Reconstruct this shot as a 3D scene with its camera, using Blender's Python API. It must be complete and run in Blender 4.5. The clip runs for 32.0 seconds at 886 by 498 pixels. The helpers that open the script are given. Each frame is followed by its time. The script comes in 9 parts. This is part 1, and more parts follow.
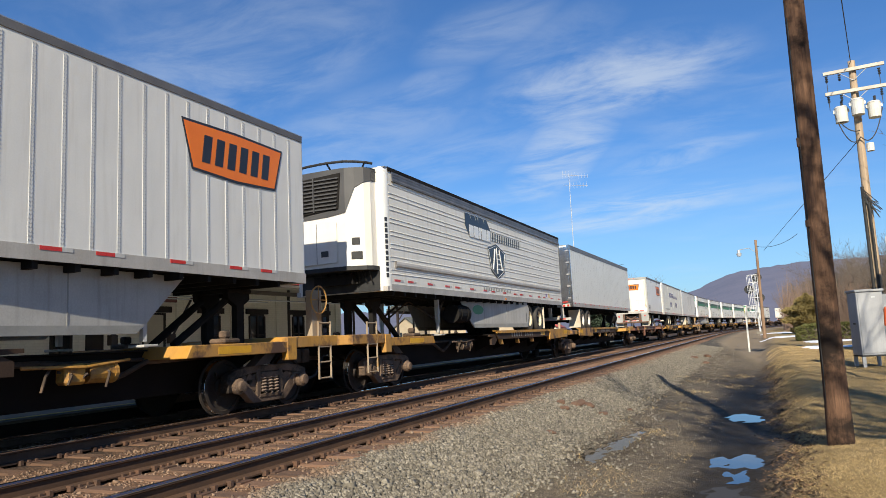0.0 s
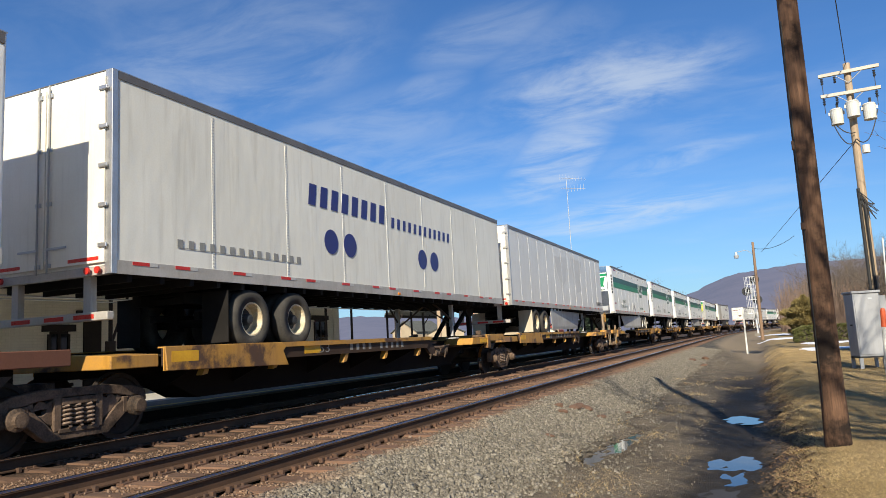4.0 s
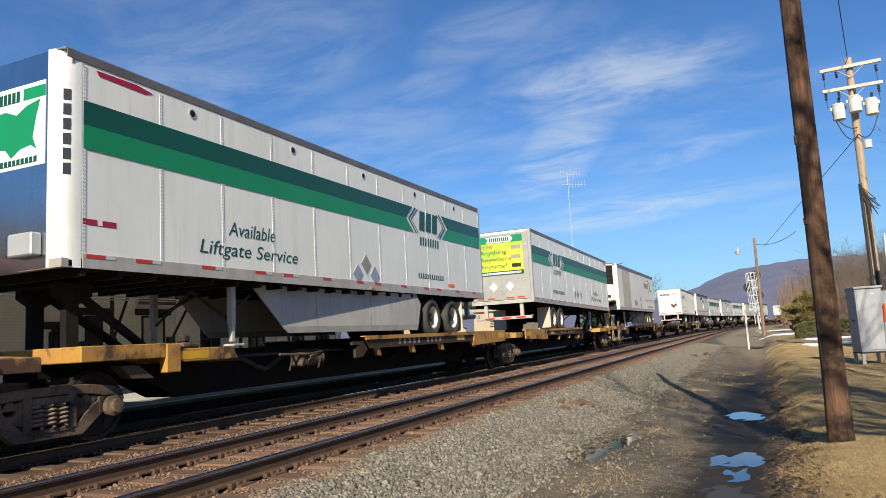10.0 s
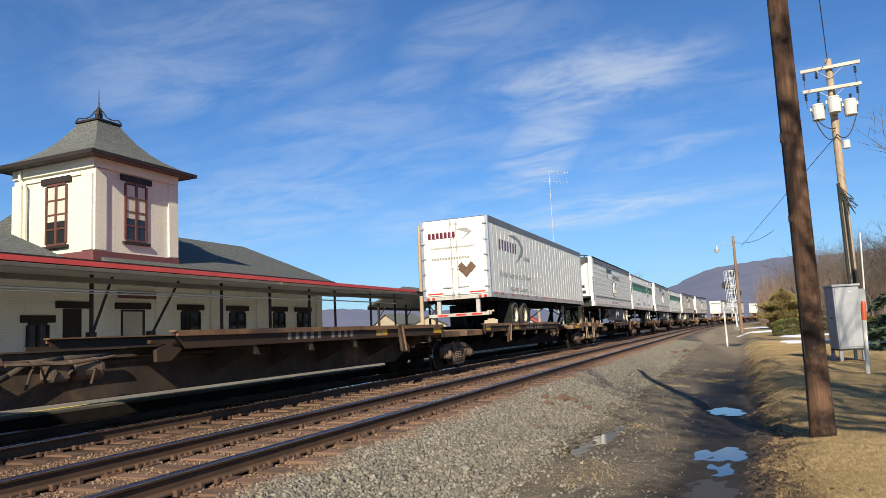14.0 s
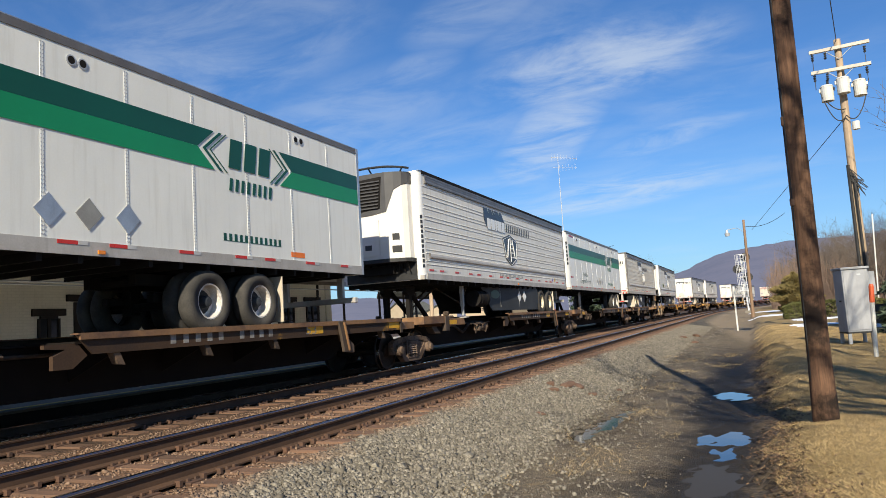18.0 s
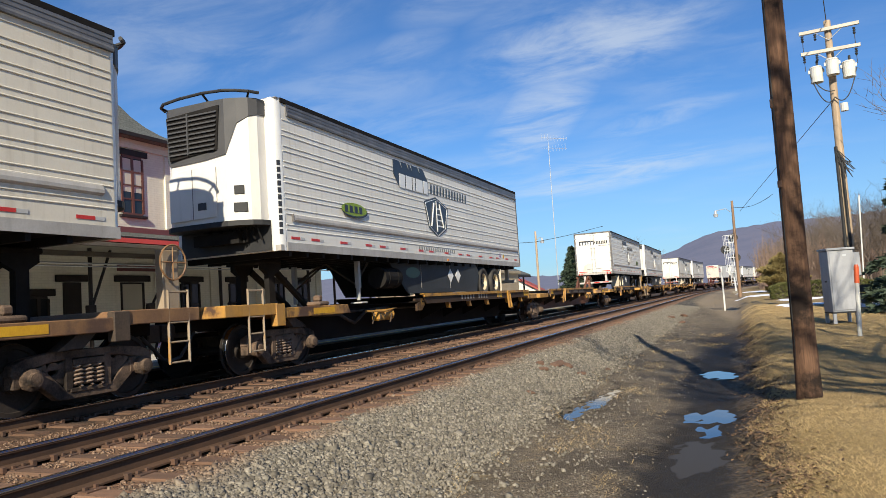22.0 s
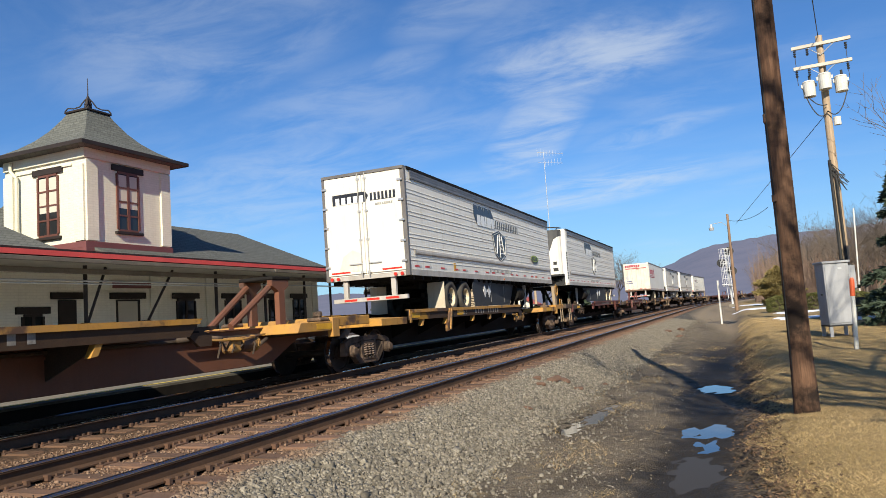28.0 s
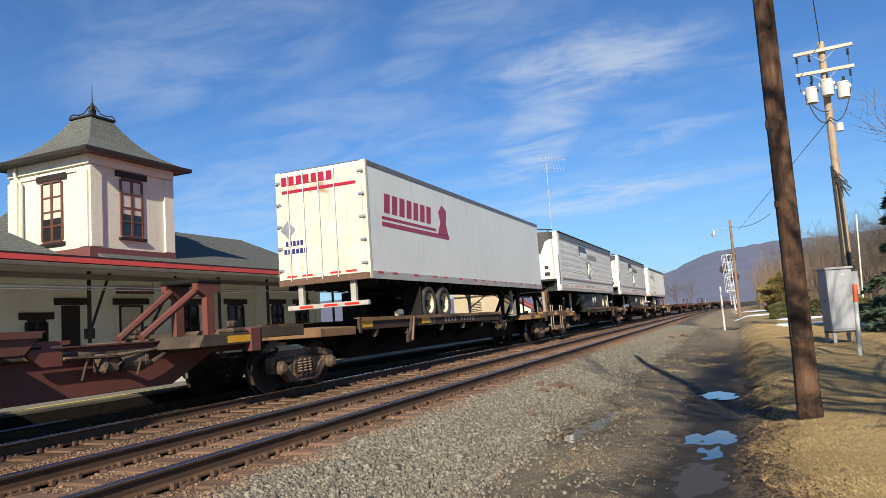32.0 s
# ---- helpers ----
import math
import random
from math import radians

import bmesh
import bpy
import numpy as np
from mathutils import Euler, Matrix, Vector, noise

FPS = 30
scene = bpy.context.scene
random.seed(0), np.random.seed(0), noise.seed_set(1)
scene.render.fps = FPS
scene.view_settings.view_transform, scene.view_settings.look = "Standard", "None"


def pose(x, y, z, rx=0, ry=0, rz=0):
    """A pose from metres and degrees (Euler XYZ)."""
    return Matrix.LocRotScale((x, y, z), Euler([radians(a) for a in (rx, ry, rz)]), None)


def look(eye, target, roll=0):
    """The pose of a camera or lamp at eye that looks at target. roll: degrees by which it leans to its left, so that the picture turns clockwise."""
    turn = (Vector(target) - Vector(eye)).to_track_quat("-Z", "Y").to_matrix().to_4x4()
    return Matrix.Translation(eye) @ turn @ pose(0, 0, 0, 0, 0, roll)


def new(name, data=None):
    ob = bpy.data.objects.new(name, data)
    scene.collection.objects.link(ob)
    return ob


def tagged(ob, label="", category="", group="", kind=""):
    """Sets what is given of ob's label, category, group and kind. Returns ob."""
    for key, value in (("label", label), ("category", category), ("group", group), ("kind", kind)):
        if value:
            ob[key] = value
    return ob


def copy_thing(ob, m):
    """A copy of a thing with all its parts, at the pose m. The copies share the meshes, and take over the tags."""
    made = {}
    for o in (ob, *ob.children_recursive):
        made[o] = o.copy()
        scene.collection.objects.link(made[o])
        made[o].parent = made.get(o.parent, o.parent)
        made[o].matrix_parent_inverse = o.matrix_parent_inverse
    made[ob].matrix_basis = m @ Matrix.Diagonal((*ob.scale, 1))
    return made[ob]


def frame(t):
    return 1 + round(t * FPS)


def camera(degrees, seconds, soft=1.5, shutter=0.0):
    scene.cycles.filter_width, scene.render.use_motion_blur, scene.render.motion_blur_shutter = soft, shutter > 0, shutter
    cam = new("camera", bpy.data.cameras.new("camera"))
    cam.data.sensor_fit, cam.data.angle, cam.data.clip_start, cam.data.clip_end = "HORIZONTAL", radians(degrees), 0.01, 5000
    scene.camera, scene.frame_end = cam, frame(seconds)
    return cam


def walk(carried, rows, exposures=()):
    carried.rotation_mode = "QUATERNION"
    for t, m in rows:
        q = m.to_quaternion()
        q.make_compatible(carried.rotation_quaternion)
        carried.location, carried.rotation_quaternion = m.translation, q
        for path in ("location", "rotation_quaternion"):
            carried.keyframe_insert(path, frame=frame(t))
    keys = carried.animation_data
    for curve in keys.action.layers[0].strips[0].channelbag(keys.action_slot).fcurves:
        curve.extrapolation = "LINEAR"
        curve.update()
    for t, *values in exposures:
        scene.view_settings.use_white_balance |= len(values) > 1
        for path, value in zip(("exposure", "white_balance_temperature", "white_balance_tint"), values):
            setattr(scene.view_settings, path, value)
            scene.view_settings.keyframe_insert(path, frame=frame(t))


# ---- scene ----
cam = camera(64.14, 32.0, 0.7)
PATH = [
    (0, (-0.048, 0.042, 1.107), (-4.051, 9.121, 2.354), -2.77),
    (0.5, (-0.044, 0.031, 1.108), (-4.042, 9.109, 2.377), -2.87),
    (1, (-0.058, 0.073, 1.109), (-4.052, 9.151, 2.389), -2.96),
    (1.5, (-0.038, 0.035, 1.114), (-4.032, 9.110, 2.416), -3.28),
    (2, (-0.046, 0.057, 1.113), (-4.051, 9.128, 2.409), -2.96),
    (2.5, (-0.048, 0.055, 1.105), (-4.041, 9.130, 2.404), -2.99),
    (3, (-0.033, 0.001, 1.103), (-4.018, 9.080, 2.405), -3.17),
    (3.5, (-0.029, 0.014, 1.110), (-4.006, 9.097, 2.408), -3.16),
    (5.5, (-0.046, 0.044, 1.114), (-4.004, 9.134, 2.415), -3.09),
    (6, (-0.044, 0.056, 1.101), (-4.006, 9.145, 2.401), -3.09),
    (6.5, (-0.051, 0.062, 1.110), (-4.026, 9.145, 2.416), -3.15),
    (7, (-0.040, 0.044, 1.114), (-4.018, 9.126, 2.418), -3.14),
    (7.5, (-0.040, 0.067, 1.107), (-4.025, 9.146, 2.414), -3.12),
    (8, (-0.040, 0.059, 1.107), (-4.034, 9.133, 2.415), -3.12),
    (8.5, (-0.036, 0.040, 1.112), (-4.026, 9.116, 2.413), -3.19),
    (9, (-0.033, 0.017, 1.109), (-4.020, 9.097, 2.396), -3.23),
    (9.5, (-0.047, 0.068, 1.107), (-4.033, 9.150, 2.378), -3.09),
    (10, (-0.045, 0.044, 1.109), (-4.034, 9.128, 2.361), -3.27),
    (10.5, (-0.038, 0.009, 1.122), (-3.996, 9.107, 2.368), -3.71),
    (11, (-0.047, 0.048, 1.129), (-3.991, 9.147, 2.414), -4.30),
    (11.5, (-0.062, 0.095, 1.113), (-4.018, 9.191, 2.377), -3.56),
    (12, (-0.094, 0.071, 1.103), (-4.061, 9.169, 2.319), -3.06),
    (12.5, (-0.109, -0.029, 1.087), (-4.009, 9.100, 2.292), -3.12),
    (13, (-0.116, -0.046, 1.100), (-3.878, 9.143, 2.284), -2.90),
    (13.5, (-0.128, -0.024, 1.103), (-3.871, 9.173, 2.292), -3.22),
    (14, (-0.134, 0.033, 1.096), (-3.883, 9.228, 2.279), -3.00),
    (14.5, (-0.106, 0.074, 1.100), (-3.866, 9.263, 2.293), -3.39),
    (16.5, (-0.012, 0.102, 1.109), (-3.819, 9.291, 2.145), -4.04),
    (17, (-0.016, 0.095, 1.106), (-3.871, 9.265, 2.134), -4.01),
    (17.5, (-0.013, 0.078, 1.111), (-3.897, 9.235, 2.141), -4.12),
    (18, (-0.013, 0.072, 1.103), (-3.912, 9.224, 2.124), -3.74),
    (18.5, (-0.014, 0.028, 1.109), (-3.913, 9.182, 2.104), -3.69),
    (19, (-0.008, -0.000, 1.109), (-3.897, 9.161, 2.082), -3.70),
    (19.5, (0.003, 0.018, 1.101), (-3.853, 9.207, 1.938), -3.51),
    (20, (-0.014, 0.014, 1.101), (-3.826, 9.225, 1.890), -3.58),
    (20.5, (-0.010, 0.056, 1.103), (-3.833, 9.265, 1.873), -3.59),
    (21, (-0.005, 0.001, 1.111), (-3.826, 9.211, 1.876), -3.81),
    (21.5, (-0.012, 0.012, 1.099), (-3.818, 9.230, 1.841), -3.55),
    (22, (-0.009, 0.014, 1.105), (-3.802, 9.238, 1.840), -3.74),
    (22.5, (-0.009, 0.014, 1.101), (-3.793, 9.242, 1.825), -3.70),
    (23, (-0.010, 0.023, 1.102), (-3.785, 9.255, 1.819), -3.68),
    (23.5, (-0.012, 0.013, 1.109), (-3.786, 9.245, 1.832), -3.75),
    (24, (-0.009, 0.018, 1.107), (-3.782, 9.248, 1.864), -3.71),
    (24.5, (-0.006, 0.019, 1.103), (-3.771, 9.250, 1.884), -3.72),
    (25, (-0.000, 0.024, 1.105), (-3.771, 9.252, 1.893), -3.65),
    (25.5, (0.002, -0.007, 1.108), (-3.758, 9.226, 1.899), -3.72),
    (27.5, (0.018, 0.022, 1.110), (-3.695, 9.262, 2.021), -4.08),
    (28, (0.000, 0.014, 1.117), (-3.729, 9.245, 2.057), -4.09),
    (28.5, (0.004, 0.027, 1.107), (-3.733, 9.252, 2.077), -4.07),
    (29, (0.005, 0.020, 1.108), (-3.739, 9.239, 2.097), -4.18),
    (29.5, (0.010, 0.023, 1.111), (-3.740, 9.240, 2.106), -4.23),
    (30, (0.007, 0.011, 1.113), (-3.744, 9.225, 2.125), -4.32),
    (30.5, (0.010, 0.007, 1.115), (-3.738, 9.222, 2.134), -4.29),
    (31, (0.007, 0.023, 1.116), (-3.753, 9.232, 2.147), -4.27),
    (31.5, (0.001, 0.013, 1.110), (-3.758, 9.221, 2.141), -4.17),
    (32, (-0.001, -0.014, 1.111), (-3.751, 9.199, 2.139), -4.05),
]
walk(cam, [(t, look(eye, target, roll)) for t, eye, target, roll in PATH])

# ---- world and sun ----
SUN_AZ = (0.262, -0.965)
SUN_EL = radians(31)
world = bpy.data.worlds.new("sky")
scene.world = world
world.use_nodes = True


def node(nt, kind, ins=None, operation=""):
    n = nt.nodes.new(kind)
    if operation:
        n.operation = operation
    for k, v in (ins or {}).items():
        if isinstance(v, bpy.types.NodeSocket):
            nt.links.new(v, n.inputs[k])
        else:
            n.inputs[k].default_value = v
    return n


def math_node(nt, op, a, b=0.0, clamp=False):
    n = node(nt, "ShaderNodeMath", {0: a, 1: b}, operation=op)
    n.use_clamp = clamp
    return n.outputs[0]


def mix_node(nt, fac, a, b, blend="MIX"):
    n = node(nt, "ShaderNodeMix")
    n.data_type, n.blend_type = "RGBA", blend
    for key, v in ((0, fac), (6, a), (7, b)):
        if isinstance(v, bpy.types.NodeSocket):
            nt.links.new(v, n.inputs[key])
        else:
            n.inputs[key].default_value = (*v, 1) if isinstance(v, tuple) else v
    return n.outputs[2]


def ramp(nt, fac, lo, hi):
    n = node(nt, "ShaderNodeMapRange", {0: fac, 1: lo, 2: hi})
    n.interpolation_type = "SMOOTHSTEP"
    return n.outputs[0]


def build_sky():
    nt = world.node_tree
    nt.nodes.clear()
    sky = node(nt, "ShaderNodeTexSky")
    sky.sky_type, sky.sun_disc, sky.sun_elevation = "NISHITA", False, SUN_EL
    sky.sun_rotation = math.atan2(SUN_AZ[0], SUN_AZ[1])
    sky.air_density, sky.dust_density, sky.ozone_density = 1.0, 0.25, 3.0
    tex = node(nt, "ShaderNodeTexCoord")
    sep = node(nt, "ShaderNodeSeparateXYZ", {0: tex.outputs["Generated"]})
    # thin cirrus on a flat layer overhead
    up = math_node(nt, "ADD", math_node(nt, "MAXIMUM", sep.outputs[2], 0.02), 0.12)
    px, py = math_node(nt, "DIVIDE", sep.outputs[0], up), math_node(nt, "DIVIDE", sep.outputs[1], up)
    flat = node(nt, "ShaderNodeCombineXYZ", {0: px, 1: py}).outputs[0]
    turn = node(nt, "ShaderNodeMapping", {"Vector": flat, "Rotation": (0, 0, radians(24)), "Scale": (0.55, 1.0, 1.0)}).outputs[0]
    big = node(nt, "ShaderNodeTexNoise", {"Vector": turn, "Scale": 1.15, "Detail": 3.0, "Roughness": 0.5, "Distortion": 0.2}).outputs[0]
    fine = node(nt, "ShaderNodeTexNoise", {"Vector": turn, "Scale": 4.6, "Detail": 10.0, "Roughness": 0.62, "Distortion": 0.5}).outputs[0]
    cover = math_node(nt, "MULTIPLY", ramp(nt, big, 0.44, 0.78), 0.22)
    # banks of cirrus: centre, turn, half length and half width on the cloud layer
    for cx, cy, turn_deg, a, b, full in ((-0.35, 2.08, -11, 0.40, 0.27, 0.95), (-0.67, 2.65, -61, 0.58, 0.17, 0.90), (-0.57, 3.51, -18, 0.62, 0.30, 0.85), (-0.22, 2.81, -29, 0.34, 0.13, 0.55), (-0.84, 1.85, -24, 0.18, 0.09, 0.42),
                                         (-0.58, 1.64, -21, 0.22, 0.13, 0.45), (-0.97, 1.39, 1, 0.22, 0.11, 0.30), (-1.04, 2.42, -6, 0.50, 0.25, 0.36), (-1.32, 3.26, -23, 0.60, 0.38, 0.45), (-1.20, 2.04, -13, 0.50, 0.28, 0.40),
                                         (-0.45, 1.79, -37, 0.25, 0.12, 0.32), (-1.25, 1.45, -12, 0.55, 0.32, 0.45), (-1.9, 2.6, -25, 0.9, 0.5, 0.48), (0.4, -1.5, 60, 1.2, 0.5, 0.4)):
        c, s = math.cos(radians(turn_deg)), math.sin(radians(turn_deg))
        dx, dy = math_node(nt, "SUBTRACT", px, cx), math_node(nt, "SUBTRACT", py, cy)
        u = math_node(nt, "ADD", math_node(nt, "MULTIPLY", dx, c / a), math_node(nt, "MULTIPLY", dy, s / a))
        v = math_node(nt, "ADD", math_node(nt, "MULTIPLY", dx, -s / b), math_node(nt, "MULTIPLY", dy, c / b))
        rr = math_node(nt, "ADD", math_node(nt, "MULTIPLY", u, u), math_node(nt, "MULTIPLY", v, v))
        cover = math_node(nt, "MAXIMUM", cover, math_node(nt, "MULTIPLY", ramp(nt, rr, 1.5, 0.0), full * 0.56))
    cover = math_node(nt, "MULTIPLY", cover, ramp(nt, fine, 0.30, 0.70), True)
    haze = math_node(nt, "MULTIPLY", ramp(nt, sep.outputs[2], 0.26, -0.02), 0.42)
    tint = mix_node(nt, 1.0, sky.outputs[0], (0.56, 1.0, 1.50), "MULTIPLY")
    tint = mix_node(nt, haze, tint, (4.6, 6.6, 9.0))
    col = mix_node(nt, cover, tint, (8.2, 9.2, 10.2))
    bg = node(nt, "ShaderNodeBackground", {0: col, 1: 0.062})
    nt.links.new(bg.outputs[0], node(nt, "ShaderNodeOutputWorld").inputs[0])


build_sky()
sun_data = bpy.data.lights.new("sun", "SUN")
sun_data.energy, sun_data.angle, sun_data.color = 5.0, radians(0.53), (1.0, 0.925, 0.77)
sun = new("sun", sun_data)
sun.matrix_world = look((SUN_AZ[0] * 50 * math.cos(SUN_EL), SUN_AZ[1] * 50 * math.cos(SUN_EL), 50 * math.sin(SUN_EL)), (0, 0, 0))
scene.view_settings.exposure = 0.52
scene.view_settings.use_white_balance = True
scene.view_settings.white_balance_temperature, scene.view_settings.white_balance_tint = 6900, 10

# ---- materials ----
MATS = {}


def surface(name, base, other=None, scale=3.0, rough=0.6, metal=0.0, bump=0.0, fine=40.0, streak=0.0, dirt=None,
            dirt_lo=0.55, dirt_hi=0.75, vary=0.0, stretch=(1, 1, 1), spec=0.5, dent=0.0):
    """A material with a coarse and a fine variation, optional vertical streaks, dirt patches and bump."""
    m = bpy.data.materials.new(name)
    m.use_nodes = True
    nt = m.node_tree
    nt.nodes.clear()
    out = node(nt, "ShaderNodeOutputMaterial")
    bsdf = node(nt, "ShaderNodeBsdfPrincipled", {"Roughness": rough, "Metallic": metal, "Specular IOR Level": spec})
    nt.links.new(bsdf.outputs[0], out.inputs[0])
    tex = node(nt, "ShaderNodeTexCoord")
    info = node(nt, "ShaderNodeObjectInfo")
    shift = node(nt, "ShaderNodeVectorMath", {0: tex.outputs["Object"], 1: node(nt, "ShaderNodeCombineXYZ", {0: math_node(nt, "MULTIPLY", info.outputs["Random"], 37.0), 1: math_node(nt, "MULTIPLY", info.outputs["Random"], 71.0)}).outputs[0]}, operation="ADD").outputs[0]
    vec = node(nt, "ShaderNodeMapping", {"Vector": shift, "Scale": stretch}).outputs[0]
    coarse = node(nt, "ShaderNodeTexNoise", {"Vector": vec, "Scale": scale, "Detail": 4.0, "Roughness": 0.55}).outputs[0]
    grain = node(nt, "ShaderNodeTexNoise", {"Vector": vec, "Scale": fine, "Detail": 3.0, "Roughness": 0.6}).outputs[0]
    other = other or tuple(c * 0.7 for c in base)
    fac = math_node(nt, "ADD", math_node(nt, "MULTIPLY", ramp(nt, coarse, 0.3, 0.7), 0.7), math_node(nt, "MULTIPLY", ramp(nt, grain, 0.3, 0.7), 0.3))
    col = mix_node(nt, fac, base, other)
    if streak:
        sv = node(nt, "ShaderNodeMapping", {"Vector": shift, "Scale": (5.0, 5.0, 0.35)}).outputs[0]
        sn = node(nt, "ShaderNodeTexNoise", {"Vector": sv, "Scale": 1.6, "Detail": 5.0, "Roughness": 0.6}).outputs[0]
        col = mix_node(nt, math_node(nt, "MULTIPLY", ramp(nt, sn, 0.48, 0.75), streak), col, tuple(c * f for c, f in zip(base, (0.50, 0.47, 0.42))))
    if dirt:
        dn = node(nt, "ShaderNodeTexNoise", {"Vector": shift, "Scale": scale * 0.6, "Detail": 6.0, "Roughness": 0.65}).outputs[0]
        col = mix_node(nt, ramp(nt, dn, dirt_lo, dirt_hi), col, dirt)
    if vary:
        gain = math_node(nt, "ADD", math_node(nt, "MULTIPLY", info.outputs["Random"], vary * 2), 1 - vary)
        grey = node(nt, "ShaderNodeCombineColor", {0: gain, 1: gain, 2: gain}).outputs[0]
        col = mix_node(nt, 1.0, col, grey, "MULTIPLY")
    nt.links.new(col, bsdf.inputs["Base Color"])
    nt.links.new(math_node(nt, "ADD", math_node(nt, "MULTIPLY", grain, 0.24), max(rough - 0.12, 0.02)), bsdf.inputs["Roughness"])
    if bump:
        bn = node(nt, "ShaderNodeBump", {"Height": grain, "Strength": bump, "Distance": 0.01})
        nt.links.new(bn.outputs[0], bsdf.inputs["Normal"])
    if dent:
        dv = node(nt, "ShaderNodeMapping", {"Vector": shift, "Scale": (1.0, 1.7, 0.9)}).outputs[0]
        wave = node(nt, "ShaderNodeTexNoise", {"Vector": dv, "Scale": 1.4, "Detail": 2.0, "Roughness": 0.45}).outputs[0]
        bn = node(nt, "ShaderNodeBump", {"Height": wave, "Strength": 1.0, "Distance": dent})
        nt.links.new(bn.outputs[0], bsdf.inputs["Normal"])
    MATS[name] = m
    return m


surface("white_paint", (0.80, 0.81, 0.775), (0.735, 0.745, 0.71), 0.6, 0.42, streak=0.22, vary=0.04, dent=0.006)
surface("grey_paint", (0.69, 0.69, 0.67), (0.62, 0.62, 0.605), 0.6, 0.42, streak=0.22, vary=0.05, dent=0.010)
surface("dirty_paint", (0.80, 0.80, 0.745), (0.70, 0.69, 0.625), 0.4, 0.5, streak=0.30, vary=0.04, dent=0.014)
surface("white_door", (0.76, 0.73, 0.65), (0.68, 0.64, 0.55), 1.2, 0.45, streak=0.25, dirt=(0.55, 0.44, 0.30), dirt_lo=0.62, dirt_hi=0.85)
surface("rail_dark", (0.125, 0.115, 0.11), (0.19, 0.18, 0.17), 2.0, 0.45, metal=0.3)
surface("aluminium", (0.60, 0.60, 0.60), (0.45, 0.45, 0.45), 3.0, 0.38, metal=0.75, streak=0.2)
surface("stainless", (0.62, 0.63, 0.65), (0.50, 0.51, 0.53), 2.0, 0.2, metal=1.0, streak=0.2)
surface("frame_black", (0.010, 0.0095, 0.009), (0.02, 0.018, 0.017), 3.0, 0.8, spec=0.12)
surface("skirt_dark", (0.040, 0.046, 0.052), (0.026, 0.029, 0.033), 1.0, 0.6, streak=0.3, spec=0.3)
surface("skirt_grey", (0.46, 0.455, 0.435), (0.33, 0.325, 0.31), 1.0, 0.6, streak=0.45)
surface("tyre_rubber", (0.036, 0.035, 0.033), (0.075, 0.07, 0.063), 4.0, 0.9, bump=0.2, spec=0.2)
surface("rim_cream", (0.68, 0.62, 0.47), (0.42, 0.34, 0.22), 5.0, 0.5)
surface("rim_white", (0.70, 0.69, 0.66), (0.42, 0.38, 0.33), 5.0, 0.5)
surface("tape_red", (0.55, 0.03, 0.02), (0.48, 0.03, 0.02), 4.0, 0.3)
surface("sticker_maroon", (0.115, 0.012, 0.035), (0.09, 0.012, 0.03), 2.0, 0.35)
surface("tape_white", (0.52, 0.52, 0.51), (0.42, 0.42, 0.41), 4.0, 0.4)
surface("lamp_amber", (0.8, 0.25, 0.02), (0.7, 0.2, 0.02), 4.0, 0.25)
surface("sticker_black", (0.016, 0.017, 0.022), (0.028, 0.029, 0.034), 2.0, 0.35)
surface("sticker_orange", (0.84, 0.20, 0.014), (0.78, 0.17, 0.012), 2.0, 0.35)
surface("sticker_green", (0.002, 0.235, 0.090), (0.003, 0.205, 0.078), 1.0, 0.35)
surface("sticker_dark_green", (0.003, 0.075, 0.045), (0.004, 0.062, 0.038), 1.0, 0.35)
surface("sticker_white", (0.76, 0.77, 0.76), (0.70, 0.71, 0.70), 1.0, 0.35)
surface("sticker_yellow", (0.72, 0.62, 0.05), (0.45, 0.60, 0.08), 1.6, 0.35)
surface("sticker_red", (0.36, 0.012, 0.04), (0.31, 0.012, 0.035), 2.0, 0.35)
surface("sticker_grey", (0.22, 0.22, 0.21), (0.30, 0.30, 0.28), 3.0, 0.5)
surface("sticker_blue", (0.02, 0.025, 0.16), (0.03, 0.03, 0.14), 3.0, 0.4)
surface("sticker_purple", (0.22, 0.10, 0.42), (0.18, 0.08, 0.35), 3.0, 0.4)
surface("grille_black", (0.020, 0.021, 0.022), (0.034, 0.034, 0.035), 5.0, 0.6, spec=0.3)
surface("reefer_white", (0.70, 0.68, 0.64), (0.63, 0.61, 0.565), 1.5, 0.4, streak=0.12)
surface("reefer_dark", (0.052, 0.053, 0.056), (0.075, 0.074, 0.075), 2.0, 0.55, spec=0.35)
surface("tan_steel", (0.34, 0.27, 0.19), (0.24, 0.18, 0.12), 2.0, 0.7, dirt=(0.40, 0.20, 0.03), dirt_lo=0.55, dirt_hi=0.66, bump=0.1)
surface("flap_cream", (0.56, 0.50, 0.40), (0.44, 0.38, 0.29), 1.4, 0.7, streak=0.3)
surface("yellow_steel", (0.50, 0.25, 0.035), (0.34, 0.185, 0.062), 1.8, 0.6, streak=0.45, dirt=(0.085, 0.045, 0.026), dirt_lo=0.50, dirt_hi=0.62, bump=0.15)
surface("brown_steel", (0.165, 0.062, 0.032), (0.12, 0.05, 0.03), 1.2, 0.65, streak=0.3, dirt=(0.07, 0.045, 0.035), dirt_lo=0.5, dirt_hi=0.75, bump=0.1)
surface("red_steel", (0.155, 0.045, 0.034), (0.10, 0.034, 0.028), 1.2, 0.65, streak=0.3, dirt=(0.08, 0.045, 0.035), dirt_lo=0.5, dirt_hi=0.75, bump=0.1)
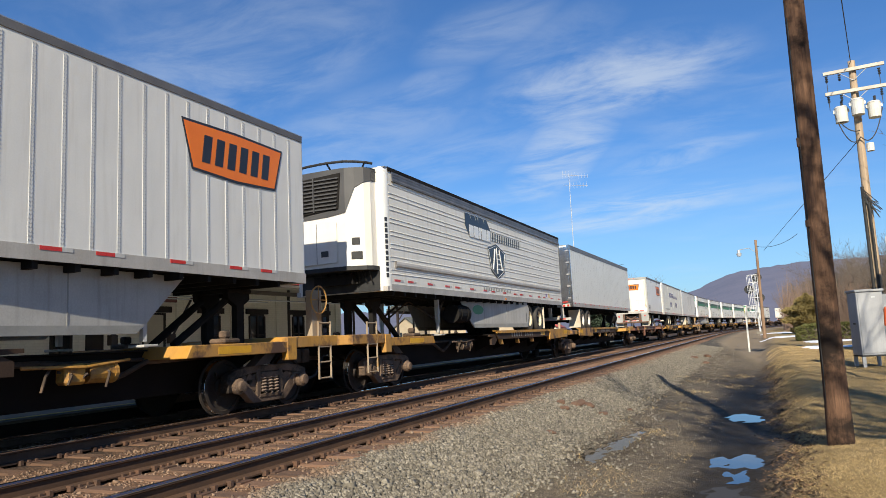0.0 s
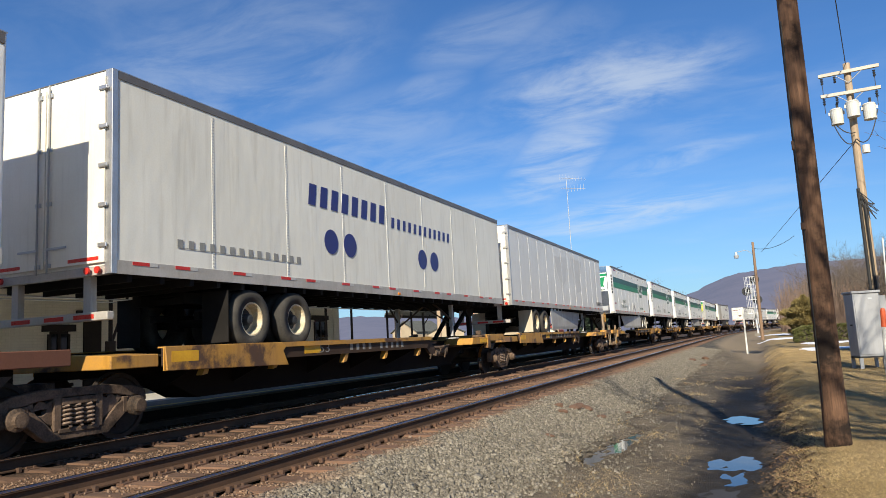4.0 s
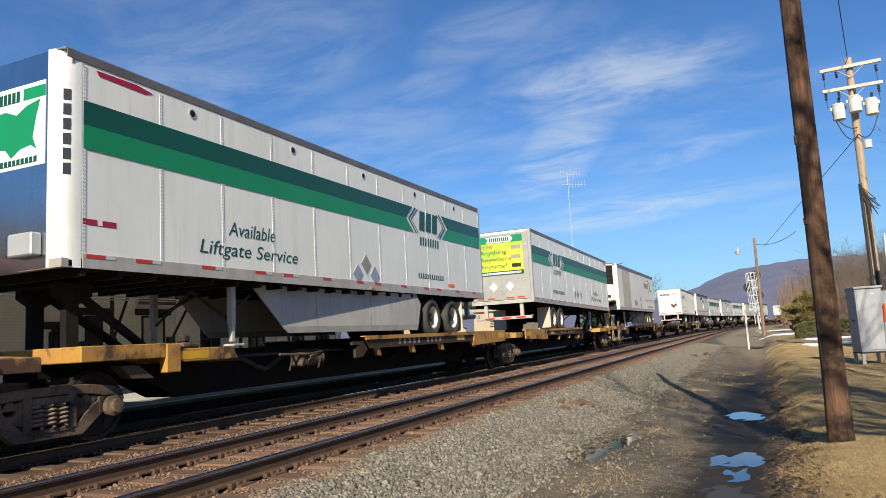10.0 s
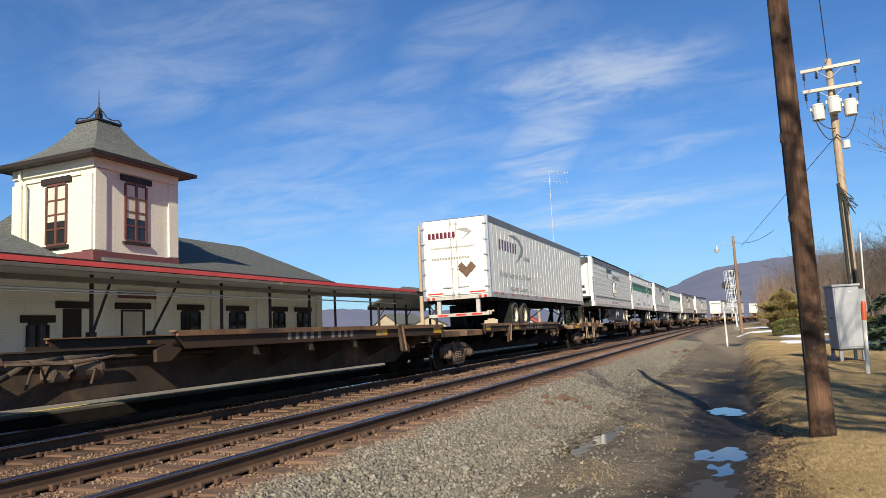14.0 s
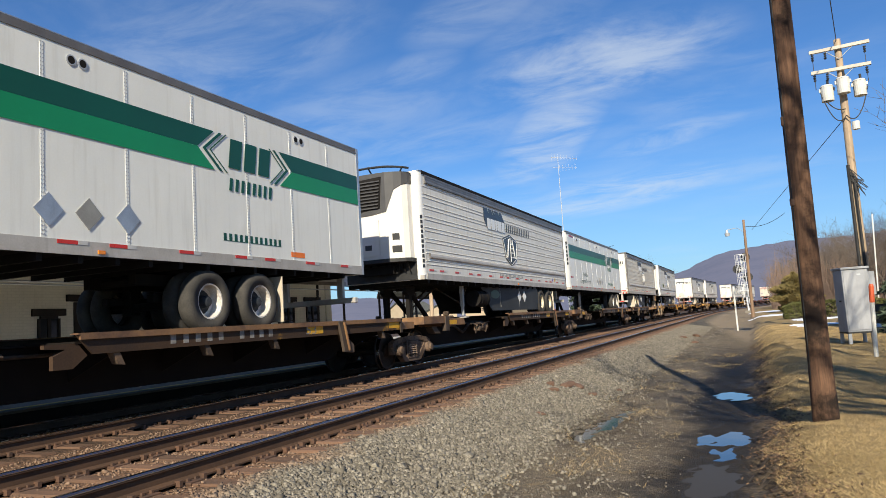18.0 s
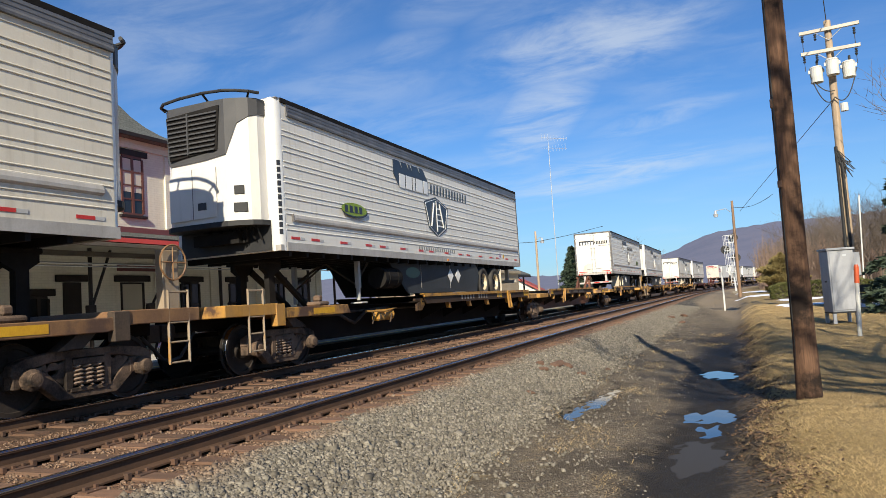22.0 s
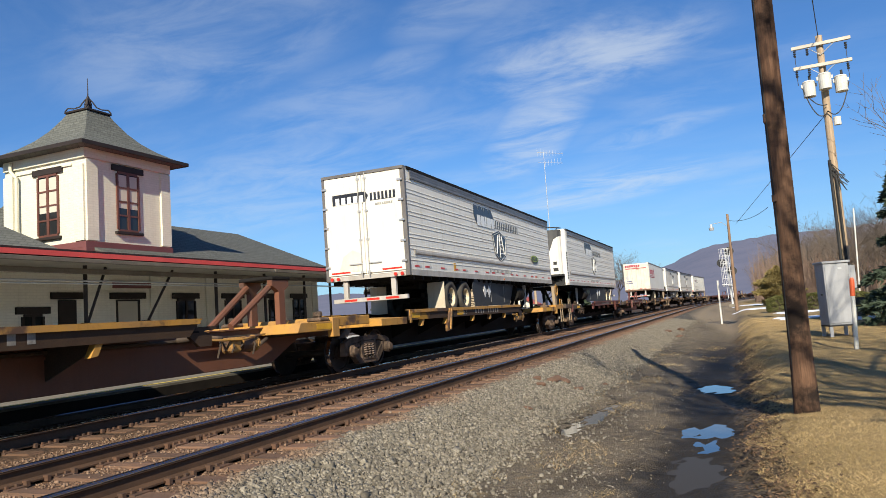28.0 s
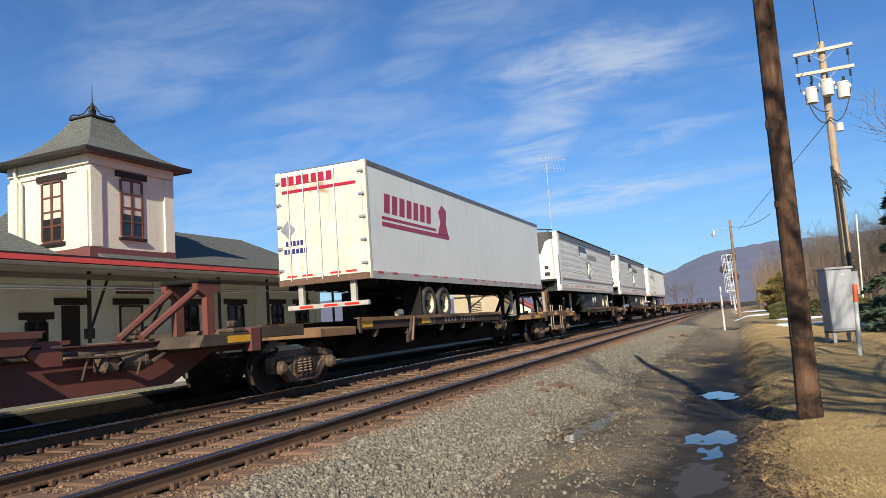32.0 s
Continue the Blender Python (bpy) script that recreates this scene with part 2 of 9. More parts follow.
surface("dull_steel", (0.085, 0.062, 0.046), (0.034, 0.027, 0.022), 1.6, 0.75, dirt=(0.20, 0.13, 0.085), dirt_lo=0.52, dirt_hi=0.75, bump=0.15, spec=0.25)
surface("bogie_steel", (0.19, 0.128, 0.090), (0.034, 0.027, 0.022), 2.6, 0.8, bump=0.3, dirt=(0.016, 0.013, 0.011), dirt_lo=0.50, dirt_hi=0.68, spec=0.2)
surface("wheel_steel", (0.045, 0.036, 0.031), (0.022, 0.018, 0.016), 3.0, 0.7, spec=0.2)
surface("tread_steel", (0.62, 0.62, 0.64), (0.50, 0.50, 0.52), 3.0, 0.22, metal=1.0)
surface("rail_steel", (0.105, 0.060, 0.038), (0.062, 0.039, 0.027), 2.0, 0.8, bump=0.2, spec=0.2)
surface("rail_head", (0.58, 0.58, 0.60), (0.46, 0.46, 0.48), 2.0, 0.20, metal=1.0)
surface("tie_wood", (0.185, 0.100, 0.060), (0.105, 0.062, 0.040), 2.2, 0.85, stretch=(0.6, 5, 5), bump=0.5, vary=0.3)
surface("plate_steel", (0.125, 0.062, 0.036), (0.06, 0.036, 0.025), 8.0, 0.8)
surface("stone", (0.36, 0.345, 0.315), (0.23, 0.22, 0.205), 6.0, 0.85, bump=0.3)
surface("edge_concrete", (0.17, 0.155, 0.125), (0.10, 0.092, 0.075), 1.2, 0.9, bump=0.2, spec=0.15)
surface("code_grey", (0.30, 0.29, 0.27), (0.16, 0.14, 0.12), 6.0, 0.6)
surface("reflector_yellow", (0.72, 0.40, 0.02), (0.55, 0.28, 0.02), 4.0, 0.5)
surface("rusty_door", (0.66, 0.62, 0.53), (0.56, 0.50, 0.40), 1.6, 0.55, streak=0.5, dirt=(0.30, 0.15, 0.075), dirt_lo=0.60, dirt_hi=0.74)
surface("lamp_pole_wood", (0.26, 0.165, 0.10), (0.16, 0.10, 0.065), 2.0, 0.85, stretch=(7, 7, 0.55), bump=0.4, fine=9.0)
surface("weathered_arm", (0.58, 0.54, 0.47), (0.42, 0.38, 0.32), 3.0, 0.85)
surface("faded_paint", (0.59, 0.59, 0.575), (0.54, 0.54, 0.53), 0.6, 0.5)
surface("ribbed_paint", (0.76, 0.745, 0.695), (0.69, 0.675, 0.62), 0.5, 0.45, streak=0.32, vary=0.05, dent=0.004, dirt=(0.62, 0.58, 0.50), dirt_lo=0.58, dirt_hi=0.9)
surface("dull_rail", (0.50, 0.475, 0.44), (0.38, 0.355, 0.32), 2.0, 0.5, metal=0.2, streak=0.35)
surface("oval_lime", (0.20, 0.30, 0.012), (0.26, 0.34, 0.02), 2.0, 0.4)
surface("sign_lime", (0.22, 0.46, 0.06), (0.74, 0.62, 0.05), 1.1, 0.35)
surface("bare_panel", (0.53, 0.49, 0.41), (0.43, 0.395, 0.325), 1.2, 0.6, streak=0.5)
surface("rear_grey", (0.36, 0.36, 0.345), (0.28, 0.28, 0.265), 1.2, 0.55, streak=0.4)
# near-black for the platform face, its shade put into the colour
surface("shaded_face", (0.014, 0.012, 0.011), (0.024, 0.02, 0.017), 3.0, 0.95, spec=0.1)
surface("far_rail_head", (0.55, 0.55, 0.57), (0.45, 0.45, 0.47), 2.0, 0.14, metal=1.0)
surface("asphalt", (0.50, 0.48, 0.43), (0.40, 0.385, 0.345), 1.5, 0.9, bump=0.3, dirt=(0.54, 0.52, 0.47), dirt_lo=0.55, dirt_hi=0.8)
surface("concrete", (0.20, 0.18, 0.145), (0.15, 0.135, 0.11), 1.2, 0.85, bump=0.2)
surface("yellow_line", (0.66, 0.50, 0.09), (0.50, 0.40, 0.12), 3.0, 0.7)
surface("cream_wall", (0.71, 0.69, 0.56), (0.64, 0.62, 0.505), 0.9, 0.8, streak=0.12)
# same cream brick as the tower, painted lighter to stand for bounced light
surface("lifted_cream_wall", (0.85, 0.825, 0.73), (0.77, 0.745, 0.655), 0.9, 0.85, streak=0.15)
surface("maroon_trim", (0.17, 0.055, 0.055), (0.13, 0.045, 0.045), 1.5, 0.65)
surface("window_wood", (0.135, 0.05, 0.034), (0.10, 0.038, 0.027), 3.0, 0.55)
surface("dark_trim", (0.020, 0.015, 0.014), (0.032, 0.024, 0.021), 3.0, 0.6, spec=0.3)
surface("shingle", (0.125, 0.132, 0.118), (0.085, 0.09, 0.082), 9.0, 0.9, bump=0.4, vary=0.22)
surface("red_roof", (0.52, 0.065, 0.055), (0.42, 0.05, 0.042), 1.5, 0.5, streak=0.15)
surface("soffit", (0.46, 0.43, 0.37), (0.36, 0.335, 0.28), 1.5, 0.8, streak=0.3)
surface("canopy_wood", (0.17, 0.145, 0.115), (0.10, 0.085, 0.07), 1.5, 0.8, streak=0.3)
surface("rust_lip", (0.27, 0.145, 0.060), (0.16, 0.085, 0.045), 1.6, 0.65, streak=0.4, dirt=(0.09, 0.05, 0.032), dirt_lo=0.46, dirt_hi=0.64, bump=0.15)
surface("blind", (0.55, 0.52, 0.43), (0.48, 0.45, 0.38), 2.0, 0.8)
surface("pole_wood", (0.185, 0.104, 0.064), (0.078, 0.044, 0.030), 2.6, 0.9, stretch=(11, 11, 0.7), bump=0.9, fine=16.0, dirt=(0.022, 0.015, 0.012), dirt_lo=0.47, dirt_hi=0.64, spec=0.2)
surface("pale_pole_wood", (0.47, 0.35, 0.235), (0.28, 0.21, 0.145), 1.8, 0.85, stretch=(7, 7, 0.55), bump=0.4, fine=9.0)
surface("galvanised", (0.48, 0.50, 0.52), (0.40, 0.42, 0.44), 1.5, 0.45, metal=0.35)
surface("cabinet_grey", (0.34, 0.35, 0.37), (0.26, 0.27, 0.285), 1.6, 0.5, streak=0.25)
surface("signal_silver", (0.70, 0.71, 0.71), (0.58, 0.59, 0.60), 4.0, 0.45, metal=0.1)
surface("cable_black", (0.02, 0.02, 0.02), (0.03, 0.03, 0.03), 4.0, 0.6)
surface("orange_cap", (0.62, 0.10, 0.03), (0.50, 0.09, 0.03), 4.0, 0.5)
surface("post_white", (0.62, 0.62, 0.58), (0.48, 0.47, 0.43), 4.0, 0.6)
surface("bark", (0.085, 0.066, 0.052), (0.14, 0.115, 0.095), 5.0, 0.9, bump=0.4)
surface("twig", (0.17, 0.115, 0.085), (0.22, 0.15, 0.115), 3.0, 0.9)
surface("hedge_leaf", (0.085, 0.105, 0.025), (0.16, 0.15, 0.045), 7.0, 0.7, vary=0.2)
surface("spruce_leaf", (0.028, 0.048, 0.028), (0.05, 0.075, 0.045), 5.0, 0.75)
surface("golden_leaf", (0.27, 0.205, 0.07), (0.18, 0.145, 0.06), 3.0, 0.8)
surface("dry_grass", (0.42, 0.31, 0.135), (0.26, 0.20, 0.085), 0.8, 0.85)
surface("snow", (0.80, 0.83, 0.88), (0.72, 0.75, 0.80), 3.0, 0.6, bump=0.3)
surface("hill_wood", (0.105, 0.078, 0.085), (0.075, 0.058, 0.068), 0.012, 0.95, fine=0.12)
surface("far_field", (0.22, 0.18, 0.12), (0.16, 0.13, 0.09), 0.05, 0.95)
surface("red_barn_roof", (0.36, 0.07, 0.05), (0.30, 0.06, 0.045), 1.0, 0.7)
surface("tan_wall", (0.42, 0.34, 0.235), (0.36, 0.29, 0.20), 1.0, 0.8)
surface("rust_rock", (0.15, 0.082, 0.052), (0.10, 0.062, 0.045), 6.0, 0.9, bump=0.4)


def glass_material():
    m = bpy.data.materials.new("window_glass")
    m.use_nodes = True
    b = m.node_tree.nodes["Principled BSDF"]
    b.inputs["Base Color"].default_value = (0.02, 0.022, 0.024, 1)
    b.inputs["Roughness"].default_value = 0.05
    MATS["window_glass"] = m


def water_material(name, rough, colour, ripple):
    m = bpy.data.materials.new(name)
    m.use_nodes = True
    nt = m.node_tree
    b = nt.nodes["Principled BSDF"]
    b.inputs["Base Color"].default_value = (*colour, 1)
    b.inputs["Roughness"].default_value = rough
    b.inputs["IOR"].default_value = 1.33
    b.inputs["Specular IOR Level"].default_value = 0.9 if rough < 0.05 else 0.35 if rough < 0.2 else 0.03
    n = node(nt, "ShaderNodeTexNoise", {"Vector": node(nt, "ShaderNodeTexCoord").outputs["Object"], "Scale": 6.0})
    nt.links.new(node(nt, "ShaderNodeBump", {"Height": n.outputs[0], "Strength": ripple}).outputs[0], b.inputs["Normal"])
    MATS[name] = m


glass_material()
water_material("puddle_water", 0.015, (0.018, 0.015, 0.012), 0.02)
water_material("muddy_water", 0.06, (0.020, 0.016, 0.012), 0.12)
water_material("wet_film", 0.34, (0.050, 0.042, 0.034), 0.25)

surface("channel_brown", (0.070, 0.040, 0.022), (0.036, 0.024, 0.018), 0.9, 0.7, streak=0.2, dirt=(0.36, 0.19, 0.03), dirt_lo=0.60, dirt_hi=0.68, bump=0.1, spec=0.25)
surface("ribbed_tan", (0.70, 0.655, 0.56), (0.61, 0.565, 0.475), 0.5, 0.5, streak=0.35, vary=0.03, dent=0.004, dirt=(0.50, 0.43, 0.33), dirt_lo=0.56, dirt_hi=0.85)
surface("rail_face", (0.105, 0.105, 0.11), (0.19, 0.19, 0.195), 2.0, 0.45, metal=0.3, streak=0.3)
surface("dented_white", (0.80, 0.815, 0.81), (0.74, 0.755, 0.75), 0.5, 0.4, streak=0.1, dent=0.028)
surface("nose_silver", (0.74, 0.74, 0.72), (0.66, 0.66, 0.64), 1.5, 0.36, metal=0.25, streak=0.12)
# underframe steel with the shade below the trailers put into its colour
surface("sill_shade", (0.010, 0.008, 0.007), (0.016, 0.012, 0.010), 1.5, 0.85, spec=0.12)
surface("spring_steel", (0.24, 0.17, 0.12), (0.14, 0.10, 0.08), 6.0, 0.7)


def courses(name, width, row, joint, depth, bump):
    """Rows of bricks or shingles on a wall or roof material: darker joints with relief."""
    nt = MATS[name].node_tree
    b = next(n for n in nt.nodes if n.type == "BSDF_PRINCIPLED")
    sep = node(nt, "ShaderNodeSeparateXYZ", {0: node(nt, "ShaderNodeNewGeometry").outputs["Position"]})
    uv = node(nt, "ShaderNodeCombineXYZ", {0: math_node(nt, "ADD", sep.outputs[0], sep.outputs[1]), 1: sep.outputs[2]}).outputs[0]
    br = node(nt, "ShaderNodeTexBrick", {"Vector": uv, "Color1": (1, 1, 1, 1), "Color2": (1 - depth * 0.5,) * 3 + (1,), "Mortar": (1 - depth,) * 3 + (1,), "Scale": 1.0, "Mortar Size": joint, "Mortar Smooth": 0.2, "Brick Width": width, "Row Height": row})
    old = b.inputs["Base Color"].links[0].from_socket
    nt.links.new(mix_node(nt, 1.0, old, br.outputs["Color"], "MULTIPLY"), b.inputs["Base Color"])
    bn = node(nt, "ShaderNodeBump", {"Height": math_node(nt, "SUBTRACT", 1.0, br.outputs["Fac"]), "Strength": bump, "Distance": 0.01})
    nt.links.new(bn.outputs[0], b.inputs["Normal"])


courses("cream_wall", 0.22, 0.078, 0.008, 0.11, 0.4)
courses("lifted_cream_wall", 0.22, 0.078, 0.008, 0.11, 0.4)
courses("shingle", 0.26, 0.11, 0.012, 0.45, 0.6)

# ---- mesh helpers ----


def finish(name, bm, material, bevel=0.0, smooth=False):
    if bevel:
        bmesh.ops.bevel(bm, geom=bm.edges[:], offset=bevel, segments=1, affect="EDGES", clamp_overlap=True)
    me = bpy.data.meshes.new(name)
    bm.to_mesh(me)
    bm.free()
    me.materials.append(MATS[material])
    if smooth:
        for p in me.polygons:
            p.use_smooth = True
    return me


def part(name, bm, material, parent, label="", bevel=0.0, smooth=False, kind=""):
    """One mesh object under a thing or a part."""
    ob = new(name, finish(name, bm, material, bevel, smooth))
    ob.parent = parent
    return tagged(ob, label, kind=kind)


def piece(name, me, parent, m=None):
    """One more object on a shared mesh."""
    ob = new(name, me)
    ob.parent = parent
    if m is not None:
        ob.matrix_basis = m
    return ob


def thing(name, label, category, group="", kind="", at=None):
    ob = new(name)
    ob.empty_display_size = 0.2
    if at is not None:
        ob.matrix_basis = at
    return tagged(ob, label, category, group, kind)


def box(bm, x0, x1, y0, y1, z0, z1):
    v = [bm.verts.new((x, y, z)) for z in (z0, z1) for y in (y0, y1) for x in (x0, x1)]
    for f in ((0, 2, 3, 1), (4, 5, 7, 6), (0, 1, 5, 4), (2, 6, 7, 3), (0, 4, 6, 2), (1, 3, 7, 5)):
        bm.faces.new([v[i] for i in f])
    return bm


def boxes(*rows):
    bm = bmesh.new()
    for r in rows:
        box(bm, *r)
    return bm


def tube(bm, a, b, r0, r1=None, n=10, caps=True):
    a, b = Vector(a), Vector(b)
    r1 = r0 if r1 is None else r1
    w = (b - a).normalized()
    u = w.orthogonal().normalized()
    v = w.cross(u)
    ring = lambda c, r: [bm.verts.new(c + (u * math.cos(k * math.tau / n) + v * math.sin(k * math.tau / n)) * r) for k in range(n)]
    p, q = ring(a, r0), ring(b, r1)
    for k in range(n):
        bm.faces.new((p[k], p[(k + 1) % n], q[(k + 1) % n], q[k]))
    if caps:
        bm.faces.new(p[::-1])
        bm.faces.new(q)
    return bm


def tubes(*rows, n=10):
    bm = bmesh.new()
    for r in rows:
        tube(bm, *r, n=n)
    return bm


def lathe(profile, n=24, closed=False):
    """A turned shape from (radius, along) pairs round the x axis."""
    bm = bmesh.new()
    rings = []
    for r, h in profile:
        rings.append([bm.verts.new((h, r * math.cos(k * math.tau / n), r * math.sin(k * math.tau / n))) for k in range(n)])
    for p, q in zip(rings, rings[1:]):
        for k in range(n):
            bm.faces.new((p[k], p[(k + 1) % n], q[(k + 1) % n], q[k]))
    if closed:
        p, q = rings[-1], rings[0]
        for k in range(n):
            bm.faces.new((p[k], p[(k + 1) % n], q[(k + 1) % n], q[k]))
    else:
        bm.faces.new(rings[0][::-1])
        bm.faces.new(rings[-1])
    return bm


def slab(bm, pts, x0, x1):
    """A plate with an outline in y and z, from x0 to x1."""
    a = [bm.verts.new((x0, y, z)) for y, z in pts]
    b = [bm.verts.new((x1, y, z)) for y, z in pts]
    bm.faces.new(a[::-1])
    bm.faces.new(b)
    for k in range(len(pts)):
        j = (k + 1) % len(pts)
        bm.faces.new((a[k], a[j], b[j], b[k]))
    bmesh.ops.recalc_face_normals(bm, faces=bm.faces[:])
    return bm


def slab_y(bm, pts, y0, y1):
    """A plate with an outline in x and z, from y0 to y1."""
    a = [bm.verts.new((x, y0, z)) for x, z in pts]
    b = [bm.verts.new((x, y1, z)) for x, z in pts]
    bm.faces.new(a[::-1])
    bm.faces.new(b)
    for k in range(len(pts)):
        j = (k + 1) % len(pts)
        bm.faces.new((a[k], a[j], b[j], b[k]))
    bmesh.ops.recalc_face_normals(bm, faces=bm.faces[:])
    return bm


LETTERS = {}


def writing(text, material, parent, m, height, width=None, label="", name="lettering", slant=0.0):
    """Words in the built-in font as a thin mesh; m places its lower left corner, x along the text, y up."""
    key = (text, material, round(height, 3), width, slant)
    if key not in LETTERS:
        cu = bpy.data.curves.new("text", "FONT")
        cu.body, cu.size, cu.extrude, cu.resolution_u, cu.shear = text, 1.0, 0.0, 3, slant
        tmp = new("text", cu)
        bpy.context.view_layer.update()
        me = bpy.data.meshes.new_from_object(tmp.evaluated_get(bpy.context.evaluated_depsgraph_get()))
        bpy.data.objects.remove(tmp)
        co = np.array([v.co for v in me.vertices])
        lo, hi = co.min(0), co.max(0)
        sy = height / (hi[1] - lo[1])
        sx = width / (hi[0] - lo[0]) if width else sy
        for v in me.vertices:
            v.co = ((v.co[0] - lo[0]) * sx, (v.co[1] - lo[1]) * sy, 0)
        me.materials.clear()
        me.materials.append(MATS[material])
        LETTERS[key] = me
    ob = piece(name, LETTERS[key], parent, m)
    return tagged(ob, label)


# ---- the line of the railway: straight, then a long curve to the right ----
BEND, RADIUS = 90.0, 740.0
NEAR_X, FAR_X = -5.616, -9.30


def line(s, off=0.0):
    """The place and heading at s metres along a track whose straight lies at x = off."""
    if s < BEND:
        return Vector((off, s, 0)), 0.0
    r = RADIUS - off
    a = (s - BEND) / RADIUS
    return Vector((off + r * (1 - math.cos(a)), BEND + r * math.sin(a), 0)), -a


# ---- ground ----
def smooth(a, b, x):
    t = np.clip((x - a) / (b - a), 0, 1)
    return t * t * (3 - 2 * t)


def bend_x(y):
    """How far the railway has swung to the right at y."""
    d = np.maximum(y - BEND, 0)
    return np.minimum(d * d / (2 * RADIUS), d * 0.9)


def ground_z(x, y):
    x, y = np.asarray(x, float), np.asarray(y, float)
    far = smooth(18, 90, y)
    xr = x - bend_x(y)
    bed = -0.20 + 0 * x
    low = -0.58 + 0.40 * far
    lawn = -0.28 + 0.20 * smooth(10, 30, y) + 0.02 * far + 0.02 * np.maximum(xr - 3, 0) * smooth(20, 60, y)
    z = bed + (low - bed) * smooth(-4.15, -2.55, xr)
    edge = 0.05 + 0.10 * np.sin(y * 1.3) + 0.06 * np.sin(y * 3.7 + 1)
    z = z + (lawn - low) * smooth(edge - 0.25, edge + 0.72, xr)
    z = z - 0.03 * smooth(-1.3, -0.7, xr) * (1 - smooth(-0.35, 0.0, xr)) * (1 - far)
    z = z - 0.06 * smooth(-10.6, -10.9, xr)
    wob = 0.018 * np.sin(x * 2.1 + y * 0.7) * np.sin(y * 1.9 - x) + 0.012 * np.sin(x * 5.3 + 1.7) * np.sin(y * 4.1)
    z = z + wob * smooth(-3.2, -2.4, xr) * (1 - 0.5 * far)
    for cx, cy, rx, ry, deep in PUDDLES:
        d = np.sqrt(((x - cx) / rx) ** 2 + ((y - cy) / ry) ** 2)
        d = d * (1 + 0.16 * np.sin(np.arctan2(y - cy, x - cx) * 5 + cx * 9) + 0.10 * np.sin(np.arctan2(y - cy, x - cx) * 11))
        z = np.where(d < 1.9, np.minimum(z, WATER + deep * np.clip(d - 1.0, -1, 0.9) + (0.034 if cx < -2 else 0.012) * np.sin(x * 31 + y * 13) * np.sin(y * 27 - x * 9)), z)
    return z


WATER = -0.650
# centre, half sizes and depth of the hollows that hold water
PUDDLES = [(-0.50, 14.75, 0.32, 0.55, 0.05), (-0.34, 14.2, 0.16, 0.5, 0.05), (-0.70, 10.05, 0.13, 0.42, 0.05), (-0.38, 10.1, 0.19, 0.55, 0.05), (-0.42, 9.0, 0.09, 0.35, 0.04), (-0.62, 9.3, 0.05, 0.2, 0.03), (-2.38, 10.3, 0.15, 0.65, 0.05), (-2.22, 11.5, 0.19, 0.8, 0.05), (-2.14, 12.6, 0.12, 0.45, 0.04), (-0.52, 7.75, 0.24, 0.75, 0.03)]
POOLS = [(-0.48, 14.75, 0.6, 0.75), (-0.5, 9.7, 0.55, 1.0), (-2.28, 11.2, 0.5, 2.1), (-0.52, 7.7, 0.45, 0.85)]


def build_ground():
    xs = np.concatenate([[-2500, -900, -400, -200, -120, -80, -50, -35, -25, -18, -14], np.arange(-12, -5, 0.5), np.arange(-5, 3, 0.1), np.arange(3, 10, 0.5), [11, 13, 16, 20, 26, 35, 50, 80, 120, 200, 400, 900, 2500]])
    ys = np.concatenate([[-1500, -900, -600, -300, -100, -50, -20, -10, -4], np.arange(0, 30, 0.12), np.arange(30, 60, 0.5), np.arange(60, 130, 2), np.arange(130, 400, 10), [420, 480, 560, 700, 900, 1300, 2000, 3200]])
    X, Y = np.meshgrid(xs, ys)
    # columns follow the curve of the line
    XX = X + np.where(np.abs(X) < 60, 1.0, np.clip((400 - np.abs(X)) / 340, 0, 1)) * bend_x(Y)
    Z = ground_z(XX, Y)
    nx, ny = len(xs), len(ys)
    verts = np.stack([XX, Y, Z], -1).reshape(-1, 3)
    i = np.arange(nx * ny).reshape(ny, nx)
    quads = np.stack([i[:-1, :-1], i[:-1, 1:], i[1:, 1:], i[1:, :-1]], -1).reshape(-1, 4)
    me = bpy.data.meshes.new("ground")
    me.from_pydata(verts.tolist(), [], quads.tolist())
    for p in me.polygons:
        p.use_smooth = True
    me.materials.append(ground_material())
    ob = new("ground", me)
    tagged(ob, "gravel bed, muddy ditch and dry winter lawn beside the railway", "ground", kind="structure")


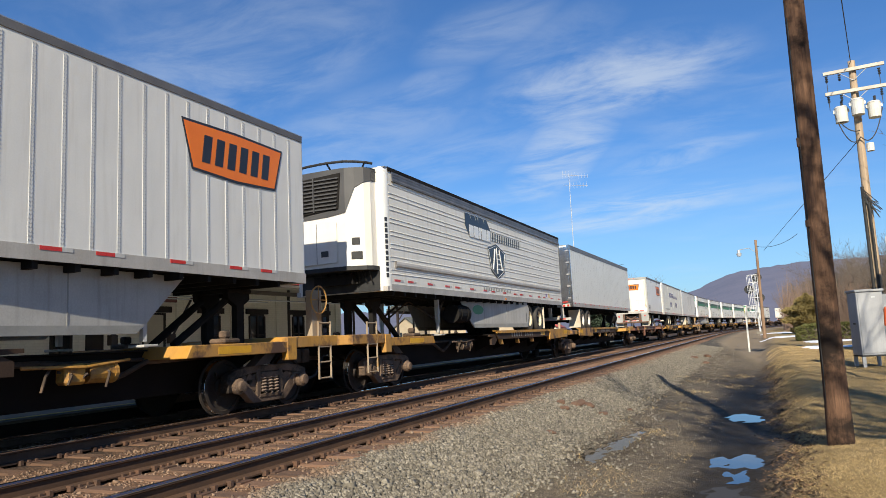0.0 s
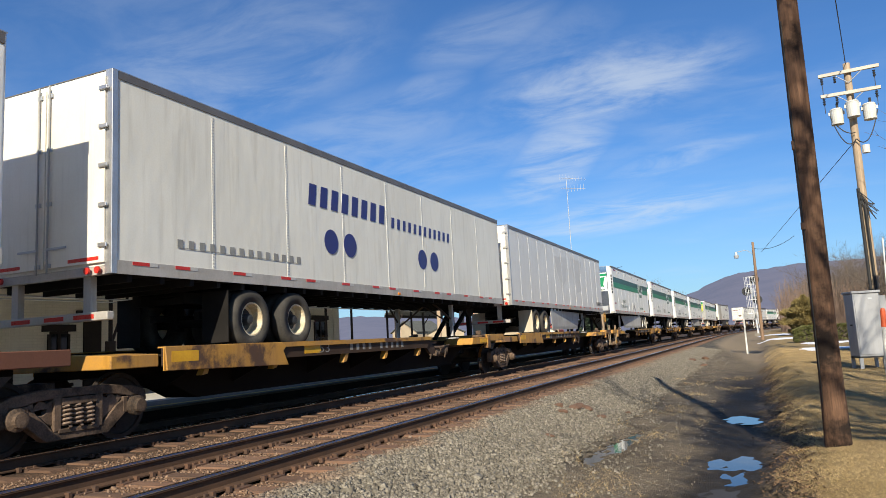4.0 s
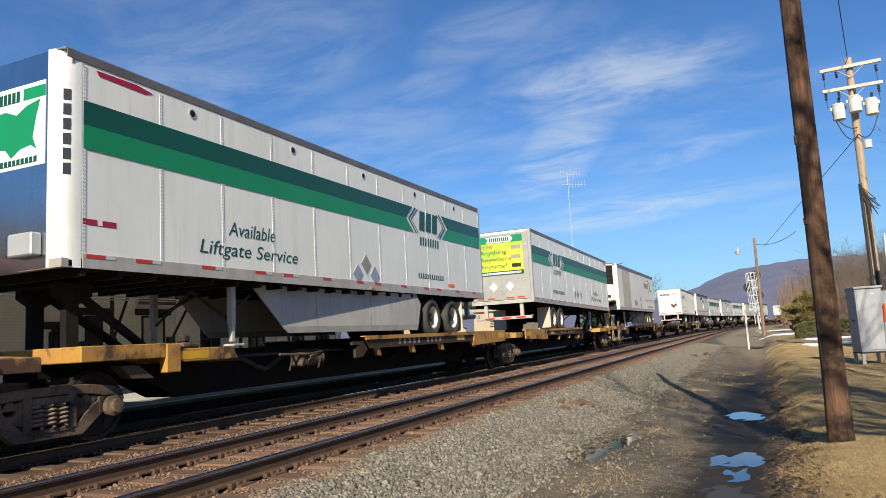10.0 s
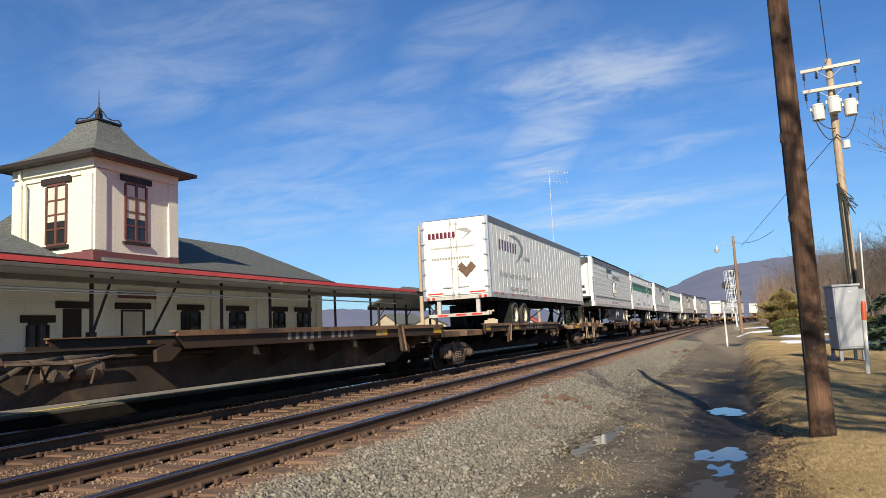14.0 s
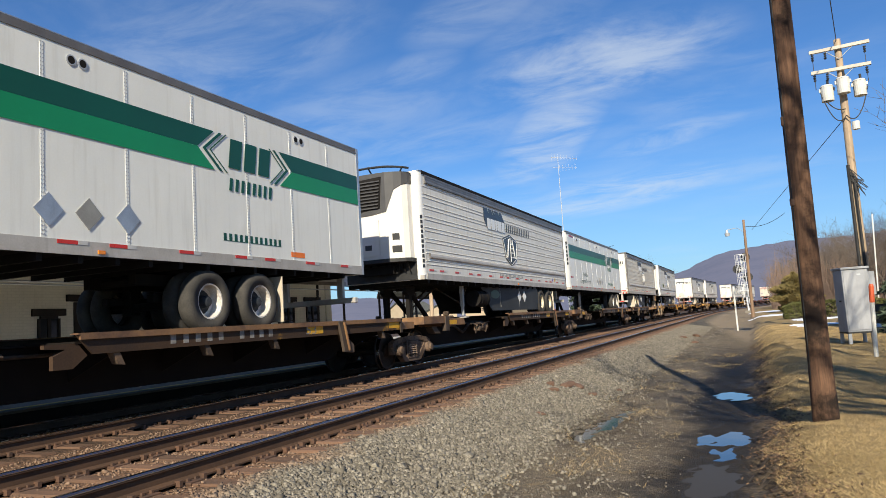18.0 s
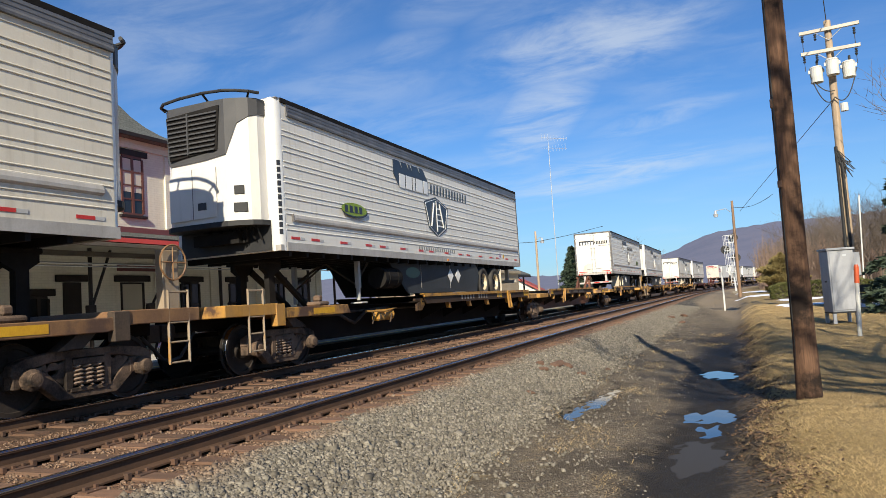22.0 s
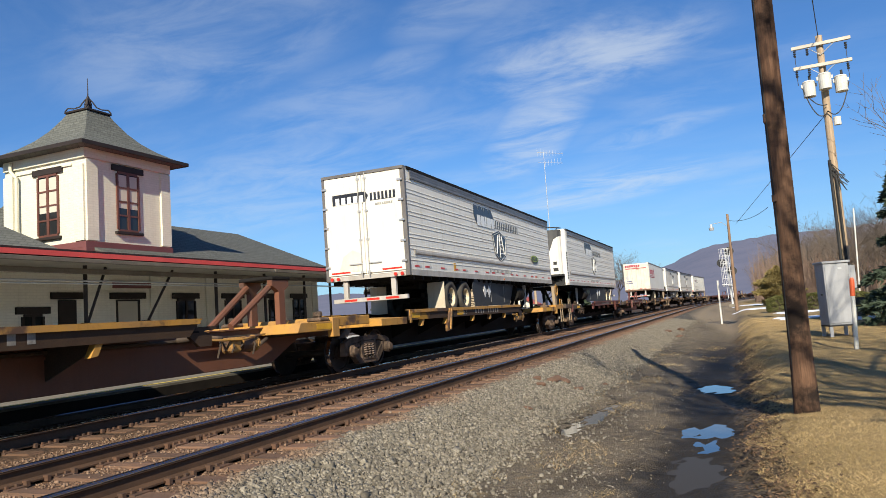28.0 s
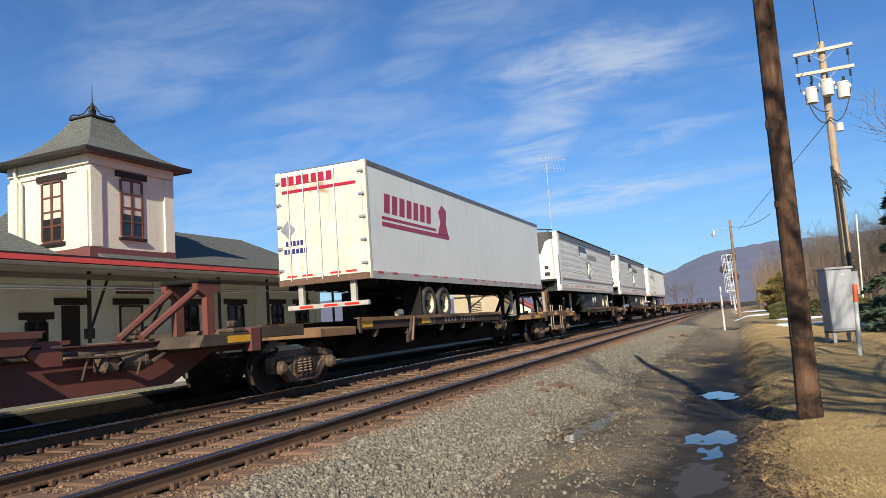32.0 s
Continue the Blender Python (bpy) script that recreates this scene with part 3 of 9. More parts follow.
def ground_material():
    m = bpy.data.materials.new("ground_soil")
    m.use_nodes = True
    nt = m.node_tree
    nt.nodes.clear()
    out = node(nt, "ShaderNodeOutputMaterial")
    b = node(nt, "ShaderNodeBsdfPrincipled", {"Roughness": 0.9, "Specular IOR Level": 0.3})
    nt.links.new(b.outputs[0], out.inputs[0])
    pos = node(nt, "ShaderNodeNewGeometry").outputs["Position"]
    sep = node(nt, "ShaderNodeSeparateXYZ", {0: pos})
    d = math_node(nt, "MAXIMUM", math_node(nt, "SUBTRACT", sep.outputs[1], BEND), 0.0)
    swing = math_node(nt, "MINIMUM", math_node(nt, "DIVIDE", math_node(nt, "MULTIPLY", d, d), 2 * RADIUS), math_node(nt, "MULTIPLY", d, 0.9))
    noise_at = lambda sc, det=5.0, rgh=0.6: node(nt, "ShaderNodeTexNoise", {"Vector": pos, "Scale": sc, "Detail": det, "Roughness": rgh}).outputs[0]
    n1, n2, n3, n4 = noise_at(0.55), noise_at(3.0), noise_at(16.0), noise_at(70.0)
    wob = math_node(nt, "ADD", math_node(nt, "MULTIPLY", math_node(nt, "SUBTRACT", n2, 0.5), 0.9), math_node(nt, "MULTIPLY", math_node(nt, "SUBTRACT", n1, 0.5), 0.8))
    x = math_node(nt, "ADD", math_node(nt, "SUBTRACT", sep.outputs[0], swing), wob)
    # stones
    vor = node(nt, "ShaderNodeTexVoronoi", {"Vector": pos, "Scale": 22.0, "Randomness": 1.0})
    grey = mix_node(nt, ramp(nt, vor.outputs["Color"], 0.1, 0.9), (0.085, 0.075, 0.060), (0.25, 0.222, 0.178))
    grey = mix_node(nt, ramp(nt, vor.outputs["Distance"], 0.25, 0.62), grey, (0.045, 0.04, 0.034))
    rust = mix_node(nt, ramp(nt, n3, 0.3, 0.7), (0.125, 0.064, 0.035), (0.25, 0.135, 0.076))
    stones = mix_node(nt, math_node(nt, "MULTIPLY", ramp(nt, x, -4.1, -4.75), 0.8), grey, rust)
    # ballast painted darker along the far track, standing for the shade under the train
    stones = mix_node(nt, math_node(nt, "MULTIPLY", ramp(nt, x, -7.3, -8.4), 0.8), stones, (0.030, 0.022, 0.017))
    # mud and fine gravel
    mud = mix_node(nt, ramp(nt, n3, 0.32, 0.68), (0.145, 0.112, 0.076), (0.25, 0.20, 0.14))
    mud = mix_node(nt, ramp(nt, n4, 0.55, 0.78), mud, (0.32, 0.28, 0.215))
    grit = node(nt, "ShaderNodeTexVoronoi", {"Vector": pos, "Scale": 52.0, "Randomness": 1.0})
    mud = mix_node(nt, math_node(nt, "MULTIPLY", ramp(nt, grit.outputs["Color"], 0.65, 1.0), math_node(nt, "MULTIPLY", ramp(nt, n2, 0.75, 0.35), 0.55)), mud, (0.32, 0.285, 0.22))
    mud = mix_node(nt, math_node(nt, "MULTIPLY", ramp(nt, grit.outputs["Distance"], 0.35, 0.7), 0.7), mud, (0.06, 0.048, 0.035))
    damp = math_node(nt, "MULTIPLY", ramp(nt, n1, 0.46, 0.62), ramp(nt, n2, 0.35, 0.6))
    mud = mix_node(nt, math_node(nt, "MULTIPLY", damp, 0.8), mud, (0.062, 0.050, 0.037))
    wetness = math_node(nt, "MULTIPLY", math_node(nt, "MULTIPLY", ramp(nt, x, -1.35, -0.8), ramp(nt, x, 0.18, -0.05)), ramp(nt, sep.outputs[1], 32.0, 20.0))
    wetness = math_node(nt, "MULTIPLY", wetness, ramp(nt, n2, 0.12, 0.40))
    mud = mix_node(nt, wetness, mud, (0.026, 0.021, 0.016))
    straw = mix_node(nt, ramp(nt, n2, 0.55, 0.75), mud, (0.24, 0.18, 0.105))
    mud = mix_node(nt, math_node(nt, "SUBTRACT", 1.0, wetness), mud, straw)
    grass = mix_node(nt, ramp(nt, n1, 0.3, 0.7), (0.38, 0.270, 0.122), (0.25, 0.175, 0.078))
    grass = mix_node(nt, ramp(nt, n3, 0.35, 0.7), grass, (0.26, 0.19, 0.09))
    grass = mix_node(nt, ramp(nt, n4, 0.45, 0.7), grass, (0.15, 0.11, 0.053))
    col = mix_node(nt, ramp(nt, x, -3.3, -2.1), stones, mud)
    litter = mix_node(nt, ramp(nt, n3, 0.35, 0.65), (0.035, 0.026, 0.018), (0.14, 0.105, 0.066))
    col = mix_node(nt, ramp(nt, x, -0.30, -0.05), col, litter)
    col = mix_node(nt, ramp(nt, x, 0.08, 0.40), col, grass)
    dirt = ramp(nt, math_node(nt, "ADD", sep.outputs[1], math_node(nt, "MULTIPLY", x, 9.0)), 26.0, 34.0)
    col = mix_node(nt, math_node(nt, "MULTIPLY", dirt, math_node(nt, "MULTIPLY", ramp(nt, x, 1.2, -0.6), ramp(nt, x, -4.2, -2.6))), col, (0.26, 0.205, 0.14))
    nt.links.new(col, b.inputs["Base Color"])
    nt.links.new(math_node(nt, "SUBTRACT", 0.92, math_node(nt, "MULTIPLY", wetness, 0.2)), b.inputs["Roughness"])
    h = math_node(nt, "ADD", math_node(nt, "MULTIPLY", vor.outputs["Distance"], math_node(nt, "MULTIPLY", ramp(nt, x, -2.0, -3.4), -1.0)), math_node(nt, "MULTIPLY", n3, 0.9))
    h = math_node(nt, "ADD", h, math_node(nt, "MULTIPLY", n4, 0.5))
    h = math_node(nt, "SUBTRACT", h, math_node(nt, "MULTIPLY", grit.outputs["Distance"], math_node(nt, "MULTIPLY", ramp(nt, x, -3.0, -2.0), ramp(nt, x, 0.3, -0.3))))
    nt.links.new(node(nt, "ShaderNodeBump", {"Height": h, "Strength": 0.75, "Distance": 0.03}).outputs[0], b.inputs["Normal"])
    return m


build_ground()


for cx, cy, rx, ry in POOLS:
    bm = bmesh.new()
    bm.faces.new([bm.verts.new((rx * math.cos(k * math.tau / 40), ry * math.sin(k * math.tau / 40), 0)) for k in range(40)])
    ob = new("puddle", finish("puddle", bm, "muddy_water" if cx < -2 else "wet_film" if cy < 8 else "puddle_water"))
    ob.location = (cx, cy, WATER)
    tagged(ob, "still rain puddle in the muddy ditch reflecting sky", "puddle", kind="structure")


# ---- tracks ----
def sweep(name, profile, off, s0, s1, material, parent, label=""):
    """A profile (across, up) drawn along the line."""
    bm = bmesh.new()
    stations = [s0] + [s for s in np.arange(-100, 101, 20) if s0 < s < s1] + [s for s in np.arange(105, s1, 8)] + [s1]
    rings = []
    for s in stations:
        p, a = line(s, off)
        c, sn = math.cos(a), math.sin(a)
        rings.append([bm.verts.new((p.x + u * c, p.y + u * sn, w)) for u, w in profile])
    n = len(profile)
    for p, q in zip(rings, rings[1:]):
        for k in range(n):
            bm.faces.new((p[k], q[k], q[(k + 1) % n], p[(k + 1) % n]))
    return part(name, bm, material, parent, label)


RAIL = [(-0.07, -0.17), (0.07, -0.17), (0.07, -0.155), (0.012, -0.135), (0.010, -0.05), (0.034, -0.035), (0.034, -0.004), (-0.034, -0.004), (-0.034, -0.035), (-0.010, -0.05), (-0.012, -0.135), (-0.07, -0.155)]
HEAD = [(-0.0375, -0.020), (0.0375, -0.020), (0.0375, -0.012), (0.026, 0.0), (-0.026, 0.0), (-0.0375, -0.012)]


def build_track(name, x, label):
    track = thing(name, label, "railway track", kind="structure")
    for side in (-0.7525, 0.7525):
        sweep("rail", RAIL, x + side, -600, 700, "rail_steel", track)
        sweep("rail_head", HEAD, x + side, -600, 700, "rail_head" if x == NEAR_X else "far_rail_head", track, "polished steel running surface")
    return track


track_near = build_track("track_1", NEAR_X, "empty railway track with rusty rails on old wooden ties")
track_far = build_track("track_2", FAR_X, "railway track carrying the passing freight train")

# ---- station ----
WALL_X, DECK_Z = -18.0, 0.16


def framed_window(parent, x, y, z, w, h, normal="x", panes=(2, 2), frame_mat="window_wood", lit=False):
    """A sash window set on a wall that faces +x or -y; y (or x) is its centre."""
    def place(u0, u1, d0, d1, z0, z1):
        return (x + d0, x + d1, y + u0, y + u1, z0, z1) if normal == "x" else (x + u0, x + u1, y - d1, y - d0, z0, z1)
    f, t = 0.07, 0.05
    win = part("window", boxes(place(-w / 2, w / 2, 0.004, 0.02, z, z + h)), "window_glass", parent)
    bm = boxes(place(-w / 2 - f, -w / 2, 0.0, t, z, z + h), place(w / 2, w / 2 + f, 0.0, t, z, z + h), place(-w / 2, w / 2, 0.0, t, z - f, z), place(-w / 2, w / 2, 0.0, t, z + h, z + h + f))
    for k in range(1, panes[0]):
        u = -w / 2 + w * k / panes[0]
        box(bm, *place(u - 0.05, u + 0.05, 0.02, t, z, z + h))
    for k in range(1, panes[1]):
        q = z + h * k / panes[1]
        box(bm, *place(-w / 2, w / 2, 0.02, t - 0.006, q - 0.025, q + 0.025))
    part("window_frame", bm, frame_mat, win)
    part("lintel", boxes(place(-w / 2 - 0.25, w / 2 + 0.25, 0.0, 0.07, z + h + f + 0.002, z + h + f + 0.2)), "dark_trim", win, bevel=0.008)
    part("sill", boxes(place(-w / 2 - 0.15, w / 2 + 0.15, 0.0, 0.11, z - f - 0.09, z - f - 0.002)), "dark_trim", win, bevel=0.008)
    if lit:
        part("blind", boxes(place(-w / 2 + 0.02, w / 2 - 0.02, 0.0215, 0.024, z + h * 0.38, z + h * 0.98)), "blind", win)
    return win


def hip_roof(bm, x0, x1, y0, y1, z0, ridge_z, hip, thick=0.14):
    """A hipped roof whose ridge runs along y."""
    xm = (x0 + x1) / 2
    base = [(x0, y0), (x1, y0), (x1, y1), (x0, y1)]
    lo = [bm.verts.new((x, y, z0 - thick)) for x, y in base]
    hi = [bm.verts.new((x, y, z0)) for x, y in base]
    a, b = bm.verts.new((xm, y0 + hip, ridge_z)), bm.verts.new((xm, y1 - hip, ridge_z))
    bm.faces.new(lo[::-1])
    for k in range(4):
        j = (k + 1) % 4
        bm.faces.new((lo[k], lo[j], hi[j], hi[k]))
    bm.faces.new((hi[0], hi[1], a))
    bm.faces.new((hi[1], hi[2], b, a))
    bm.faces.new((hi[2], hi[3], b))
    bm.faces.new((hi[3], hi[0], a, b))
    return bm


def build_station():
    st = thing("station_building", "cream painted brick railway station with grey shingle roofs", "station")
    part("wall", boxes((-26.5, WALL_X, -30, 28.4, -0.1, 3.75)), "lifted_cream_wall", st, "cream brick ground floor wall in shade")
    part("roof", hip_roof(bmesh.new(), -27.2, -17.4, -31, 14.3, 3.75, 5.85, 0.4), "shingle", st, "grey shingle hipped roof")
    part("roof", hip_roof(bmesh.new(), -27.2, -17.4, 15.9, 28.7, 3.75, 5.85, 0.35), "shingle", st, "grey shingle hipped roof")
    part("roof_valley", boxes((-27.0, -17.5, 14.3, 15.9, 3.60, 3.76)), "dark_trim", st)
    part("fascia", boxes((-17.4, -17.36, -31, 28.7, 3.5, 3.76), (-27.2, -17.36, 28.7, 28.74, 3.5, 3.76)), "dark_trim", st)
    # tower
    y0, y1, x0 = 15.72, 19.2, -21.5
    tw = part("tower", boxes((x0, WALL_X + 0.01, y0, y1, 3.4, 7.05)), "cream_wall", st, "cream brick square tower")
    for cy in (y0, y1 - 0.42):
        part("pilaster", boxes((WALL_X + 0.01, WALL_X + 0.085, cy, cy + 0.42, 4.18, 6.72)), "cream_wall", tw)
    for cx in (x0, WALL_X - 0.41):
        part("pilaster", boxes((cx, cx + 0.42, y0 - 0.075, y0, 4.18, 6.55)), "cream_wall", tw)
    part("frieze", boxes((x0 - 0.002, WALL_X + 0.09, y0 - 0.08, y1 + 0.01, 6.75, 7.05)), "cream_wall", tw)
    part("moulding", boxes((x0 + 0.4, WALL_X - 0.5, y0 - 0.05, y0 - 0.002, 6.56, 6.62)), "cream_wall", tw)
    part("base_course", boxes((x0 - 0.05, WALL_X + 0.12, y0 - 0.11, y1 + 0.05, 3.3, 3.95), (x0 - 0.05, WALL_X + 0.09, y0 - 0.085, y1 + 0.04, 3.95, 4.15)), "maroon_trim", tw, "dull maroon painted base band", bevel=0.01)
    # curved tower roof
    bm = bmesh.new()
    cx, cy = (x0 + WALL_X) / 2, (y0 + y1) / 2
    prof = [(2.17, 7.06), (2.17, 7.17), (1.86, 7.32), (1.50, 7.54), (1.16, 7.82), (0.85, 8.17), (0.58, 8.58), (0.46, 8.80)]
    rings = [[bm.verts.new((cx + sx * r, cy + sy * r, z)) for sx, sy in ((-1, -1), (1, -1), (1, 1), (-1, 1))] for r, z in prof]
    bm.faces.new(rings[0][::-1])
    bm.faces.new(rings[-1])
    for p, q in zip(rings, rings[1:]):
        for k in range(4):
            bm.faces.new((p[k], p[(k + 1) % 4], q[(k + 1) % 4], q[k]))
    troof = part("tower_roof", bm, "shingle", st, "flared grey shingle tower roof")
    part("gutter", boxes((cx - 2.25, cx + 2.25, cy - 2.25, cy - 2.175, 7.05, 7.17), (cx - 2.25, cx + 2.25, cy + 2.175, cy + 2.25, 7.05, 7.17), (cx + 2.175, cx + 2.25, cy - 2.17, cy + 2.17, 7.05, 7.17), (cx - 2.25, cx - 2.175, cy - 2.17, cy + 2.17, 7.05, 7.17)), "dark_trim", troof)
    part("cap", boxes((cx - 0.52, cx + 0.52, cy - 0.52, cy + 0.52, 8.80, 8.87)), "dark_trim", troof, bevel=0.01)
    fin = bmesh.new()
    tube(fin, (cx, cy, 8.87), (cx, cy, 9.15), 0.15, 0.11, n=8)
    tube(fin, (cx, cy, 9.15), (cx, cy, 9.45), 0.13, 0.04, n=8)
    tube(fin, (cx, cy, 9.3), (cx, cy, 10.1), 0.022, 0.008, n=6)
    for sx, sy in ((1, 1), (1, -1), (-1, 1), (-1, -1)):
        pts = [(0.50 * sx, 0.50 * sy, 8.88), (0.44 * sx, 0.44 * sy, 9.0), (0.30 * sx, 0.30 * sy, 9.0), (0.18 * sx, 0.18 * sy, 9.08), (0.09 * sx, 0.09 * sy, 9.28), (0, 0, 9.42)]
        for a, b in zip(pts, pts[1:]):
            tube(fin, (cx + a[0], cy + a[1], a[2]), (cx + b[0], cy + b[1], b[2]), 0.022, n=6)
    part("finial", fin, "dark_trim", troof, "iron roof cresting with a lightning rod")
    framed_window(st, WALL_X + 0.012, (y0 + y1) / 2 - 0.10, 4.62, 0.80, 1.82, "x", (2, 4), lit=True)
    framed_window(st, -19.55, y0 - 0.002, 4.50, 0.80, 1.84, "y", (2, 4), lit=True)
    part("downpipe", tubes(((-21.05, y0 - 0.16, 7.0), (-21.05, y0 - 0.16, 6.7), 0.05), ((-21.05, y0 - 0.16, 6.7), (-20.8, y0 - 0.14, 6.45), 0.05), ((-20.8, y0 - 0.14, 6.45), (-20.8, y0 - 0.14, 4.6), 0.05)), "cream_wall", st)
    # ground floor openings on the platform side
    for yc, w, zb, h, kind in ((-4.0, 0.9, 0.2, 2.2, "w"), (2.0, 1.1, 0.75, 1.7, "w"), (6.0, 1.1, 0.75, 1.7, "w"), (10.4, 1.2, 0.2, 2.25, "w"), (13.9, 0.55, 0.6, 1.3, "w"), (19.85, 0.82, 0.85, 1.45, "w"), (22.4, 0.82, 0.85, 1.45, "w"), (25.1, 0.7, 0.85, 1.45, "w"), (26.9, 0.8, 0.85, 1.45, "w")):
        framed_window(st, WALL_X, yc, zb, w, h, "x", (2, 2), "dark_trim")
    for yc, w, blind in ((15.0, 0.6, False), (17.25, 0.95, True)):
        dr = part("door", boxes((WALL_X, WALL_X + 0.04, yc - w / 2, yc + w / 2, 0.16, 2.36)), "dark_trim", st, "dark wooden platform door")
        part("lintel", boxes((WALL_X, WALL_X + 0.07, yc - w / 2 - 0.25, yc + w / 2 + 0.25, 2.38, 2.58)), "dark_trim", dr, bevel=0.008)
        if blind:
            part("door_panel", boxes((WALL_X + 0.041, WALL_X + 0.05, yc - w / 2 + 0.05, yc + w / 2 - 0.12, 1.0, 2.3)), "blind", dr)
    for yc in (9.0, 12.2, 15.9, 18.4, 21.1, 23.8, 28.2):
        part("pilaster", boxes((WALL_X, WALL_X + 0.06, yc - 0.22, yc + 0.22, 0.16, 3.2)), "lifted_cream_wall", st)
    part("wall_stain", boxes((WALL_X + 0.062, WALL_X + 0.066, 16.6, 18.2, 2.72, 2.95)), "maroon_trim", st, "faded red painted name band")


def build_canopy():
    ca = thing("platform_canopy", "long platform canopy with red metal roof and iron brackets", "canopy")
    e, z = -14.0, 3.05
    bm = slab_y(bmesh.new(), [(WALL_X + 0.01, 3.62), (e, z + 0.15), (e + 0.03, z + 0.03), (WALL_X + 0.01, 3.38)], -30, 30.4)
    part("roof", bm, "red_roof", ca, "bright red metal canopy roof")
    part("soffit", slab_y(bmesh.new(), [(WALL_X + 0.01, 3.36), (e + 0.02, z - 0.012), (e + 0.02, z - 0.05), (WALL_X + 0.01, 3.30)], -30, 30.3), "soffit", ca)
    part("gutter", boxes((e, e + 0.09, -30, 19.5, z - 0.1, z - 0.004), (e, e + 0.09, 19.56, 30.4, z - 0.1, z - 0.004)), "canopy_wood", ca, "weathered timber eaves board", bevel=0.01)
    part("beam", boxes((-14.75, -14.6, -30, 30.2, z - 0.28, z - 0.16)), "canopy_wood", ca)
    for k, yc in enumerate((-9.5, -4.5, 0.5, 5.5, 9.0, 13.05, 17.9, 20.4, 22.85, 24.7, 27.7, 30.1)):
        part("post", tubes(((-15.0, yc, 0.16), (-15.0, yc, 3.02), 0.05), n=8), "dark_trim", ca)
    for yc, d in ((9.0, 0.9), (13.05, 0.55), (15.0, 0.95), (5.0, 0.8)):
        part("brace", tubes(((-15.0, yc, 1.45), (-14.9, yc + d, 2.98), 0.035), n=6), "dark_trim", ca)
        part("brace_foot", boxes((-15.09, -14.92, yc - 0.1, yc + 0.1, 1.32, 1.58)), "dark_trim", ca, bevel=0.01)
    part("conduit", tubes(((-14.9, -20, 2.62), (-14.9, 30, 2.62), 0.025), ((-14.8, -20, 2.54), (-14.8, 19, 2.54), 0.018), n=6), "galvanised", ca, "thin grey conduit pipes")
    # open end shelter beyond the building
    part("end_roof", slab_y(bmesh.new(), [(-20.5, 3.55), (-14.0, 3.14), (-14.0, 3.02), (-20.5, 3.4)], 30.45, 34.0), "dark_trim", ca)


build_station()
build_canopy()

plat = thing("platform", "long low paved station platform with a yellow edge", "platform", kind="structure")
part("slab", boxes((-26.4, -12.3, -60, 75, -0.3, DECK_Z)), "asphalt", plat)
# edge paving and edge stone toned down to hold the shade beside the train
part("edge_paving", boxes((-12.3, -10.86, -60, 75, -0.3, DECK_Z - 0.002)), "concrete", plat, "worn platform edge paving, darkened to stand for train shade")
part("edge_stone", boxes((-10.86, -10.62, -60, 75, -0.3, DECK_Z + 0.004)), "edge_concrete", plat, "pale worn concrete edge")
# thin dark sheet that paints in the shade behind the train
part("edge_face", boxes((-10.62, -10.60, -60, 75, -0.3, DECK_Z - 0.04)), "shaded_face", plat, "platform face coloured as dark as its shade")
part("yellow_line", boxes((-11.08, -10.95, -60, 75, DECK_Z + 0.004, DECK_Z + 0.008)), "yellow_line", plat, "worn yellow safety line")


def build_shelter(name, label, x0, x1, y0, y1, zr, rise, post_h, category="shelter"):
    sh = thing(name, label, category)
    xm = (x0 + x1) / 2
    bm = slab_y(bmesh.new(), [(x0, zr), (xm, zr + rise), (x1, zr), (x1, zr - 0.12), (xm, zr + rise - 0.12), (x0, zr - 0.12)], y0, y1)
    part("roof", bm, "shingle", sh)
    for x in (x0, x1):
        part("fascia", boxes((x - 0.02, x + 0.02, y0, y1, zr - 0.3, zr - 0.121)), "dark_trim", sh)
    for x in (x0 + 0.6, x1 - 0.6):
        for k in range(3):
            y = y0 + 0.5 + (y1 - y0 - 1) * k / 2
            part("post", boxes((x - 0.07, x + 0.07, y - 0.07, y + 0.07, 0.16, zr + 0.1)), "dark_trim", sh)
            part("brace", tubes(((x, y, zr - 0.9), (x + (0.6 if x < xm else -0.6), y, zr - 0.1), 0.04), n=6), "dark_trim", sh)
    return sh


build_shelter("open_shelter", "open timber shelter with grey gabled roof", -24.0, -18.4, 44, 54, 3.3, 1.15, 2.6)
build_shelter("open_shelter", "smaller open shelter with grey gabled roof", -23.0, -18.8, 60, 68, 3.2, 0.9, 2.6)


def build_hut():
    h = thing("utility_hut", "small flat-roofed tan utility building beside the platform", "utility hut")
    part("wall", boxes((-18.2, -14.9, 46, 50.5, -0.1, 2.75)), "tan_wall", h)
    part("roof", boxes((-18.35, -14.75, 45.8, 50.7, 2.75, 2.95)), "tan_wall", h, bevel=0.02)
    vent = part("vent", boxes((-17.0, -16.2, 45.97, 45.998, 1.7, 2.3)), "dark_trim", h)
    for k in range(5):
        part("slat", boxes((-16.98, -16.22, 45.94, 45.97, 1.75 + k * 0.11, 1.81 + k * 0.11)), "tan_wall", vent)


build_hut()

# ---- the train: shared meshes ----
W = 1.295
FLOOR, TOP = 2.28, 5.20


def shared(name, bm, material, bevel=0.0, smooth=False):
    return finish(name, bm, material, bevel, smooth)


TYRE = lathe([(0.30, -0.13), (0.45, -0.135), (0.503, -0.10), (0.518, -0.05), (0.52, 0.0), (0.518, 0.05), (0.503, 0.10), (0.45, 0.135), (0.30, 0.13)], 28, True)
M_TYRE = shared("tyre", TYRE, "tyre_rubber", smooth=True)


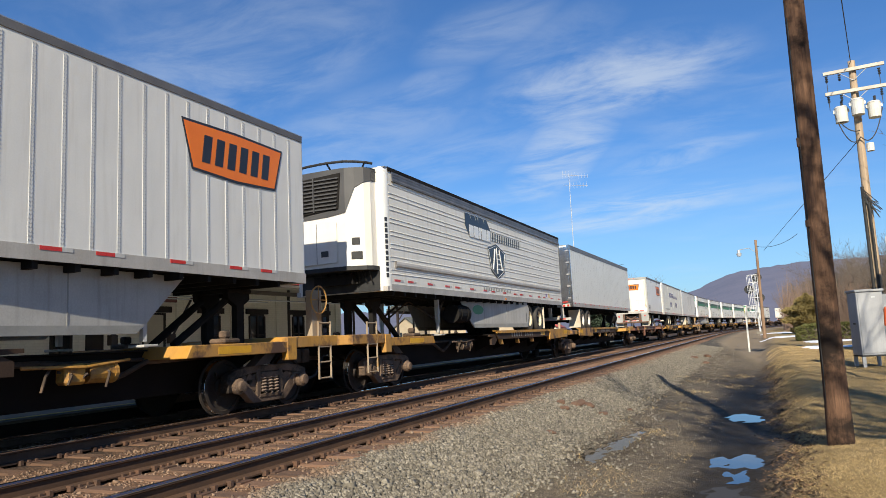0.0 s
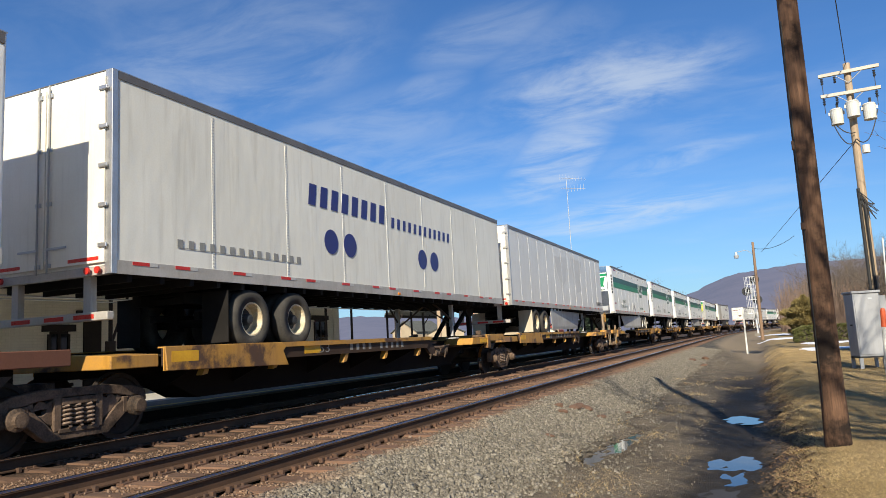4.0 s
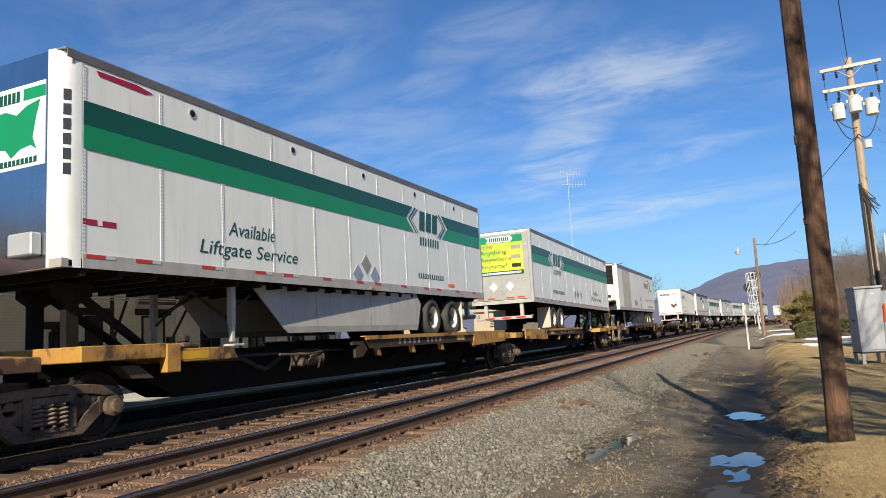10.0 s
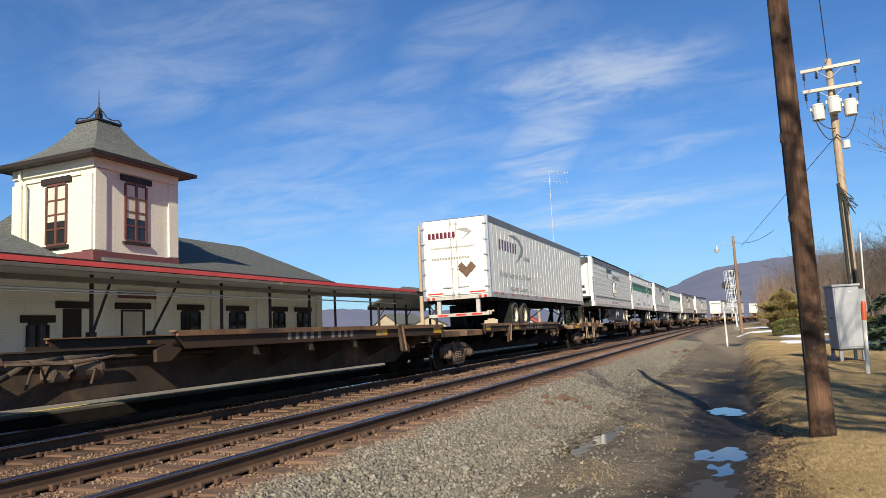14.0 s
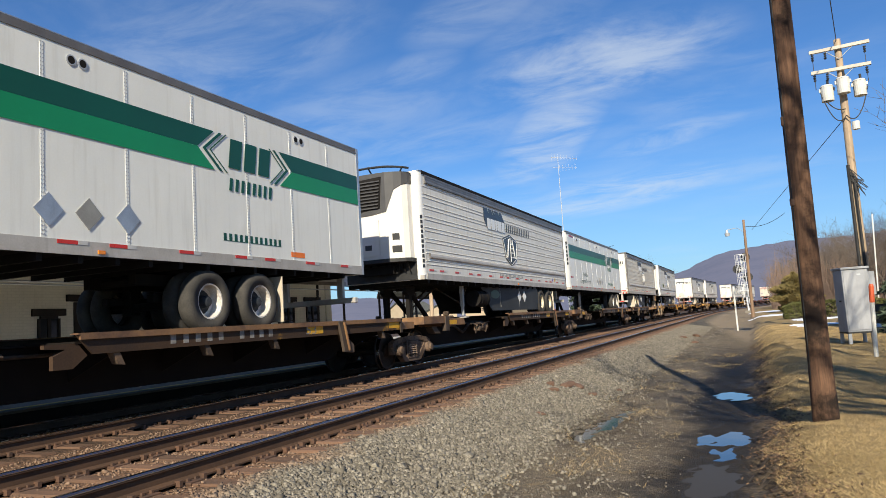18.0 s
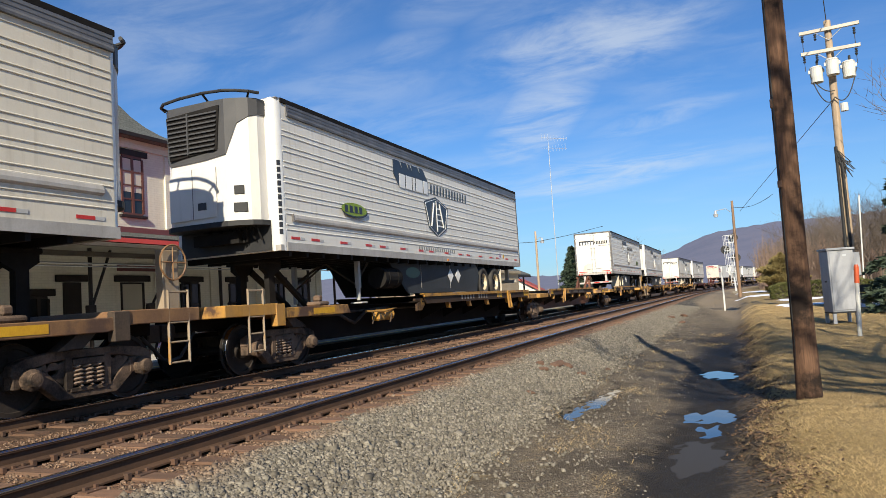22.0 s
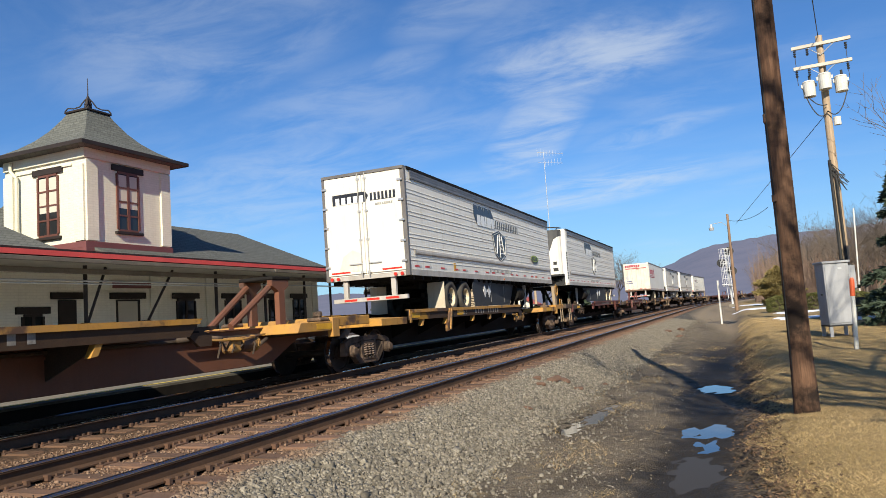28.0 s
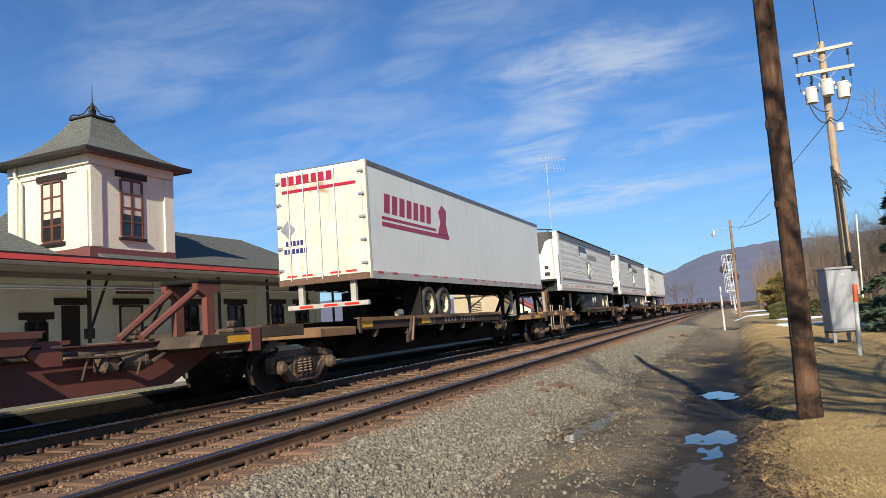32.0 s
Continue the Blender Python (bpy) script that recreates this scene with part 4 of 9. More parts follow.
def rim_mesh(material):
    bm = lathe([(0.295, -0.12), (0.295, 0.118), (0.272, 0.118), (0.262, 0.05), (0.252, -0.07), (0.16, -0.09), (0.10, -0.09)], 24)
    for k in range(5):
        a = k * math.tau / 5
        c = Vector((-0.084, 0.2 * math.cos(a), 0.2 * math.sin(a)))
        tube(bm, c, c + Vector((0.004, 0, 0)), 0.035, n=8)
    return shared("rim", bm, material)


M_RIM = {"rim_cream": rim_mesh("rim_cream"), "rim_white": rim_mesh("rim_white")}
M_HUB = shared("hub", lathe([(0.205, -0.034), (0.20, -0.026), (0.12, -0.02), (0.105, 0.07), (0.085, 0.12), (0.05, 0.135)], 16), "skirt_dark")
M_TAPE_RED = shared("reflector", boxes((0, 0.006, 0, 0.30, 0, 0.052)), "tape_red")
M_TAPE_WHITE = shared("reflector", boxes((0, 0.006, 0, 0.15, 0, 0.052)), "tape_white")
M_HINGE = shared("hinge", boxes((-0.09, 0.07, -0.03, 0, -0.03, 0.03)), "aluminium", 0.006)


def diamond(w, h, material):
    return shared("hazard_placard", slab(bmesh.new(), [(-w / 2, 0), (0, -h / 2), (w / 2, 0), (0, h / 2)], 0, 0.012), material)


M_PLACARD = {"sticker_grey": diamond(0.42, 0.44, "sticker_grey"), "aluminium": diamond(0.42, 0.44, "aluminium"), "sticker_white": diamond(0.4, 0.42, "sticker_white")}


def decal(root, name, y0, y1, z0, z1, material, label="", depth=0.004, x=W + 0.001, pts=None):
    """A flat sticker on the side that faces the near track."""
    bm = slab(bmesh.new(), pts or [(y0, z0), (y1, z0), (y1, z1), (y0, z1)], x, x + depth)
    return part(name, bm, material, root, label)


def comb(a, b, z0, z1, count, fill):
    """The outline of a row of upright bars on a thin foot line."""
    step, foot = (b - a) / count, z0 + 0.07 * (z1 - z0)
    pts = [(a, z0), (a + (count - 1 + fill) * step, z0)]
    for k in range(count - 1, -1, -1):
        pts += [(a + (k + fill) * step, z1), (a + k * step, z1)]
        if k:
            pts += [(a + k * step, foot), (a + (k - 1 + fill) * step, foot)]
    return pts


BAR_MESHES = {}


def letter_bars(root, y0, y1, z0, z1, count, material, label, x=W + 0.001, fill=0.72, name="wordmark"):
    """A word that is not spelled out: plain bars of its size, each on its own where they are tall."""
    if z1 - z0 < 0.2:
        return part(name, slab(bmesh.new(), comb(y0, y1, z0, z1, count, fill), x, x + 0.004), material, root, label)
    step, hgt = (y1 - y0) / count, z1 - z0
    key = (round(step, 3), round(hgt, 3), fill, material)
    if key not in BAR_MESHES:
        w, lean = step * fill, hgt * 0.14
        BAR_MESHES[key] = shared(name, slab(bmesh.new(), [(0, 0), (w, 0), (w + lean, hgt), (lean, hgt)], 0, 0.004), material)
    for k in range(count):
        ob = piece(name, BAR_MESHES[key], root, pose(x, y0 + k * step, z0))
        if k == 0:
            tagged(ob, label)


def end_bars(root, y, x0, x1, z0, z1, count, material, label="", fill=0.72, name="wordmark"):
    return part(name, slab_y(bmesh.new(), comb(x0, x1, z0, z1, count, fill), y - 0.004, y), material, root, label)


def side_text(root, text, y, z, h, w, material, slant=0.0, label=""):
    m = Matrix.Translation((W + 0.006, y, z)) @ Matrix(((0, 0, 1, 0), (1, 0, 0, 0), (0, 1, 0, 0), (0, 0, 0, 1)))
    return writing(text, material, root, m, h, w, label, slant=slant)


def end_text(root, text, x, y, z, h, w, material, label=""):
    m = Matrix.Translation((x, y, z)) @ Matrix(((1, 0, 0, 0), (0, 0, -1, 0), (0, 1, 0, 0), (0, 0, 0, 1)))
    return writing(text, material, root, m, h, w, label)


def add_wheels(root, ys, rim="rim_cream"):
    for k, y in enumerate(ys):
        part("axle", tubes(((-1.1, y, 1.68), (1.1, y, 1.68), 0.075), n=8), "frame_black", root)
        for sx in (1, -1):
            for inner in (0, 1):
                wh = piece("wheel", M_TYRE, root, pose(sx * (1.12 - 0.33 * inner), y, 1.68, 0, 0, 0 if sx > 0 else 180))
                tagged(wh, "black rubber truck tyre")
                if not inner:
                    piece("rim", M_RIM[rim], wh)
                    piece("hub", M_HUB, wh, pose(-0.05, 0, 0))
        for sx in (1, -1):
            part("spring_hanger", boxes((sx * 0.5 - 0.06, sx * 0.5 + 0.06, y - 0.55, y + 0.55, 1.72, 1.84), (sx * 0.5 - 0.1, sx * 0.5 + 0.1, y - 0.1, y + 0.1, 1.55, 2.0)), "frame_black", root)
    a, b = min(ys) - 0.9, max(ys) + 0.9
    part("slider_frame", boxes((0.42, 0.56, a, b, 1.98, 2.16), (-0.56, -0.42, a, b, 1.98, 2.16), (-0.42, 0.42, a + 0.2, a + 0.3, 2.0, 2.1), (-0.42, 0.42, b - 0.3, b - 0.2, 2.0, 2.1)), "frame_black", root)


TOE = 0.34


def lean_in(v, sx, L, N, u0, u1):
    """Draw a skirt's corner in towards the middle, most at the nose end."""
    u = abs(v.co.y - N(0))
    v.co.x -= sx * TOE * (u1 - u) / (u1 - u0)
    return True


def trailer(name, label, L, nose_left, paint, rib="seams", pitch=1.24, rim="rim_cream", reefer=False, skirt=None, doors="swing", nose_skin=None,
            wheels=(3.1, 4.35), rail="rail_dark", top=TOP, tape_step=1.3, post="aluminium", skirt_u=(5.2, 11.2), corners=0.0, seams=True, rail_h=0.13, corner_mat="stainless"):
    """A road trailer; local y runs from its left end at 0 to L, z is above the rails."""
    root = thing(name, label, "trailer", "trailers on the train")
    N = (lambda u: u) if nose_left else (lambda u: L - u)     # distance from the nose
    sgn = 1 if nose_left else -1
    lo = lambda a, b: (min(N(a), N(b)), max(N(a), N(b)))
    # body with rounded nose corners
    r = corners or 0.06
    out = []
    for k in range(7):
        a = math.pi / 2 * k / 6
        out.append((W - r + r * math.sin(a), N(r - r * math.cos(a))))
    outline = out[::1] + [(W, N(L))] + [(-W, N(L))] + [(-x, y) for x, y in out[::-1]]
    bm = bmesh.new()
    p = [bm.verts.new((x, y, FLOOR + 0.12)) for x, y in outline]
    q = [bm.verts.new((x, y, top - 0.02)) for x, y in outline]
    for k in range(len(p)):
        j = (k + 1) % len(p)
        bm.faces.new((p[k], p[j], q[j], q[k]))
    bm.faces.new(p)
    bm.faces.new(q)
    bmesh.ops.recalc_face_normals(bm, faces=bm.faces[:])
    body = part("body", bm, paint, root)
    e = 0.012
    ribbed = rib == "corrugated"
    if ribbed:
        for sx in (1, -1):
            tr = part("top_rail", slab_y(bmesh.new(), [(sx * W, top - 0.33), (sx * (W + 0.045), top - 0.325), (sx * (W + 0.05), top - 0.29), (sx * (W + 0.028), top - 0.25), (sx * (W + 0.022), top - 0.05), (sx * W, top - 0.05)], 0.35, L - 0.06), "rail_face", root, "grey ridged upper rail")
            part("roof_edge", boxes((*sorted((sx * (W - 0.05), sx * (W + 0.026))), 0.16, L - 0.02, top - 0.085, top + 0.012)), "frame_black", tr, "black roof edge", bevel=0.006)
            for dz in (0.13, 0.20) if sx > 0 else ():
                part("rail_groove", boxes((*sorted((sx * (W + 0.024), sx * (W + 0.032))), 0.4, L - 0.08, top - dz - 0.012, top - dz)), "rail_dark", tr)
        part("rear_header", boxes((-W, W, *lo(L - 0.12, L + 0.01), top - 0.019, top)), rail, root)
    else:
        part("top_rail", boxes((W, W + e, 0.05, L - 0.05, top - rail_h, top - 0.015), (-W - e, -W, 0.05, L - 0.05, top - rail_h, top - 0.015), (-W, W, *lo(L - 0.12, L + 0.01), top - 0.019, top)), rail, root, bevel=0.003)
    part("roof", boxes((-W - e, W + e, 0.02, L - 0.02, top - 0.0148, top)), "aluminium", root)
    part("bottom_rail", boxes((W, W + e, corners + 0.02, L - 0.02, FLOOR, FLOOR + (0.165 if ribbed else 0.19)), (-W - e, -W, corners + 0.02, L - 0.02, FLOOR, FLOOR + (0.165 if ribbed else 0.19)), (-W, W, *lo(L - 0.1, L), FLOOR, FLOOR + 0.115), (-W, W, *lo(0, 0.1), FLOOR, FLOOR + 0.115)), "dull_rail", root, "dull aluminium lower rail")
    part("floor", boxes((-W + 0.02, W - 0.02, 0.1, L - 0.1, FLOOR + 0.02, FLOOR + 0.1)), "frame_black", root)
    cb = bmesh.new()
    for k in range(int(L / 0.6)):
        box(cb, -W + 0.03, W - 0.03, 0.3 + k * 0.6, 0.38 + k * 0.6, FLOOR - 0.1, FLOOR + 0.02)
    part("underframe", cb, "frame_black", root, kind="stuff")
    # wall pattern on both sides
    bm = bmesh.new()
    if rib == "corrugated":
        a, b = sorted((N(corners + 0.03), N(L - 0.1)))
        for sx in (1, -1):
            for z in [4.885] + [4.672 - 0.3115 * k + d for k in range(6) for d in (0, -0.1)] + [2.80, 2.70]:
                slab_y(bm, [(sx * W, z + 0.012), (sx * (W + 0.013), z + 0.001), (sx * (W + 0.012), z - 0.008), (sx * W, z - 0.013)], a, b)
            band = part("rub_rail", slab_y(bmesh.new(), [(sx * W, 3.015), (sx * (W + 0.022), 3.0), (sx * (W + 0.045), 2.945), (sx * (W + 0.045), 2.895), (sx * (W + 0.02), 2.868), (sx * W, 2.862)], 0.42, L - 0.3), "dull_rail", root, "dull metal rub rail")
            part("rail_cap", boxes((*sorted((sx * W, sx * (W + 0.046))), 0.40, 0.42, 2.862, 3.01)), "rail_dark", band)
        part("side_ribs", bm, paint, root, "long horizontal corrugations")
    else:
        n = int(L / pitch) if pitch < L else 0
        for sx in (1, -1):
            for k in range(1, n + 1 if seams else 1):
                y = N(L - k * pitch) if L - k * pitch > 0.2 else None
                if y is not None:
                    box(bm, *sorted((sx * W, sx * (W + 0.004))), y - 0.026, y + 0.026, FLOOR + 0.19, top - 0.2)
        if n and seams:
            part("side_seams", bm, paint, root, "upright riveted panel joints", kind="stuff")
        bm = bmesh.new()
        for k in range(1, n + 1):
            if L - k * pitch > 0.2:
                for side in ((-0.016, 0.016) if seams else (0.0,)):
                    y = N(L - k * pitch) + side
                    for j in range(48):
                        z = FLOOR + 0.24 + j * 0.053
                        box(bm, W + 0.004, W + 0.010, y - 0.007, y + 0.007, z - 0.007, z + 0.007)
        if n:
            part("rivets", bm, "aluminium" if seams else "sticker_grey", root, kind="stuff")
    # reflector strips
    k, y = 0, 0.35
    while y < L - 0.4:
        piece("reflector", M_TAPE_RED, root, pose(W + (0.001 if ribbed else e), y, FLOOR + (0.235 if ribbed else 0.135)))
        piece("reflector", M_TAPE_WHITE, root, pose(W + (0.001 if ribbed else e), y + 0.31, FLOOR + (0.235 if ribbed else 0.135)))
        y += tape_step * (1 if k % 3 else 0.62)
        k += 1
    for sx in (1, -1):
        part("marker_lamp", boxes((*sorted((sx * (W + 0.012), sx * (W + 0.03))), L * 0.52, L * 0.52 + 0.11, FLOOR + 0.03, FLOOR + 0.08)), "lamp_amber", root, "small amber side lamp")
    # corner posts
    for sx in (1, -1):
        xa, xb = sorted((sx * (W - 0.12), sx * (W + 0.014)))
        part("corner_post", boxes((xa, xb, *lo(L - 0.09, L + 0.012), FLOOR, top)), post, root, bevel=0.006)
    # doors
    yd = N(L) + sgn * 0.012
    y0, y1 = sorted((yd, yd + sgn * 0.03))
    ye = yd + sgn * 0.03
    if doors == "swing":
        for sx in (-1, 1):
            xa, xb = sorted((sx * 0.012, sx * (W - 0.1)))
            dr = part("door", boxes((xa, xb, y0, y1, FLOOR + 0.16, top - 0.1)), "white_door" if post != "stainless" else "stainless", root, "white rear door" if post != "stainless" else "polished steel rear door", bevel=0.006)
            for k in range(5):
                z = FLOOR + 0.4 + k * 0.56
                h = piece("hinge", M_HINGE, dr, pose(sx * (W - 0.1), ye, z, 0, 0, 0 if nose_left is False else 180))
            for rx in (0.11,):
                part("lock_rod", tubes(((sx * rx, ye + sgn * 0.03, FLOOR + 0.08), (sx * rx, ye + sgn * 0.03, top - 0.05), 0.014), n=8), "rear_grey", dr)
            for z in (FLOOR + 0.2, FLOOR + 1.1, FLOOR + 1.9, top - 0.2):
                part("rod_keeper", boxes((min(sx * 0.06, sx * 0.16), max(sx * 0.06, sx * 0.16), *sorted((ye, ye + sgn * 0.025)), z - 0.03, z + 0.03)), "galvanised", dr)
            part("latch_handle", boxes((min(sx * 0.1, sx * 0.5), max(sx * 0.1, sx * 0.5), *sorted((ye + sgn * 0.03, ye + sgn * 0.045)), FLOOR + 0.42, FLOOR + 0.45)), "galvanised", dr)
            for k in range(2):
                part("lamp", tubes(((sx * (W - 0.2 - 0.2 * k), ye, FLOOR + 0.06), (sx * (W - 0.2 - 0.2 * k), ye + sgn * 0.03, FLOOR + 0.06), 0.05), n=12), "tape_red", root)
            part("rear_tape", boxes((min(sx * 0.5, sx * 1.1), max(sx * 0.5, sx * 1.1), *sorted((ye, ye + sgn * 0.004)), FLOOR + 0.2, FLOOR + 0.25)), "tape_red", dr)
    else:
        dr = part("roll_door", boxes((-W + 0.1, W - 0.1, y0, y1, FLOOR + 0.16, top - 0.12)), doors, root, "roll-up rear door")
        for k in range(1, 6 if doors != "rusty_door" else 1):
            z = FLOOR + 0.16 + k * 0.43
            part("door_joint", boxes((-W + 0.11, W - 0.11, *sorted((ye, ye + sgn * 0.005)), z - 0.008, z + 0.008)), "galvanised", dr)
        for x in (-1.05, -0.6, 0.2, 0.65):
            part("rear_tape", boxes((x, x + 0.3, *sorted((ye, ye + sgn * 0.004)), FLOOR + 0.2, FLOOR + 0.25)), "tape_red", dr)
    # rear bumper
    yb = N(L - 0.12)
    bp = part("bumper", boxes((-1.15, 1.15, yb - 0.06, yb + 0.06, 1.66, 1.78)), "dull_rail", root, "rear bumper bar with red tape", bevel=0.01)
    for sx in (-0.75, 0.75):
        part("bumper_post", boxes((sx - 0.07, sx + 0.07, yb - 0.05, yb + 0.05, 1.78, FLOOR)), "dull_rail", bp)
    for sx in (-0.8, -0.1, 0.5):
        part("bumper_tape", boxes((sx, sx + 0.4, *sorted((yb + sgn * 0.06, yb + sgn * 0.064)), 1.69, 1.75)), "tape_red", bp)
    # undercarriage
    add_wheels(root, [N(L - w) for w in wheels], rim)
    for sx in (1, -1):
        part("mud_flap", boxes((sx * 0.98 - 0.28, sx * 0.98 + 0.28, *lo(L - min(wheels) + 0.62, L - min(wheels) + 0.64), 1.3, 2.15)), "flap_cream" if paint != "dirty_paint" and doors != "rusty_door" else "frame_black", root, "mud flap hanging behind the wheels")
        leg = part("landing_leg", boxes((sx * 0.9 - 0.055, sx * 0.9 + 0.055, N(3.6) - 0.055, N(3.6) + 0.055, 1.55, FLOOR + 0.02), (sx * 0.9 - 0.04, sx * 0.9 + 0.04, N(3.6) - 0.04, N(3.6) + 0.04, 1.26, 1.55)), "skirt_grey", root, "grey landing leg with a foot plate", bevel=0.006)
        part("foot", boxes((sx * 0.9 - 0.16, sx * 0.9 + 0.16, N(3.6) - 0.14, N(3.6) + 0.14, 1.18, 1.22)), "skirt_grey", leg, bevel=0.01)
        part("leg_brace", tubes(((sx * 0.9, N(3.6), 1.75), (sx * 0.7, N(4.6), FLOOR), 0.03), ((sx * 0.9, N(3.6), 1.6), (0, N(3.6), 2.2), 0.025), n=6), "dull_steel", leg)
    part("king_pin", tubes(((0, N(0.9), 2.05), (0, N(0.9), FLOOR + 0.03), 0.05), n=10), "frame_black", root)
    if skirt:
        u0, u1 = skirt_u
        for sx in (1, -1):
            xa, xb = sorted((sx * (W - 0.05), sx * (W - 0.025)))
            toe = lambda bm: [lean_in(v, sx, L, N, u0, u1) for v in bm.verts] and bm
            sk = part("side_skirt", toe(slab(bmesh.new(), [(N(u0), 2.27), (N(u1 - 0.22), 2.27), (N(u1), 2.02), (N(u1 - 0.2), 1.42), (N(u0 + 0.9), 1.45)], xa, xb)), skirt, root, "aerodynamic side skirt panel")
            part("skirt_edge", toe(slab(bmesh.new(), [(N(u0 + 0.86), 1.5), (N(u1 - 0.18), 1.5), (N(u1 - 0.22), 1.36), (N(u0 + 1.0), 1.38)], xa - 0.004, xb + 0.004)), "sticker_grey" if skirt != "skirt_dark" else "skirt_dark", sk)
            for f in (0.3, 0.62) if sx > 0 else ():
                u = u0 + (u1 - u0) * f
                part("skirt_joint", toe(slab(bmesh.new(), [(N(u), 2.26), (N(u + 0.02), 2.26), (N(u + 0.02), 1.5), (N(u), 1.5)], xa - 0.006, xb + 0.006)), "sticker_grey", sk)
    # nose
    if corners:
        for sx in (1, -1):
            bm = bmesh.new()
            rr = corners + 0.006
            pa = [(sx * (W - corners + rr * math.sin(a)), N(corners - rr * math.cos(a))) for a in (math.pi / 2 * k / 6 for k in range(7))]
            lo_v = [bm.verts.new((x, y, FLOOR)) for x, y in pa]
            hi_v = [bm.verts.new((x, y, top)) for x, y in pa]
            for k in range(6):
                bm.faces.new((lo_v[k], lo_v[k + 1], hi_v[k + 1], hi_v[k]))
            part("nose_corner", bm, corner_mat, root, "rounded metal corner panel", smooth=True)
    if nose_skin:
        part("nose_panel", boxes((-W + max(corners, 0.02), W - max(corners, 0.02), *lo(-0.008, 0), FLOOR + 0.01, top - 0.02)), nose_skin, root)
    if reefer or seams is False:
        part("fuel_tank", tubes(((0.92, N(4.55), 1.8), (0.92, N(5.5), 1.8), 0.27), ((0.92, N(4.75), 1.8), (0.92, N(4.79), 1.8), 0.285), ((0.92, N(5.25), 1.8), (0.92, N(5.29), 1.8), 0.285), n=18), "frame_black", root, "round dark fuel tank in straps")
    if reefer:
        add_reefer(root, N, sgn, top, paint == "dirty_paint")
    root["length"] = L
    return root


def add_reefer(root, N, sgn, top, slim=False):
    """A refrigeration unit on the nose."""
    plan = [(-1.05, 0.0), (-1.05, 0.26), (-0.98, 0.42), (-0.82, 0.53), (-0.4, 0.56), (0.1, 0.57), (0.52, 0.55), (0.74, 0.47), (0.93, 0.36), (1.03, 0.22), (1.05, 0.0)]
    grow = lambda k: [(x * (1 + k / 1.05), d * (1 + k / 0.57)) for x, d in plan]

    def shell(pts, low, high):
        """An upright skin along the plan; low and high give its edges point by point."""
        bm = bmesh.new()
        a = [bm.verts.new((x, N(-d), z)) for (x, d), z in zip(pts, low)]
        b = [bm.verts.new((x, N(-d), z)) for (x, d), z in zip(pts, high)]
        for k in range(len(pts) - 1):
            bm.faces.new((a[k], a[k + 1], b[k + 1], b[k]))
        bm.faces.new(a)
        bm.faces.new(b)
        bmesh.ops.recalc_face_normals(bm, faces=bm.faces[:])
        return bm

    n = len(plan)
    unit = part("refrigeration_unit", shell(plan, [FLOOR + 0.60] * n, [top - 0.10] * n), "reefer_white", root, "white refrigeration unit")
    yf = N(-0.58)
    f0 = lambda d: sorted((yf, yf - sgn * d))
    # dark cover round the top, cut away on the near corner
    cut = [0.5, 0.6, 1.1, 1.22, 1.22, 1.2, 1.14, 0.55, 0.42, 0.38, 0.36] if not slim else [1.2, 1.25, 1.28, 1.3, 1.3, 1.3, 1.3, 1.26, 1.2, 1.1, 1.05]
    cover = part("upper_cover", shell(grow(0.02), [top - c for c in cut], [top - 0.06] * n), "reefer_dark" if not slim else "reefer_white", unit, "dark upper cover" if not slim else "white upper cover")
    def on_corner(t0, t1, z0, z1, out0, out1, ends=(6, 9)):
        """A plate on the slanting near corner of the unit."""
        (ax, ad), (bx, bd) = plan[ends[0]], plan[ends[1]]
        bm = bmesh.new()
        ring = []
        for off in (out0, out1):
            for t, z in ((t0, z0), (t1, z0), (t1, z1), (t0, z1)):
                ring.append(bm.verts.new((ax + (bx - ax) * t + off * 0.55, N(-(ad + (bd - ad) * t + off * 0.83)), z)))
        for f in ((0, 1, 2, 3), (4, 5, 6, 7), (0, 1, 5, 4), (1, 2, 6, 5), (2, 3, 7, 6), (3, 0, 4, 7)):
            bm.faces.new([ring[q] for q in f])
        bmesh.ops.recalc_face_normals(bm, faces=bm.faces[:])
        return bm

    if slim:
        part("grille", on_corner(0.02, 0.98, top - 1.30, top - 0.12, 0.03, 0.10), "frame_black", unit, "black grille in four fields", bevel=0.02)
        for k in range(4):
            part("grille_rib", on_corner(0.04, 0.86, top - 0.44 - 0.27 * k, top - 0.40 - 0.27 * k, 0.10, 0.13), "grille_black", unit)
        part("dark_band", boxes((-0.9, 0.5, *f0(0.03), top - 1.36, top - 1.26)), "rail_dark", unit)
        part("grille", boxes((-0.86, -0.06, *f0(0.02), top - 1.12, top - 0.2)), "reefer_white", unit, bevel=0.01)
        part("pipe_frame", tubes(((0.50, N(-0.74), FLOOR + 0.55), (0.50, N(-0.74), top + 0.02), 0.035), ((-1.0, N(-0.66), top + 0.02), (0.50, N(-0.74), top + 0.02), 0.035), ((0.50, N(-0.74), top + 0.02), (1.18, N(-0.05), top - 0.02), 0.035), ((0.50, N(-0.74), FLOOR + 0.56), (1.14, N(-0.2), FLOOR + 0.56), 0.03), n=8), "tan_steel", unit, "tan metal guard frame")
        part("side_guard", boxes((-1.04, -0.92, *sorted((N(-0.30), N(-0.62))), FLOOR + 0.9, top - 0.1)), "aluminium", unit, bevel=0.015)
    else:
        part("grille", slab_y(bmesh.new(), [(-0.86, top - 0.24), (0.44, top - 0.17), (0.36, top - 1.04), (-0.80, top - 1.12)], *f0(0.03)), "frame_black", unit, "black air grille", bevel=0.01)
